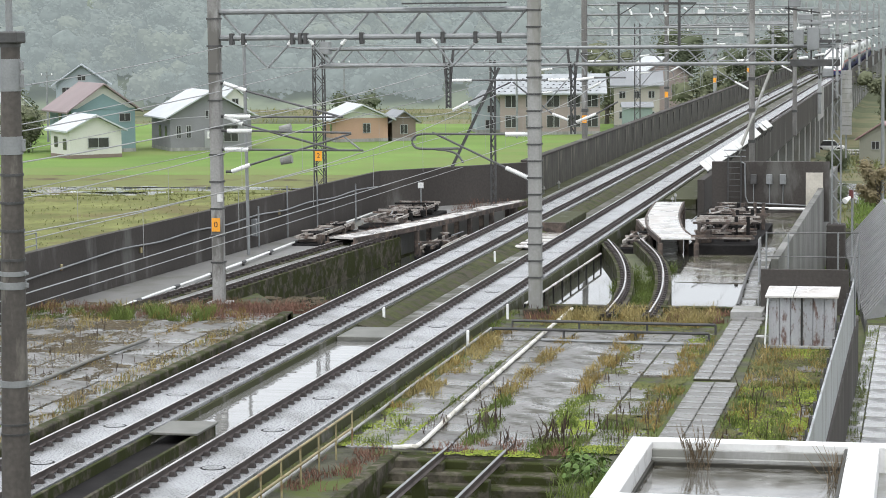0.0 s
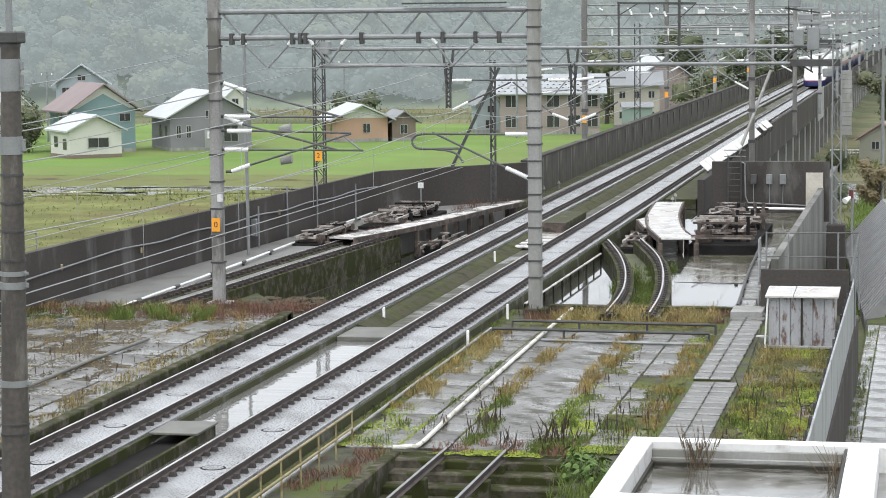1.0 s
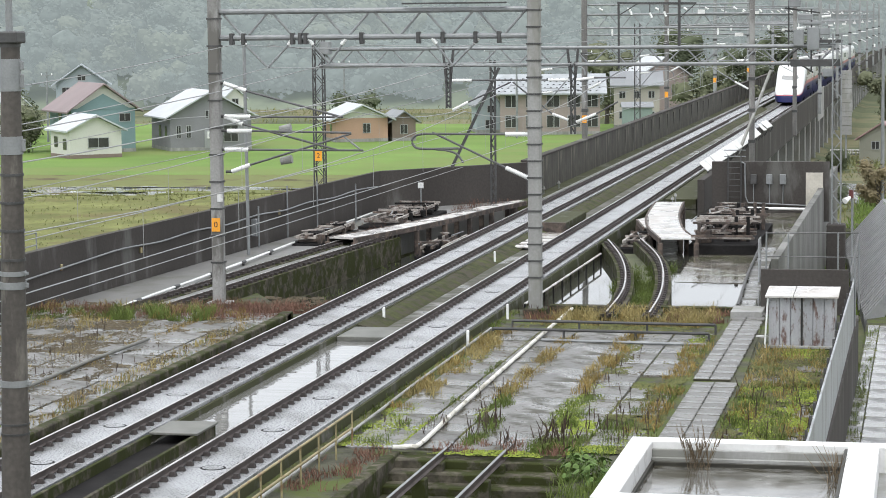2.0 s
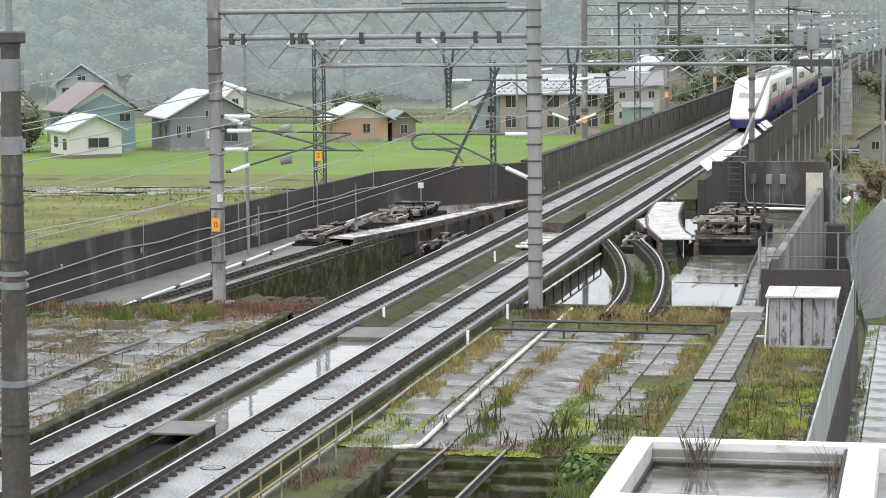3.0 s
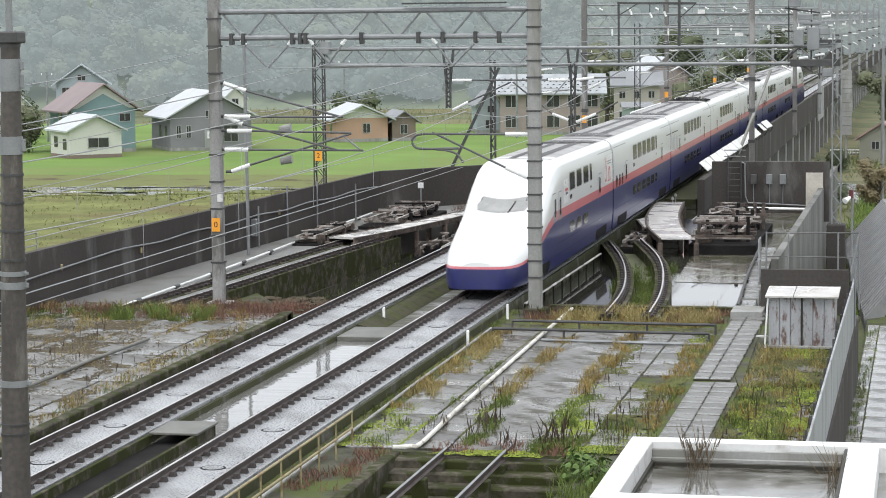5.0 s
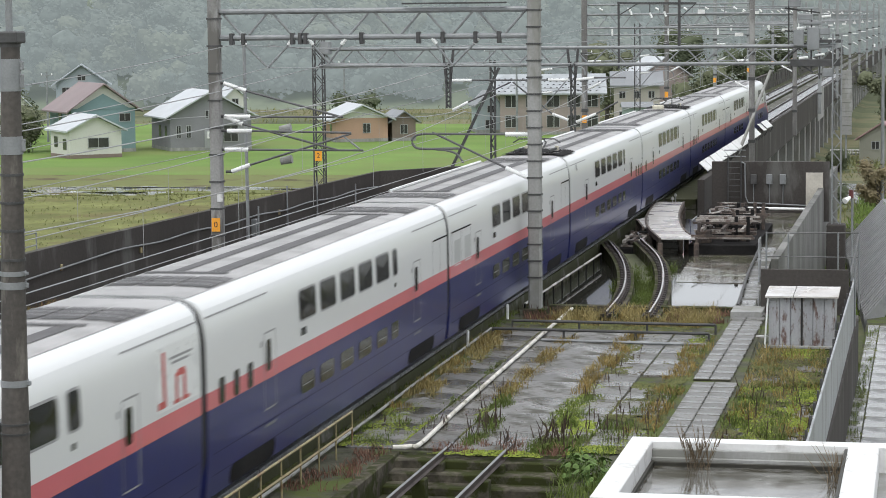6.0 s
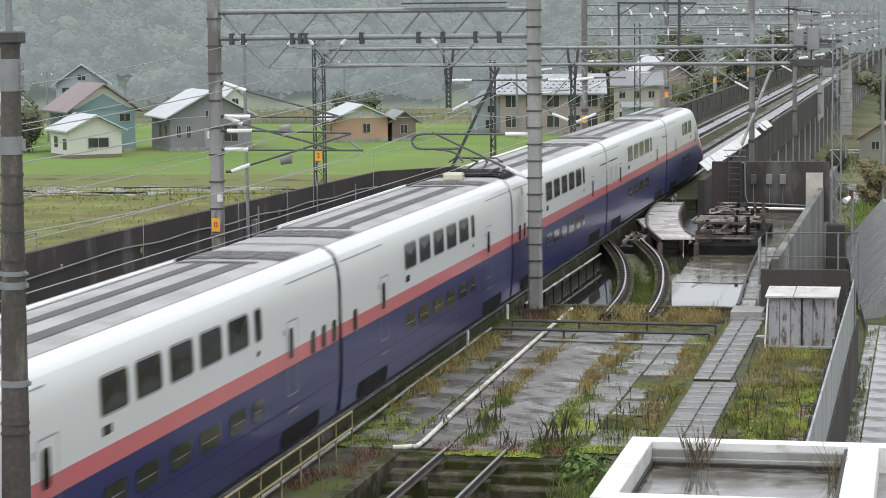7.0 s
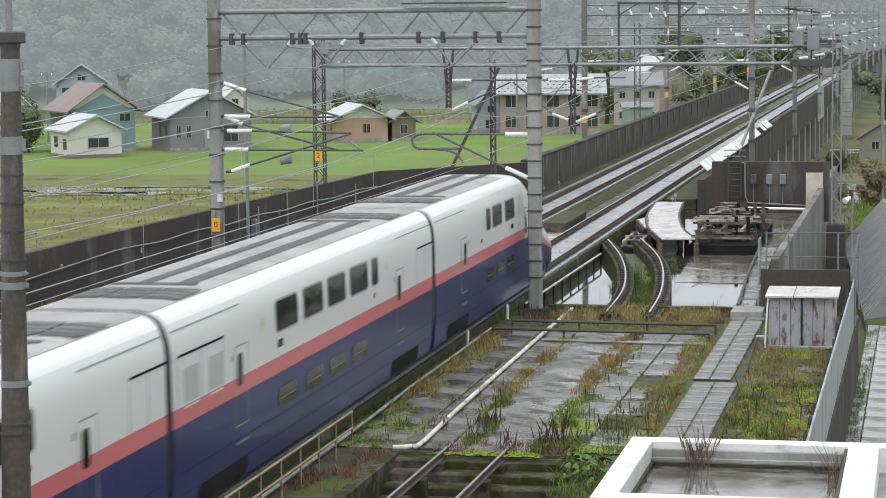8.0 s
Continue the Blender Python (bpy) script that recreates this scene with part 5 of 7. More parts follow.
part("plate", box(B(), -8.55, -8.25, 120.95, 121, 1.1, 1.4, 0.01), M_WHITE, t)
for x, y, h in ((-12.3, 108.5, 2.1), (-12.0, 113, 2.0), (-13.3, 74, 1.0), (-11.0, 117, 1.6)):
    t = thing("thin_post", "thin rusty steel post", "post", group="thin posts")
    part("stem", bar(B(), (x, y, -0.45), (x, y, h), 0.04), M_STEEL, t)
t = thing("meter_cabinet", "grey steel box on the dark wall", "cabinet")
part("case", box(B(), -12.72, -12.4, 103.5, 103.9, 0.1, 0.9, 0.02), M_STEEL, t)
part("pole", bar(B(), (-12.35, 103.7, -0.45), (-12.35, 103.7, 1.5), 0.04), M_STEEL, t)

# ---- pit with rails in the near yard ----
pit = thing("inspection_pit", "mossy concrete pit with stepped end wall", "pit", kind="structure")
for i in range(5):
    part("pit_step", box(B(), 5.25, 10.05, 55.0 - 0.65 * i - 0.6, 55.08 - 0.65 * i, -1.6, -0.62 - 0.2 * i, 0.03), M_MOSSWALL, pit)
part("pit_wall", box(B(), 5.2, 5.5, 40, 55, -1.6, -0.52, 0.03), M_MOSSWALL, pit)
for x in (6.62, 8.12):
    for y in (47.5, 50.0, 52.2, 54.2):
        part("pit_pier", box(B(), x - 0.16, x + 0.16, y - 0.2, y + 0.2, -1.5, -0.62, 0.02), M_MOSSWALL, pit)
    bm = B()
    sweep(bm, [(x - 0.1, 42, -0.45), (x + 0.02, 56.0, -0.45)], RAIL_PROFILE)
    r = part("rail", bm, M_RAILSIDE, pit)
    bm = B()
    sweep(bm, [(x - 0.1, 42, -0.445), (x + 0.02, 56.0, -0.445)], [(-0.034, -0.004), (0.034, -0.004), (0.034, 0.004), (-0.034, 0.004)])
    part("rail_head", bm, M_STEEL, r, "worn grey rail head")

# ---- near canopy roof with a rain-filled basin ----
roof = thing("canopy_roof", "white-edged flat canopy roof holding rainwater", "roof")
X0, X1, Y0, Y1, ZR = 14.02, 20.0, 28.75, 33.05, 4.0
part("roof_body", box(B(), X0 + 0.05, X1 - 0.05, Y0 + 0.05, Y1 - 0.05, 3.0, 3.62, 0.02), M_CONC, roof)
part("coping_west", box(B(), X0, X0 + 0.33, Y0 + 0.3, Y1 - 0.3, 3.4, ZR, 0.015), M_WHITE, roof)
part("coping_north", box(B(), X0, X1, Y1 - 0.3, Y1, 3.4, ZR, 0.015), M_WHITE, roof)
part("coping_south", box(B(), X0, X1, Y0, Y0 + 0.3, 3.4, ZR, 0.015), M_WHITE, roof)
part("coping_middle", box(B(), 17.12, 17.55, Y0 + 0.3, Y1 - 0.3, 3.4, ZR, 0.015), M_WHITE, roof)
part("inner_ledge", box(B(), X0 + 0.33, 17.12, Y1 - 0.36, Y1 - 0.3, 3.55, ZR - 0.11, 0.01), M_CONC, roof, "stained inner face")
part("inner_ledge", box(B(), X0 + 0.33, 17.12, Y1 - 0.42, Y1 - 0.36, 3.55, ZR - 0.22, 0.01), M_CONC, roof, "stained inner face")
M_EDGESTRIP = mat("dark_edge_strip", (0.03, 0.028, 0.02), 0.6, 0.3, 3, 12, 0.2)
part("edge_strip", box(B(), X0 + 0.33, 17.12, Y1 - 0.47, Y1 - 0.42, 3.6, ZR - 0.27, 0.01), M_EDGESTRIP, roof, "dark strip at the water edge")
part("edge_strip", box(B(), X0 + 0.33, X0 + 0.37, Y0 + 0.3, Y1 - 0.42, 3.6, ZR - 0.26, 0.01), M_EDGESTRIP, roof, "dark strip at the water edge")
part("edge_strip", box(B(), 17.07, 17.12, Y0 + 0.3, Y1 - 0.42, 3.6, ZR - 0.02, 0.01), M_EDGESTRIP, roof, "dark strip at the water edge")
# the water's pale base colour stands in for sky reflected in it
part("roof_water", box(B(), X0 + 0.33, 17.12, Y0 + 0.3, Y1 - 0.42, 3.6, 3.67), mat("algae_water", (0.15, 0.147, 0.135), 0.05, 0.2, 1.5, 10, 0.02, stain=(0.05, 0.045, 0.032), amount=0.5, stain_scale=2.2), roof, "shallow rainwater")
part("support", box(B(), X0 + 1.0, X1 - 1, Y0 + 0.8, Y1 - 0.8, GZ, 3.0), M_CONC, roof, "concrete support")

# low wall end with a short railing on the west side
t = thing("wall_end_railing", "short steel railing on a pale wall end", "railing")
part("coping", box(B(), -14.25, -13.95, 70, 80.6, 1.30, 1.42, 0.02), M_WHITE, t, "white coping")
for y in (72, 75, 78, 80.6):
    part("post", bar(B(), (-14.1, y, 1.4), (-14.1, y, 2.35), 0.03), M_STEEL, t)
for z in (1.9, 2.35):
    part("rail", bar(B(), (-14.1, 70, z), (-14.1, 80.6, z), 0.025), M_STEEL, t)


# ---- overhead line ----
M_ARM = mat("weathered_arm_steel", (0.11, 0.11, 0.112), 0.55, 0.25, 2, 25, 0.1, metal=0.25)
def pole_square(parent, x, y, z0, z1, w, material, bands):
    part("pole", box(B(), x - w / 2, x + w / 2, y - w / 2, y + w / 2, z0, z1, w * 0.12), material, parent)
    for i in range(bands):
        z = z1 - 0.35 - (z1 - z0 - 1.0) * i / max(1, bands)
        part("band", box(B(), x - w / 2 - 0.025, x + w / 2 + 0.025, y - w / 2 - 0.025, y + w / 2 + 0.025, z - 0.03, z + 0.03), M_DARKSTEEL, parent)


def truss(parent, xa, xb, y, zt, zb, r, n):
    part("chord", bar(B(), (xa, y, zt), (xb, y, zt), r, 10), M_STEEL, parent)
    part("chord", bar(B(), (xa, y, zb), (xb, y, zb), r, 10), M_STEEL, parent)
    for i in range(n):
        x0, x1 = xa + (xb - xa) * i / n, xa + (xb - xa) * (i + 1) / n
        mid = (x0 + x1) / 2
        part("diagonal", bar(B(), (x0 + 0.05, y, zt), (mid - 0.05, y, zb), r * 0.45, 6), M_STEEL, parent)
        part("diagonal", bar(B(), (mid + 0.05, y, zb), (x1 - 0.05, y, zt), r * 0.45, 6), M_STEEL, parent)


def insulator(parent, a, b, r=0.065):
    """A ribbed white insulator."""
    a, b = Vector(a), Vector(b)
    d = (b - a)
    n = max(4, int(d.length / 0.06))
    bm = bar(B(), a, b, r * 0.75, 10)
    for i in range(n):
        p = a + d * (i + 0.5) / n
        bar(bm, p - d.normalized() * 0.014, p + d.normalized() * 0.014, r, 10)
    part("insulator", bm, M_INSUL, parent, "white ribbed insulator")


def lattice(parent, x, y, z0, z1, w, material, n):
    for sx in (-1, 1):
        for sy in (-1, 1):
            part("leg", beam(B(), (x + sx * w / 2, y + sy * w / 2, z0), (x + sx * w / 2, y + sy * w / 2, z1), 0.06, 0.06, (0, 1, 0)), material, parent)
    bm = B()
    for i in range(n):
        a, b = z0 + (z1 - z0) * i / n, z0 + (z1 - z0) * (i + 1) / n
        s = 1 if i % 2 else -1
        for sy in (-1, 1):
            beam(bm, (x - s * w / 2, y + sy * w / 2, a), (x + s * w / 2, y + sy * w / 2, b), 0.035, 0.035, (0, 1, 0))
            beam(bm, (x + sy * w / 2, y - s * w / 2, a), (x + sy * w / 2, y + s * w / 2, b), 0.035, 0.035, (1, 0, 0))
    part("lacing", bm, material, parent)


def plate_sign(parent, x, y, z, w, h, digit):
    part("number_plate", box(B(), x - w / 2, x + w / 2, y - 0.012, y + 0.012, z - h / 2, z + h / 2, 0.004), M_ORANGE, parent, "orange numbered plate")
    cu = bpy.data.curves.new("digit", "FONT")
    cu.body, cu.size, cu.align_x, cu.align_y, cu.extrude = digit, h * 0.62, "CENTER", "CENTER", 0.003
    tmp = bpy.data.objects.new("digit", cu)
    scene.collection.objects.link(tmp)
    bpy.context.view_layer.update()
    me = bpy.data.meshes.new_from_object(tmp.evaluated_get(bpy.context.evaluated_depsgraph_get()))
    bpy.data.objects.remove(tmp)
    bpy.data.curves.remove(cu)
    me.materials.clear()
    me.materials.append(M_BLACK)
    ob = new("digit", me)
    ob.parent = parent
    ob.matrix_basis = pose(x, y - 0.02, z, 90, 0, 0)
    ob["label"] = "black numeral"


g = thing("catenary_portal", "concrete-pole catenary portal with steel tube truss", "portal")
pole_square(g, -7.52, 82.0, -0.45, 12.5, 0.42, M_POLE, 12)
pole_square(g, 4.36, 82.0, -0.45, 12.5, 0.46, M_CONC, 20)
part("foot", box(B(), -7.95, -7.05, 81.6, 82.5, -0.6, -0.28, 0.04), M_CONC, g, "concrete foot")
part("foot", box(B(), 3.95, 4.8, 81.55, 82.5, -0.9, -0.32, 0.04), M_MOSSWALL, g, "mossy concrete foot")
truss(g, -7.3, 4.15, 82.0, 10.4, 9.45, 0.1, 6)
for x in (-6.85, -6.4, -4.55, -4.25, -4.05, -1.95, 0.15, 1.05, 2.25, 3.1):
    part("clamp", box(B(), x - 0.07, x + 0.07, 81.85, 82.15, 9.2, 9.62, 0.02), M_DARKSTEEL, g)
for x0, xm, x1, zb in ((-6.45, -5.5, -4.6, 8.36), (-3.9, -3.2, -2.6, 8.5), (0.69, 1.4, 2.3, 8.4)):
    part("v_hanger", bar(B(), (x0, 82, 9.3), (xm, 82, zb), 0.04, 6), M_STEEL, g)
    part("v_hanger", bar(B(), (xm, 82, zb), (x1, 82, 9.3), 0.04, 6), M_STEEL, g)
    insulator(g, (x0 - 0.05, 82, 9.4), (x0 + 0.12, 82, 9.18), 0.08)
    insulator(g, (x1 + 0.05, 82, 9.4), (x1 - 0.12, 82, 9.18), 0.08)
# cantilevers: insulator next to the pole, then a tube
ARMS = [((-7.2, 7.8), (-6.35, 7.52), (-2.75, 6.55)), ((-7.2, 6.57), (-6.2, 6.57), (-2.7, 6.55)), ((-7.2, 6.6), (-6.5, 6.3), (-2.9, 5.35)),
        ((-7.1, 6.05), (-6.15, 6.05), (-2.4, 5.98)), ((-7.2, 5.36), (-6.3, 5.36), (-1.95, 5.34)), ((-6.95, 4.55), (-6.25, 4.8), (-2.4, 5.95)),
        ((4.15, 5.93), (3.3, 5.93), (0.2, 5.95)), ((4.15, 4.35), (3.3, 4.73), (0.62, 6.0))]
for (xa, za), (xi, zi), (xe, ze) in ARMS:
    insulator(g, (xa, 82, za), (xi, 82, zi), 0.085)
    part("arm_tube", bar(B(), (xi, 82, zi), (xe, 82, ze), 0.04, 8), M_ARM, g)
    sx = math.copysign(0.22, xa - xi)
    part("arm_bracket", bar(B(), (xa, 82, za), (xa + sx, 82, za), 0.05, 8), M_DARKSTEEL, g)
part("arm_loop", sweep(B(), spline([(0.35, 82, 5.95), (0.0, 82, 5.88), (-0.14, 82, 5.68), (0.0, 82, 5.45), (0.4, 82, 5.4), (1.6, 82, 5.42)], 4), circle(0.045)), M_ARM, g)
part("steady_arm", sweep(B(), spline([(0.75, 82, 5.38), (1.1, 82, 5.35), (1.5, 82, 5.22), (1.75, 82, 4.9)], 4), circle(0.04)), M_ARM, g)
part("steady_arm", bar(B(), (-2.75, 82, 5.9), (-2.1, 82, 5.4), 0.035), M_STEEL, g)
for x, z in ((-5.0, 6.1), (-4.98, 4.95)):
    part("weight", bar(B(), (x - 0.2, 82.4, z - 0.03), (x + 0.22, 82.4, z + 0.05), 0.14, 14, 0.16), M_CONC, g, "pale cylindrical fitting")
plate_sign(g, -7.52, 81.74, 2.6, 0.32, 0.5, "0")
part("white_plate", box(B(), -7.45, -7.25, 81.74, 81.77, 3.45, 3.75), M_WHITE, g)
part("top_cable_rack", box(B(), -0.4, 3.4, 81.7, 81.9, 10.6, 10.66), M_DARKSTEEL, g)

g = thing("catenary_portal", "wide catenary portal on lattice posts with switch boxes", "portal")
truss(g, -12.3, 13.7, 115.0, 8.6, 7.76, 0.09, 14)
lattice(g, -12.35, 115, GZ, 9.2, 0.5, M_DARKSTEEL, 24)
lattice(g, 13.75, 115, -0.2, 9.2, 0.42, M_STEEL, 18)
part("foot", box(B(), 13.3, 14.2, 114.5, 115.5, GZ, -0.1, 0.05), M_DARKWALL, g, "dark concrete foot")
for x, zb in ((0.75, 4.3), (-5.6, 5.6)):
    for sx in (-0.28, 0.28):
        part("drop_leg", beam(B(), (x + sx, 115, 8.7), (x + sx * 0.25, 115, 6.6), 0.1, 0.12), M_DARKSTEEL, g)
    lattice(g, x, 115, zb, 7.9, 0.2, M_DARKSTEEL, 10)
for xa, xi, xe, za, zi, ze in ((0.5, -0.5, -2.6, 7.0, 7.0, 7.0), (0.5, -0.3, -2.3, 5.0, 5.3, 6.9), (0.9, 1.9, 3.0, 4.9, 5.3, 5.9), (0.9, 1.8, 3.4, 7.0, 7.1, 7.1), (-5.4, -4.4, -2.4, 7.0, 7.0, 7.0), (-5.4, -4.6, -2.4, 5.5, 5.9, 6.9)):
    insulator(g, (xa, 115, za), (xi, 115, zi), 0.08)
    part("arm_tube", bar(B(), (xi, 115, zi), (xe, 115, ze), 0.04, 8), M_ARM, g)
plate_sign(g, -12.35, 114.7, 3.2, 0.35, 0.55, "2")
part("switch_box", box(B(), -12.2, -11.7, 114.6, 115.2, 8.35, 9.0, 0.03), M_STEEL, g)
part("switch_box", box(B(), 12.3, 12.9, 114.7, 115.3, 8.4, 9.5, 0.03), M_STEEL, g)
part("platform_bar", box(B(), 11.5, 13.9, 114.8, 115.2, 7.6, 7.95, 0.02), M_DARKSTEEL, g)
part("platform_bar", box(B(), 12.4, 14.0, 114.8, 115.2, 8.75, 8.9, 0.02), M_DARKSTEEL, g)

# tube frame standing on the portal beam, brackets and boxes at its eastern end
for xa, za, xb, zb, w in ((3.05, 7.55, 3.05, 10.85, 0.10), (6.05, 8.6, 6.05, 12.2, 0.14), (2.98, 10.78, 6.9, 10.74, 0.09), (3.1, 10.2, 4.0, 10.75, 0.05), (6.05, 10.0, 6.85, 10.7, 0.05), (4.6, 10.76, 4.6, 10.3, 0.05), (5.3, 10.76, 5.3, 10.35, 0.05)):
    part("frame_tube", beam(B(), (xa, 115, za), (xb, 115, zb), w, w, (0, 1, 0)), M_DARKSTEEL, g)
for x, z in ((3.6, 10.35), (4.6, 10.2), (5.3, 10.25)):
    insulator(g, (x, 115, z + 0.1), (x + 0.1, 115, z - 0.16), 0.06)
for x, z, w, h in ((11.9, 9.0, 0.5, 0.8), (12.55, 9.7, 0.9, 0.14), (13.15, 9.3, 0.5, 0.35), (12.2, 10.0, 0.7, 0.3), (11.7, 10.75, 0.6, 0.5), (13.3, 7.3, 0.5, 0.4)):
    part("switch_box", box(B(), x - w / 2, x + w / 2, 114.7, 115.2, z - h / 2, z + h / 2, 0.03), M_STEEL, g)
for xa, za, xb, zb in ((11.4, 7.6, 11.4, 13.0), (11.4, 8.1, 12.5, 8.95), (11.6, 7.95, 12.6, 7.3), (12.5, 7.4, 12.5, 10.4), (11.2, 10.45, 12.9, 10.2), (11.2, 9.35, 12.4, 9.2), (12.9, 7.0, 12.9, 8.3)):
    part("bracket", beam(B(), (xa, 115, za), (xb, 115, zb), 0.08, 0.08, (0, 1, 0)), M_DARKSTEEL, g)
for x, z in ((12.1, 8.0), (12.9, 8.15), (13.2, 10.0), (12.0, 9.45)):
    insulator(g, (x - 0.2, 114.9, z), (x + 0.25, 114.9, z + 0.05), 0.07)

# posts and stay near the end wall
t = thing("anchor_pole", "steel anchor pole with a slanting stay", "pole")
lattice(t, -5.4, 126.1, -0.5, 7.8, 0.24, M_DARKSTEEL, 20)
part("stay", beam(B(), (-4.1, 121, 7.5), (-6.7, 121, 2.2), 0.16, 0.14), M_DARKSTEEL, t, "dark slanting stay")
t = thing("anchor_pole", "thin steel pole by the western siding", "pole")
part("pole", bar(B(), (-11.75, 100, -0.5), (-11.8, 100, 9.0), 0.08), M_STEEL, t)


def lattice_post(x, y):
    bm = B()
    for sx in (-0.22, 0.22):
        beam(bm, (x + sx, y, -1.0), (x + sx, y, 9.6), 0.09, 0.09, (0, 1, 0))
    for i in range(18):
        s = 0.22 if i % 2 else -0.22
        beam(bm, (x - s, y, -0.8 + 0.57 * i), (x + s, y, -0.23 + 0.57 * i), 0.04, 0.04, (0, 1, 0))
    return bm


def far_portal(y, label):
    ob = thing("catenary_portal", label, "portal", group="far portals")
    for x in (-6.0, 5.9):
        part("pole", box(B(), x - 0.19, x + 0.19, y - 0.19, y + 0.19, -1.0, 13.0, 0.04), M_DARKPOLE, ob)
        for z in (1.2, 3.4, 5.6, 7.4):
            part("band", box(B(), x - 0.24, x + 0.24, y - 0.24, y + 0.24, z, z + 0.22), M_DARKSTEEL, ob)
    truss(ob, -5.9, 5.8, y, 10.3, 9.35, 0.08, 7)
    for xa, xi, xe in ((-5.75, -4.8, -2.3), (5.65, 4.7, 2.3)):
        insulator(ob, (xa, y, 7.0), (xi, y, 7.0), 0.08)
        part("arm_tube", bar(B(), (xi, y, 7.0), (xe, y, 7.0), 0.04), M_STEEL, ob)
        insulator(ob, (xa, y, 5.0), (xi, y, 5.5), 0.08)
        part("arm_tube", bar(B(), (xi, y, 5.5), (xe, y, 7.0), 0.04), M_STEEL, ob)
        part("hanger", bar(B(), (xe, y, 7.0), (xe, y, 5.1), 0.025), M_STEEL, ob)
    for x in (-4.0, 0.0, 3.5):
        insulator(ob, (x, y, 9.3), (x, y, 8.8), 0.08)
        part("hanger", bar(B(), (x, y, 8.8), (x, y, 8.4), 0.02), M_STEEL, ob)
    part("tie_beam", bar(B(), (-5.9, y, 8.85), (5.8, y, 8.85), 0.05, 8), M_STEEL, ob)
    for x in (-4.9, -2.9, -0.9, 1.1, 2.6, 4.6):
        insulator(ob, (x, y - 0.15, 10.75), (x + 0.25, y - 0.15, 10.6), 0.07)
    part("white_plate", box(B(), 2.1, 2.6, y - 0.2, y - 0.17, 10.3, 10.6), M_WHITE, ob, "small white plate")
    part("white_plate", box(B(), 4.7, 5.3, y - 0.2, y - 0.17, 8.7, 8.95), M_WHITE, ob, "small white plate")
    part("top_bar", bar(B(), (-5.9, y, 11.0), (5.8, y, 11.0), 0.06, 8), M_STEEL, ob)
    for x in (-3.6, -0.6, 2.2, 4.0):
        part("upright", bar(B(), (x, y, 10.3), (x, y, 11.0), 0.035, 6), M_STEEL, ob)
    part("orange_plate", box(B(), -6.17, -5.83, y - 0.25, y - 0.21, 2.6, 3.15), M_ORANGE, ob, "small orange plate")
    return ob


M_DARKPOLE = mat("wet_dark_pole", (0.16, 0.155, 0.15), 0.7, 0.3, 0.8, 10, 0.2, stain=(0.3, 0.3, 0.29), amount=0.3, stain_scale=0.8, streak=True)
portal = far_portal(165.0, "catenary portal with dark concrete poles on the viaduct")
copy_thing(portal, pose(0, 218 - 165.0, 0))
# from here on the pole colour is lightened to imitate rain haze
M_DARKPOLE = mat("haze_pale_pole", (0.27, 0.28, 0.28), 0.7, 0.15, 0.8, 10, 0.1)
pale = far_portal(268.0, "concrete catenary portal far along the viaduct, paled for haze")
for y in (318, 368, 418, 468, 520, 575):
    copy_thing(pale, pose(0, y - 268.0, 0))
for y in (140, 190):
    t = thing("registration_post", "slim steel post with curved registration arms", "post")
    part("post", lattice_post(-5.3, y), M_DARKSTEEL, t)
    for z in (5.6, 7.0):
        part("curved_arm", sweep(B(), spline([(-5.1, y, z), (-3.0, y, z + 0.15), (-2.4, y, z), (-2.3, y, z - 0.35)], 4), circle(0.04)), M_STEEL, t)
        insulator(t, (-5.1, y, z - 0.05), (-4.3, y, z + 0.02), 0.075)
    part("strut", bar(B(), (-5.2, y, 4.3), (-2.8, y, 7.05), 0.04), M_STEEL, t)
# slanting stay beside the viaduct
t = thing("stay_strut", "pale slanting steel strut beside the track", "strut")
part("strut", beam(B(), (5.2, 162, 0.6), (7.0, 168, 6.2), 0.16, 0.16), M_CONC, t)

# ---- near pole ----
t = thing("near_pole", "thick stained concrete pole with steel bands", "pole")


def pole_x(z):
    return 4.594 + 0.0149 * (z + 0.6)


def pole_r(z):
    return 0.261 - 0.0116 * (z + 0.6)


POLE_Y = 32.73
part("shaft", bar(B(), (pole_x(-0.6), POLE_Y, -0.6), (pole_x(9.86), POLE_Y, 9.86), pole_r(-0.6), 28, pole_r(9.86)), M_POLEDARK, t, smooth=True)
part("mast", bar(B(), (4.74, POLE_Y, 9.75), (4.75, POLE_Y, 12.6), 0.054, 12), M_STEEL, t)
for z, h, m in ((9.77, 0.17, M_DARKSTEEL), (9.41, 0.20, M_STEEL), (9.18, 0.30, M_STEEL), (8.22, 0.27, M_STEEL), (7.78, 0.04, M_DARKSTEEL), (7.36, 0.04, M_DARKSTEEL), (6.94, 0.04, M_DARKSTEEL), (6.50, 0.04, M_DARKSTEEL), (6.29, 0.07, M_STEEL), (6.11, 0.11, M_STEEL), (4.62, 0.10, M_STEEL), (4.0, 0.03, M_DARKSTEEL), (3.85, 0.03, M_DARKSTEEL)):
    part("band", bar(B(), (pole_x(z), POLE_Y, z - h / 2), (pole_x(z), POLE_Y, z + h / 2), pole_r(z) + 0.014, 28), m, t)
    if m is M_STEEL:
        part("bolt_lug", box(B(), pole_x(z) + pole_r(z), pole_x(z) + pole_r(z) + 0.06, POLE_Y - 0.03, POLE_Y + 0.03, z - h * 0.35, z + h * 0.35, 0.01), m, t)
part("cap", box(B(), 4.54, 4.93, POLE_Y - 0.18, POLE_Y + 0.18, 9.74, 9.92, 0.02), M_DARKSTEEL, t)


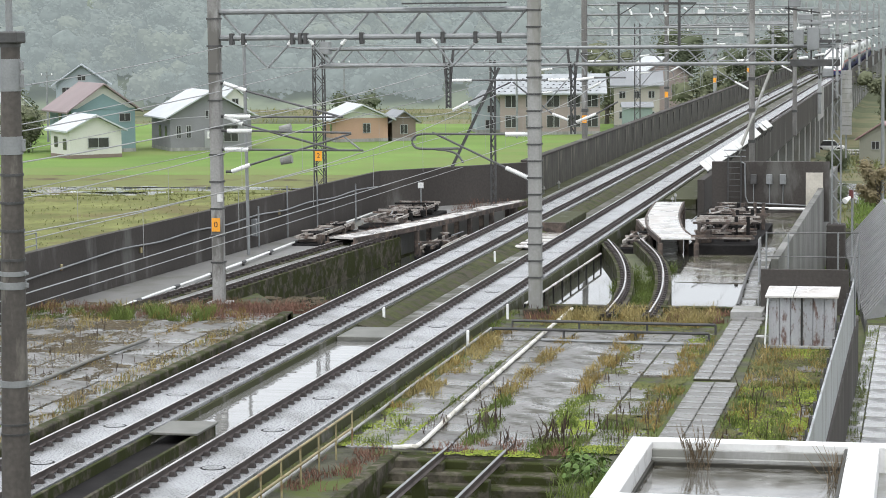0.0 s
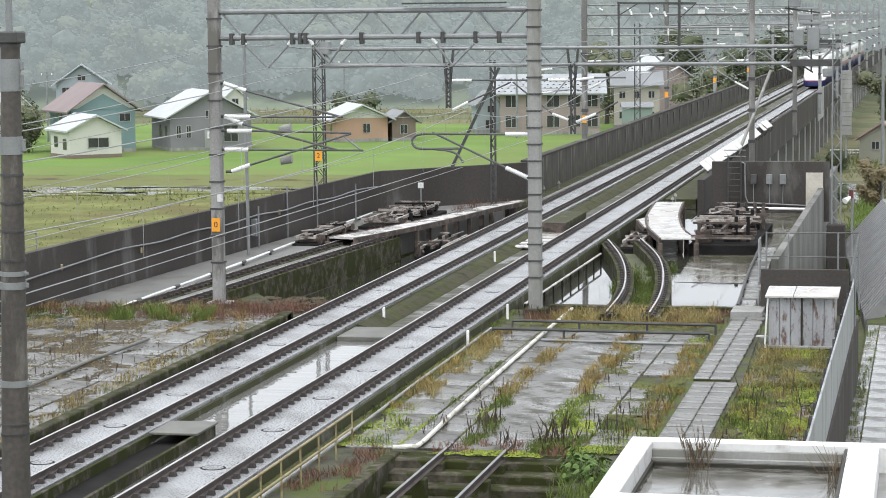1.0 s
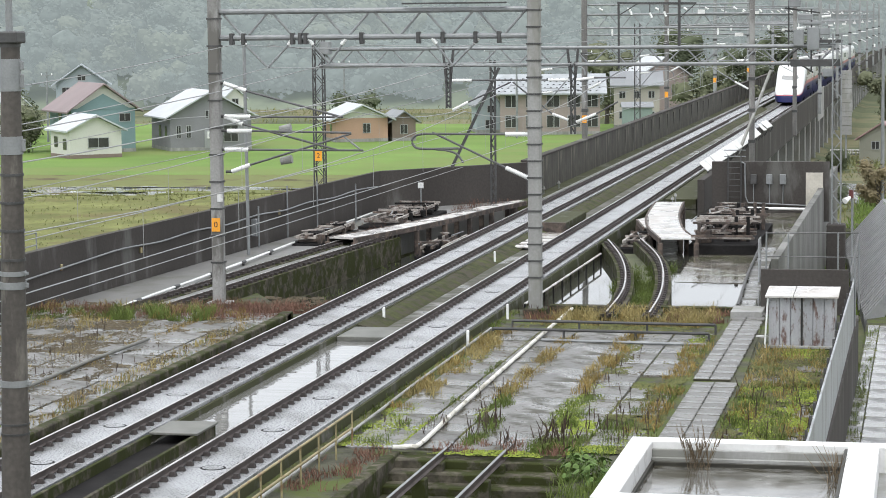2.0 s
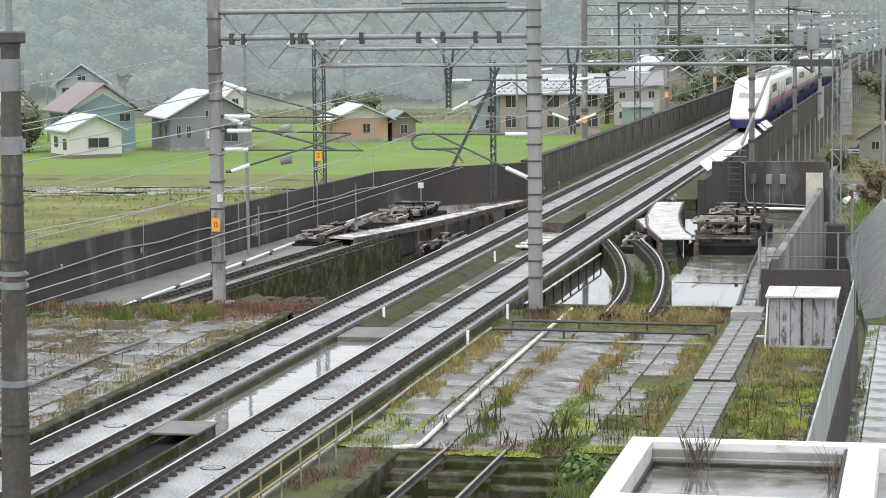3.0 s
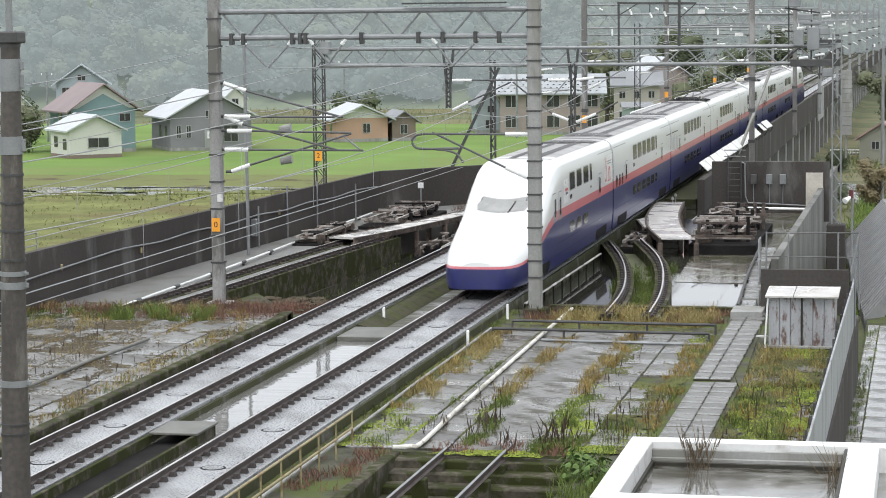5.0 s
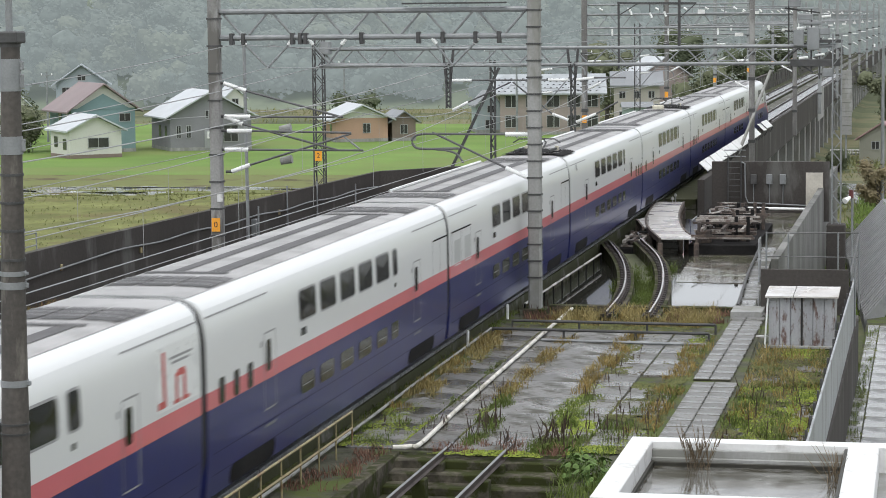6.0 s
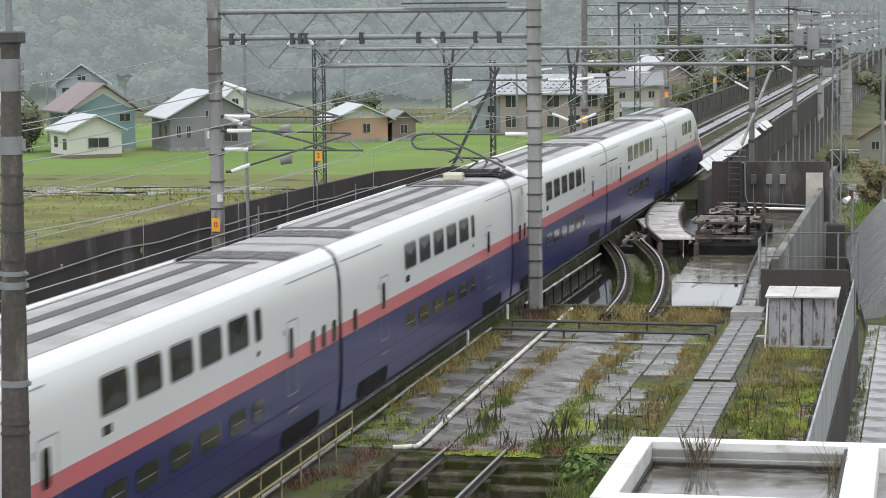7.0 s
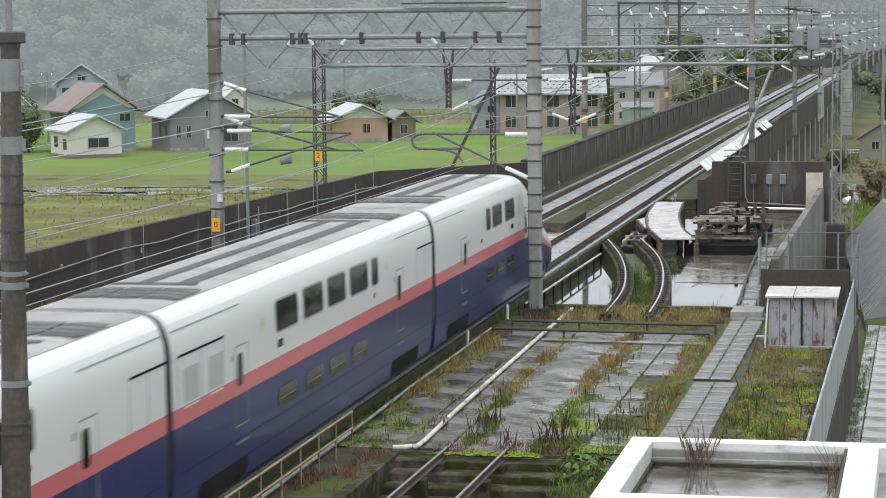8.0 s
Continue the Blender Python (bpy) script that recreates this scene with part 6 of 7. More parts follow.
# ---- wires ----
def wire(name, label, pts, r, sag=0.0, n=8):
    path = []
    for a, b in zip(pts, pts[1:]):
        a, b = Vector(a), Vector(b)
        for k in range(n):
            u = k / n
            path.append(a.lerp(b, u) - Vector((0, 0, sag * 4 * u * (1 - u))))
    path.append(Vector(pts[-1]))
    return tagged(link(name, sweep(B(), path, circle(r * 0.85, 5)), M_WIRE), label, "wire")


SPANS = [26, 82, 115, 165, 218, 268, 318, 368, 418, 468, 520, 575]
for tx in TRACKS:
    side = -0.25 if tx < 0 else -0.3
    wire("contact_wire", "taut contact wire above the track", [(tx + side + (0.18 if i % 2 else -0.18), y, 5.02) for i, y in enumerate(SPANS)], 0.016, 0.0, 2)
    wire("messenger_wire", "sagging messenger wire above the track", [(tx + side, y, 6.75) for y in SPANS], 0.017, 0.75)
    bm = B()
    for a, b in zip(SPANS, SPANS[1:8]):
        for k in range(1, 8):
            u = k / 8
            y = a + (b - a) * u
            bar(bm, (tx + side, y, 5.03), (tx + side, y, 6.75 - 0.75 * 4 * u * (1 - u)), 0.006, 4)
    tagged(link("dropper_wires", bm, M_WIRE), "thin dropper wires between contact and messenger wires", "wire", kind="stuff")
wire("contact_wire", "second contact wire running to anchor", [(1.75, 82, 4.75), (1.55, 60, 4.7), (1.3, 22, 4.7)], 0.011, 0, 2)
wire("feeder_wire", "feeder wire on the portal", [(-6.85, 22, 8.1), (-6.85, 82, 9.2), (-6.0, 165, 9.3), (-6.0, 218, 9.3), (-6, 318, 9.3), (-6, 418, 9.3)], 0.018, 0.6)
wire("feeder_wire", "feeder wire hanging from the portal", [(-5.5, 22, 7.3), (-5.5, 82, 8.36), (-4.0, 165, 8.4), (-4.0, 218, 8.4), (-4, 318, 8.4), (-4, 418, 8.4)], 0.018, 0.6)
wire("feeder_wire", "feeder wire hanging from the portal", [(-3.2, 22, 7.4), (-3.2, 82, 8.5), (0.0, 165, 8.4), (0, 218, 8.4), (0, 318, 8.4), (0, 418, 8.4)], 0.018, 0.5)
wire("feeder_wire", "feeder wire hanging from the portal", [(1.4, 22, 7.6), (1.4, 82, 8.4), (3.5, 165, 8.4), (3.5, 218, 8.4), (3.5, 318, 8.4), (3.5, 418, 8.4)], 0.018, 0.5)
wire("feeder_wire", "thin wire from the portal over the yard", [(-5.5, 82, 9.2), (-2.0, 82.6, 9.15), (3.0, 115, 9.0), (6.0, 165, 10.6)], 0.017, 0.15)
wire("siding_wire", "low wire above the siding", [(-9.4, 22, 5.0), (-9.2, 82, 5.0), (-5.5, 126, 6.6)], 0.017, 0.1)
wire("siding_wire", "messenger wire above the siding", [(-9.4, 22, 6.3), (-9.2, 82, 6.5), (-5.5, 126, 7.2)], 0.017, 0.4)


# ---- houses in the fields ----
def house(name, label, at, w, d, h, rise, wall_m, roof_m, gable_m=None, ridge="y", over=0.5, windows=(), side_windows=(), doors=(), base_m=None, lower=None, group=""):
    """A house whose front faces its own -y. windows: (x, z, width, height) on the front; side_windows: (y, z, width, height) on the -x side."""
    ob = thing(name, label, "house", at, group)
    part("wall", box(B(), -w / 2, w / 2, 0, d, 0.0, h), wall_m, ob)
    part("foundation", box(B(), -w / 2 - 0.03, w / 2 + 0.03, -0.03, d + 0.03, -0.6, 0.45), base_m or M_CONC, ob, "grey concrete foundation")
    if lower:
        part("wall_cladding", box(B(), -w / 2 - 0.02, w / 2 + 0.02, -0.05, 0.0, h * 0.0 + 0.45, h * lower[0]), lower[1], ob)
    bm = B()
    if ridge == "y":
        v = [bm.verts.new(p) for p in ((-w / 2, 0, h), (w / 2, 0, h), (0, 0, h + rise), (-w / 2, d, h), (w / 2, d, h), (0, d, h + rise))]
    else:
        v = [bm.verts.new(p) for p in ((-w / 2, d, h), (-w / 2, 0, h), (-w / 2, d / 2, h + rise), (w / 2, d, h), (w / 2, 0, h), (w / 2, d / 2, h + rise))]
    for f in ((0, 1, 2), (3, 5, 4), (0, 3, 4, 1), (0, 2, 5, 3), (1, 4, 5, 2)):
        bm.faces.new([v[i] for i in f])
    part("gable", bm, gable_m or wall_m, ob)
    half = (w if ridge == "y" else d) / 2
    slope = rise / half
    for s in (-1, 1):
        bm = B()
        if ridge == "y":
            pts = [(0, -over, h + rise), (0, d + over, h + rise), (s * (half + over), d + over, h - over * slope), (s * (half + over), -over, h - over * slope)]
        else:
            pts = [(-w / 2 - over, d / 2, h + rise), (w / 2 + over, d / 2, h + rise), (w / 2 + over, d / 2 + s * (half + over), h - over * slope), (-w / 2 - over, d / 2 + s * (half + over), h - over * slope)]
        lo = [bm.verts.new((x, y, z + 0.06)) for x, y, z in pts]
        hi = [bm.verts.new((x, y, z + 0.24)) for x, y, z in pts]
        bm.faces.new(lo)
        bm.faces.new(hi)
        for i in range(4):
            bm.faces.new((lo[i], lo[(i + 1) % 4], hi[(i + 1) % 4], hi[i]))
        part("roof", bm, roof_m, ob)
    for x, z, ww, hh in windows:
        win = part("window", box(B(), x - ww / 2, x + ww / 2, -0.06, -0.03, z - hh / 2, z + hh / 2), M_HOUSEGLASS, ob, "dark window")
        bm = B()
        for a, b in ((x - ww / 2, x - ww / 2 + 0.07), (x + ww / 2 - 0.07, x + ww / 2), (x - 0.03, x + 0.03)):
            box(bm, a, b, -0.09, -0.06, z - hh / 2, z + hh / 2)
        for a in (z - hh / 2, z + hh / 2 - 0.07):
            box(bm, x - ww / 2, x + ww / 2, -0.09, -0.061, a, a + 0.07)
        part("frame", bm, M_FRAME, win, "grey window frame")
    for y, z, ww, hh in side_windows:
        part("window", box(B(), -w / 2 - 0.06, -w / 2 - 0.03, y - ww / 2, y + ww / 2, z - hh / 2, z + hh / 2), M_HOUSEGLASS, ob, "dark window")
    for x, ww, hh in doors:
        part("door", box(B(), x - ww / 2, x + ww / 2, -0.07, -0.02, 0.3, 0.3 + hh), M_FRAME, ob, "grey door")
    return ob


M_HOUSEGLASS = mat("house_glass", (0.05, 0.05, 0.05), 0.15, 0.2, 0.5, 3, 0.0)
M_FRAME = mat("window_frame_grey", (0.33, 0.34, 0.34), 0.5, 0.1, 1, 5, 0.0)
M_CREAM = mat("cream_render", (0.56, 0.56, 0.51), 0.8, 0.05, 0.5, 6, 0.05)
# teal, and peach below, are greyed in the base colour for rain haze
M_TEAL = mat("teal_siding", (0.17, 0.26, 0.265), 0.7, 0.06, 0.5, 6, 0.05)
M_GREYWALL = mat("grey_siding", (0.21, 0.21, 0.225), 0.7, 0.08, 0.5, 6, 0.05)
M_PEACH = mat("peach_render", (0.42, 0.27, 0.195), 0.8, 0.06, 0.5, 6, 0.05)
M_BROWNWALL = mat("brown_siding", (0.20, 0.155, 0.13), 0.8, 0.1, 0.5, 6, 0.05)
M_TAUPE = mat("taupe_apartment_wall", (0.30, 0.25, 0.23), 0.8, 0.08, 0.3, 4, 0.05)
M_MAROON = mat("dull_maroon_roof", (0.23, 0.18, 0.18), 0.6, 0.08, 0.4, 5, 0.05)
M_WHITEROOF = mat("wet_pale_roof", (0.46, 0.48, 0.50), 0.4, 0.06, 0.4, 5, 0.02)
M_SLATE = mat("slate_blue_roof", (0.31, 0.345, 0.37), 0.4, 0.1, 0.6, 5, 0.05)
M_GREYROOF = mat("grey_roof", (0.22, 0.23, 0.24), 0.6, 0.1, 0.4, 5, 0.05)
M_PINKROOF = mat("faded_pink_roof", (0.31, 0.205, 0.20), 0.7, 0.1, 0.4, 5, 0.05)
M_BLUEWALL = mat("pale_blue_wall", (0.31, 0.36, 0.38), 0.8, 0.06, 0.4, 5, 0.05)

G0 = GZ
teal_house = house("house", "two-storey teal and cream house with maroon roof", pose(-76.1, 257.0, G0, 0, 0, 37), 7.7, 9.0, 5.2, 2.7, M_TEAL, M_MAROON, M_CREAM, "y", 0.8,
      [(2.6, 4.1, 1.4, 1.0)], [(1.5, 4.0, 1.2, 1.6), (4.5, 4.0, 1.2, 1.6), (2.0, 1.5, 1.2, 1.6)])
bm = B()
v = [bm.verts.new(q) for q in ((-3.3, -0.08, 5.1), (3.3, -0.08, 5.1), (0, -0.08, 6.9), (-3.3, 0.02, 5.1), (3.3, 0.02, 5.1), (0, 0.02, 6.9))]
for f in ((0, 1, 2), (3, 5, 4), (0, 3, 4, 1), (0, 2, 5, 3), (1, 4, 5, 2)):
    bm.faces.new([v[k] for k in f])
part("inner_gable", bm, M_TEAL, teal_house, "teal inner gable")
house("house", "small cream house with pale roof in front", pose(-73.2, 246.5, G0, 0, 0, 40), 6.1, 6.5, 3.2, 1.5, M_CREAM, M_WHITEROOF, None, "y", 0.55,
      [(0.3, 1.75, 2.5, 1.15)], [(1.6, 1.6, 1.1, 1.2), (4.6, 1.8, 1.1, 1.2)], base_m=M_BROWNWALL)
house("house", "grey house with pale sloping roof", pose(-64.6, 262.0, G0, 0, 0, 32), 9.8, 9.5, 4.2, 2.7, M_GREYWALL, M_WHITEROOF, None, "y", 0.8,
      [(-3.9, 2.3, 0.6, 1.5), (-2.7, 2.3, 0.6, 1.5), (2.4, 2.0, 1.8, 2.0), (-0.3, 4.3, 0.8, 1.0)], [(2.0, 2.3, 1.0, 1.3), (5.0, 2.3, 1.0, 1.3)], [(-0.3, 1.0, 2.2)], lower=None)
house("house", "peach house with low slate roof and porch", pose(-51.0, 281.0, G0, 0, 0, 26), 6.6, 8.0, 3.0, 1.5, M_PEACH, M_WHITEROOF, M_CREAM, "y", 0.9,
      [(0.6, 1.75, 1.0, 1.25)], [(3.0, 1.6, 1.2, 1.2)])
house("house", "brown lean-to house beside the peach house", pose(-46.2, 283.5, G0, 0, 0, 26), 3.0, 6.0, 2.6, 1.0, M_BROWNWALL, M_GREYROOF, None, "y", 0.6, [(0, 1.5, 1.0, 1.2)])
house("house", "small pale blue house with grey roof", pose(-39.2, 304.0, G0, 0, 0, 20), 3.2, 5.0, 3.8, 1.6, M_BLUEWALL, M_GREYROOF, None, "y", 0.4, [(0.3, 3.2, 1.2, 1.0), (0, 1.2, 1.2, 1.2)])
M_WETSLATE = mat("wet_grey_tiles", (0.33, 0.35, 0.365), 0.45, 0.15, 0.8, 6, 0.05)
apt = house("apartment_house", "long taupe apartment house with snow-guard roof", pose(-30.2, 299.0, G0, 0, 0, 10), 13.0, 9.0, 5.6, 2.0, M_TAUPE, M_WETSLATE, None, "x", 0.9,
            [(x, z, 1.7, 1.6) for z in (1.8, 4.4) for x in (-5.0, -2.3, 0.4, 3.1, 5.4)], [(3, 4.4, 1.4, 1.4), (3, 1.8, 1.4, 1.4)])
M_BEIGE = mat("beige_siding", (0.42, 0.39, 0.35), 0.8, 0.08, 0.4, 5, 0.05)
house("house", "beige two-storey house with grey roof", pose(-21.2, 318.0, G0, 0, 0, 8), 6.2, 8.0, 5.9, 1.6, M_BEIGE, M_GREYROOF, None, "x", 0.6,
      [(x, z, 0.9, 1.0) for z in (1.8, 4.6) for x in (-2.0, 0, 2.0)])
house("house", "far house with white sloping roof", pose(-20.4, 345.0, G0, 0, 0, 24), 7.4, 9.0, 6.6, 2.5, M_TAUPE, M_WHITEROOF, None, "y", 0.7, [(x, 4.6, 1.2, 1.2) for x in (-2.0, 1.6)])
house("house", "low garage with grey-green roof", pose(-17.0, 285.0, G0, 0, 0, 10), 3.6, 4.0, 4.0, 0.5, mat("green_grey_sheet", (0.22, 0.28, 0.26), 0.7, 0.08, 0.4, 5, 0.05), M_GREYROOF, None, "x", 0.2, [(0.5, 1.5, 1.2, 1.2)])
# farmhouse wall and roof materials are picked paler to imitate haze
house("house", "grey farmhouse at the foot of the hill", pose(-122, 372.0, GZ, 0, 0, 20), 8.6, 9.0, 5.0, 3.0, M_BLUEWALL, M_SLATE, None, "y", 0.8, [(-2.6, 3.8, 1.4, 1.2), (0, 6.0, 1.4, 1.0), (2.6, 3.8, 1.4, 1.2)])
house("house", "pale house at the edge of the valley", pose(-92.5, 270.0, G0, 0, 0, 30), 4.0, 6.0, 5.0, 2.0, M_CREAM, M_WHITEROOF, None, "y", 0.6)
house("house", "pale house behind the grey house", pose(-69.2, 287.0, G0, 0, 0, 30), 2.6, 5.0, 5.4, 1.2, M_CREAM, M_WHITEROOF, None, "y", 0.4, [(0, 4.9, 0.9, 0.8)])
house("house", "far white-roofed house in the trees", pose(-150, 455.0, hill_height(-150, 455) - 0.3, 0, 0, 15), 11.0, 7.0, 3.0, 1.2, M_GREYWALL, M_WHITEROOF, None, "x", 0.6)
house("house", "olive house with faded pink roof", pose(12.6, 285.0, east_z(285), 0, 0, -8), 5.5, 7.0, 3.0, 1.8, mat("olive_wall", (0.28, 0.28, 0.23), 0.8, 0.08, 0.4, 5, 0.05), M_PINKROOF, None, "y", 0.5, [(-0.8, 2.2, 1.0, 1.0)])
t = thing("air_unit", "white air conditioner on the grey house", "air conditioner", pose(-64.3, 261.2, G0 + 1.9, 0, 0, 30))
part("case", box(B(), -0.55, 0.55, -0.35, 0.0, -0.4, 0.4, 0.03), M_WHITE, t)
part("fan_grille", bar(B(), (-0.15, -0.37, 0), (-0.15, -0.35, 0), 0.28, 16), M_FRAME, t)
guard_mesh = bpy.data.meshes.new("snow_guard")
bm = box(B(), -0.12, 0.12, -0.05, 0.05, 0.0, 0.1)
bm.to_mesh(guard_mesh)
bm.free()
guard_mesh.materials.append(M_DARKSTEEL)
for row in range(5):
    for k in range(17):
        y = -0.3 + 0.85 * row
        piece("snow_guard", guard_mesh, apt, pose(-6.6 + 0.79 * k + (0.4 if row % 2 else 0), y, 7.6 - (4.5 - y) * 0.4444 + 0.24))
# tall grey noise panel beside the viaduct, road and guard rail on the east side
t = thing("noise_panel", "tall pale grey louvred panel beside the viaduct", "panel")
for i in range(14):
    part("louvre", box(B(), 8.95, 10.1, 250, 250.2, -2.5 + 0.49 * i, -2.04 + 0.49 * i, 0.02), M_CONC, t)
part("panel_post", box(B(), 9.4, 9.6, 250.25, 250.45, GZ, 4.0), M_STEEL, t)
t = thing("noise_panel", "pale grey panel on the viaduct parapet", "panel")
part("sheet", box(B(), 5.3, 5.42, 275, 290, -2.2, 1.5, 0.02), M_CONC, t)
bm = prism(B(), [(-30, 307.2), (70, 307.2), (70, 316.8), (-30, 316.8)], -8.6, -7.95)
structure("road", bm, mat("wet_asphalt", (0.06, 0.06, 0.062), 0.35, 0.2, 0.5, 8, 0.1, wet=0.7), "wet asphalt road below the viaduct", "road")
bm = prism(B(), [(12.5, 90.5), (40, 92), (40, 150), (12.45, 150)], GZ - 0.3, -4.4)
structure("verge", bm, M_GROUND, "grassy verge below the viaduct", "verge")
bm = B()
v = [bm.verts.new(p) for p in ((9.5, 205, east_z(205) + 0.05), (14.2, 203, east_z(203) + 0.05), (13.2, 236, east_z(236) + 0.05), (8.5, 238, east_z(238) + 0.05))]
bm.faces.new(v)
bmesh.ops.extrude_face_region(bm, geom=list(bm.faces))
for q in v:
    q.co.z -= 0.4
structure("wet_lot", bm, mat("wet_gravel", (0.21, 0.21, 0.205), 0.3, 0.25, 0.4, 5, 0.3, wet=0.6, stain=(0.08, 0.09, 0.05), amount=0.4), "wet gravel lot below the viaduct", "lot")
rail_ob = thing("guard_rail", "white roadside guard rail", "guard rail")
for i in range(10):
    part("post", box(B(), 6.0 + 2.0 * i, 6.12 + 2.0 * i, 306.6, 306.7, -8.3, -7.2), M_WHITE, rail_ob)
for z in (-7.3, -7.65):
    part("beam", box(B(), 5.5, 25, 306.5, 306.6, z - 0.09, z + 0.09, 0.02), M_WHITE, rail_ob)


# ---- far utility poles ----
for x, y, h in ((-92, 280, 9), (-58, 300, 10), (-44, 330, 11), (-33, 290, 9.5), (-27, 310, 11), (17.0, 150, 7.5), (18.2, 240, 14), (14.5, 190, 13), (16.0, 300, 15)):
    t = thing("utility_pole", "grey concrete utility pole with crossarm", "pole", group="utility poles")
    part("shaft", bar(B(), (x, y, GZ), (x, y, GZ + h), 0.16, 10, 0.11), M_STEEL, t)
    part("crossarm", beam(B(), (x - 0.8, y, GZ + h - 0.5), (x + 0.8, y, GZ + h - 0.5), 0.1, 0.1), M_STEEL, t)
    for s in (-0.7, 0, 0.7):
        part("insulator", bar(B(), (x + s, y, GZ + h - 0.45), (x + s, y, GZ + h - 0.2), 0.07), M_INSUL, t)


# ---- trees ----
def lobe_shape():
    bm = B()
    bmesh.ops.create_icosphere(bm, subdivisions=2, radius=1.0)
    bm.verts.ensure_lookup_table()
    pts = np.array([v.co[:] for v in bm.verts])
    tri = np.array([[v.index for v in f.verts] for f in bm.faces])
    bm.free()
    return pts, tri


LOBE_PTS, LOBE_TRI = lobe_shape()


def crown_mesh(name, rng, trees, material, leaves, rough=0.35, size=1.0, lobes_n=6, core=0.66):
    """Uneven leaf clumps and loose leaves for trees given as (x, y, z, radius, height)."""
    gen = np.random.RandomState(rng.randrange(10 ** 6))
    all_v, all_f, base = [], [], 0
    for x, y, z, r, h in trees:
        centre = []
        for _ in range(lobes_n):
            c = np.array((x + rng.gauss(0, 0.42) * r, y + rng.gauss(0, 0.42) * r, z + h * rng.uniform(0.25, 0.9)))
            lr = r * rng.uniform(0.32, 0.58)
            centre.append((c, lr))
            jag = 1 + gen.normal(0, 0.22, (len(LOBE_PTS), 1))
            all_v.append(c + LOBE_PTS * jag * lr * core * np.array((1.0, 1.0, 0.9)))
            all_f.append(np.hstack([LOBE_TRI, LOBE_TRI[:, :1]]) + base)
            base += len(LOBE_PTS)
        pick = gen.randint(0, lobes_n, leaves)
        d = gen.normal(0, 1, (leaves, 3))
        d /= np.linalg.norm(d, axis=1)[:, None]
        lc = np.array([centre[i][0] for i in pick])
        lrad = np.array([centre[i][1] for i in pick])[:, None]
        c = lc + d * lrad * gen.uniform(0.6, 1.25, (leaves, 1))
        nrm = d * 0.9 + np.array((0.0, -0.1, 0.5)) + gen.normal(0, rough, (leaves, 3))
        u = np.cross(nrm, (0.3, 0.2, 0.9))
        u /= np.linalg.norm(u, axis=1)[:, None]
        w = np.cross(nrm, u)
        w /= np.linalg.norm(w, axis=1)[:, None]
        s = size * np.minimum(r * gen.uniform(0.05, 0.13, (leaves, 1)), gen.uniform(0.18, 0.42, (leaves, 1)))
        all_v.append(np.stack([c + u * s, c + w * s * 0.7, c - u * s, c - w * s * 0.7], 1).reshape(-1, 3))
        all_f.append(np.arange(leaves * 4).reshape(-1, 4) + base)
        base += leaves * 4
    verts = np.vstack(all_v)
    faces = [tuple(q[:3]) if q[0] == q[3] else tuple(q) for q in np.vstack(all_f).tolist()]
    me = bpy.data.meshes.new(name)
    me.from_pydata(verts.tolist(), [], faces)
    me.polygons.foreach_set("use_smooth", [True] * len(me.polygons))
    me.materials.append(material)
    return me


rng = random.Random(77)
# dark base colours plus emission imitate haze over the woods
M_FOREST = [leafy("haze_glow_leaves_a", (0.050, 0.060, 0.050), 0.2, 0.05, 0.1), leafy("haze_glow_leaves_b", (0.062, 0.070, 0.050), 0.2, 0.05, 0.1), leafy("haze_glow_leaves_c", (0.042, 0.053, 0.046), 0.2, 0.05, 0.1)]
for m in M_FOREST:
    haze_glow(m, 0.25)
for k in range(3):
    trees = []
    while len(trees) < 330:
        x = rng.uniform(-230, 20)
        foot = hill_foot(x)
        y = foot + (rng.uniform(4, 85) if len(trees) < 285 else rng.uniform(85, 220))
        if abs(x + 122) < 13 and y < 388 or abs(x + 149) < 9 and 405 < y < 466:
            continue
        if k == 1 and noise.noise((x / 40, y / 40, 3)) < -0.1:
            continue
        trees.append((x, y, hill_height(x, y) - 1, rng.uniform(3.0, 6.4), rng.uniform(6, 14)))
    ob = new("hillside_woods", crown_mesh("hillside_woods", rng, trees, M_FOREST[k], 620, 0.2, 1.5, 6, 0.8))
    tagged(ob, ("dark wet woods", "pale green woods", "deep green woods")[k] + " on the hillside, haze put in as glow", "woods", kind="stuff")


def tree(label, x, y, z, r, h, material, seed, leaves=420):
    g_ = random.Random(seed)
    ob = thing("tree", label, "tree", pose(x, y, z))
    bm = bar(B(), (0, 0, -0.3), (0.1, 0, h * 0.6), 0.16 + 0.02 * h, 8, 0.06)
    for i in range(5):
        a = g_.uniform(0, 6.28)
        bar(bm, (0.05, 0, h * (0.25 + 0.07 * i)), (r * 0.6 * math.cos(a), r * 0.6 * math.sin(a), h * (0.5 + 0.07 * i)), 0.06, 6, 0.02)
    part("trunk", bm, M_BARK, ob, "dark wet trunk")
    cr = new("crown", crown_mesh("crown", g_, [(0, 0, 0, r, h)], material, leaves, 0.35, 0.7, 12))
    cr.parent = ob
    cr["label"] = "dense leafy crown"
    return ob


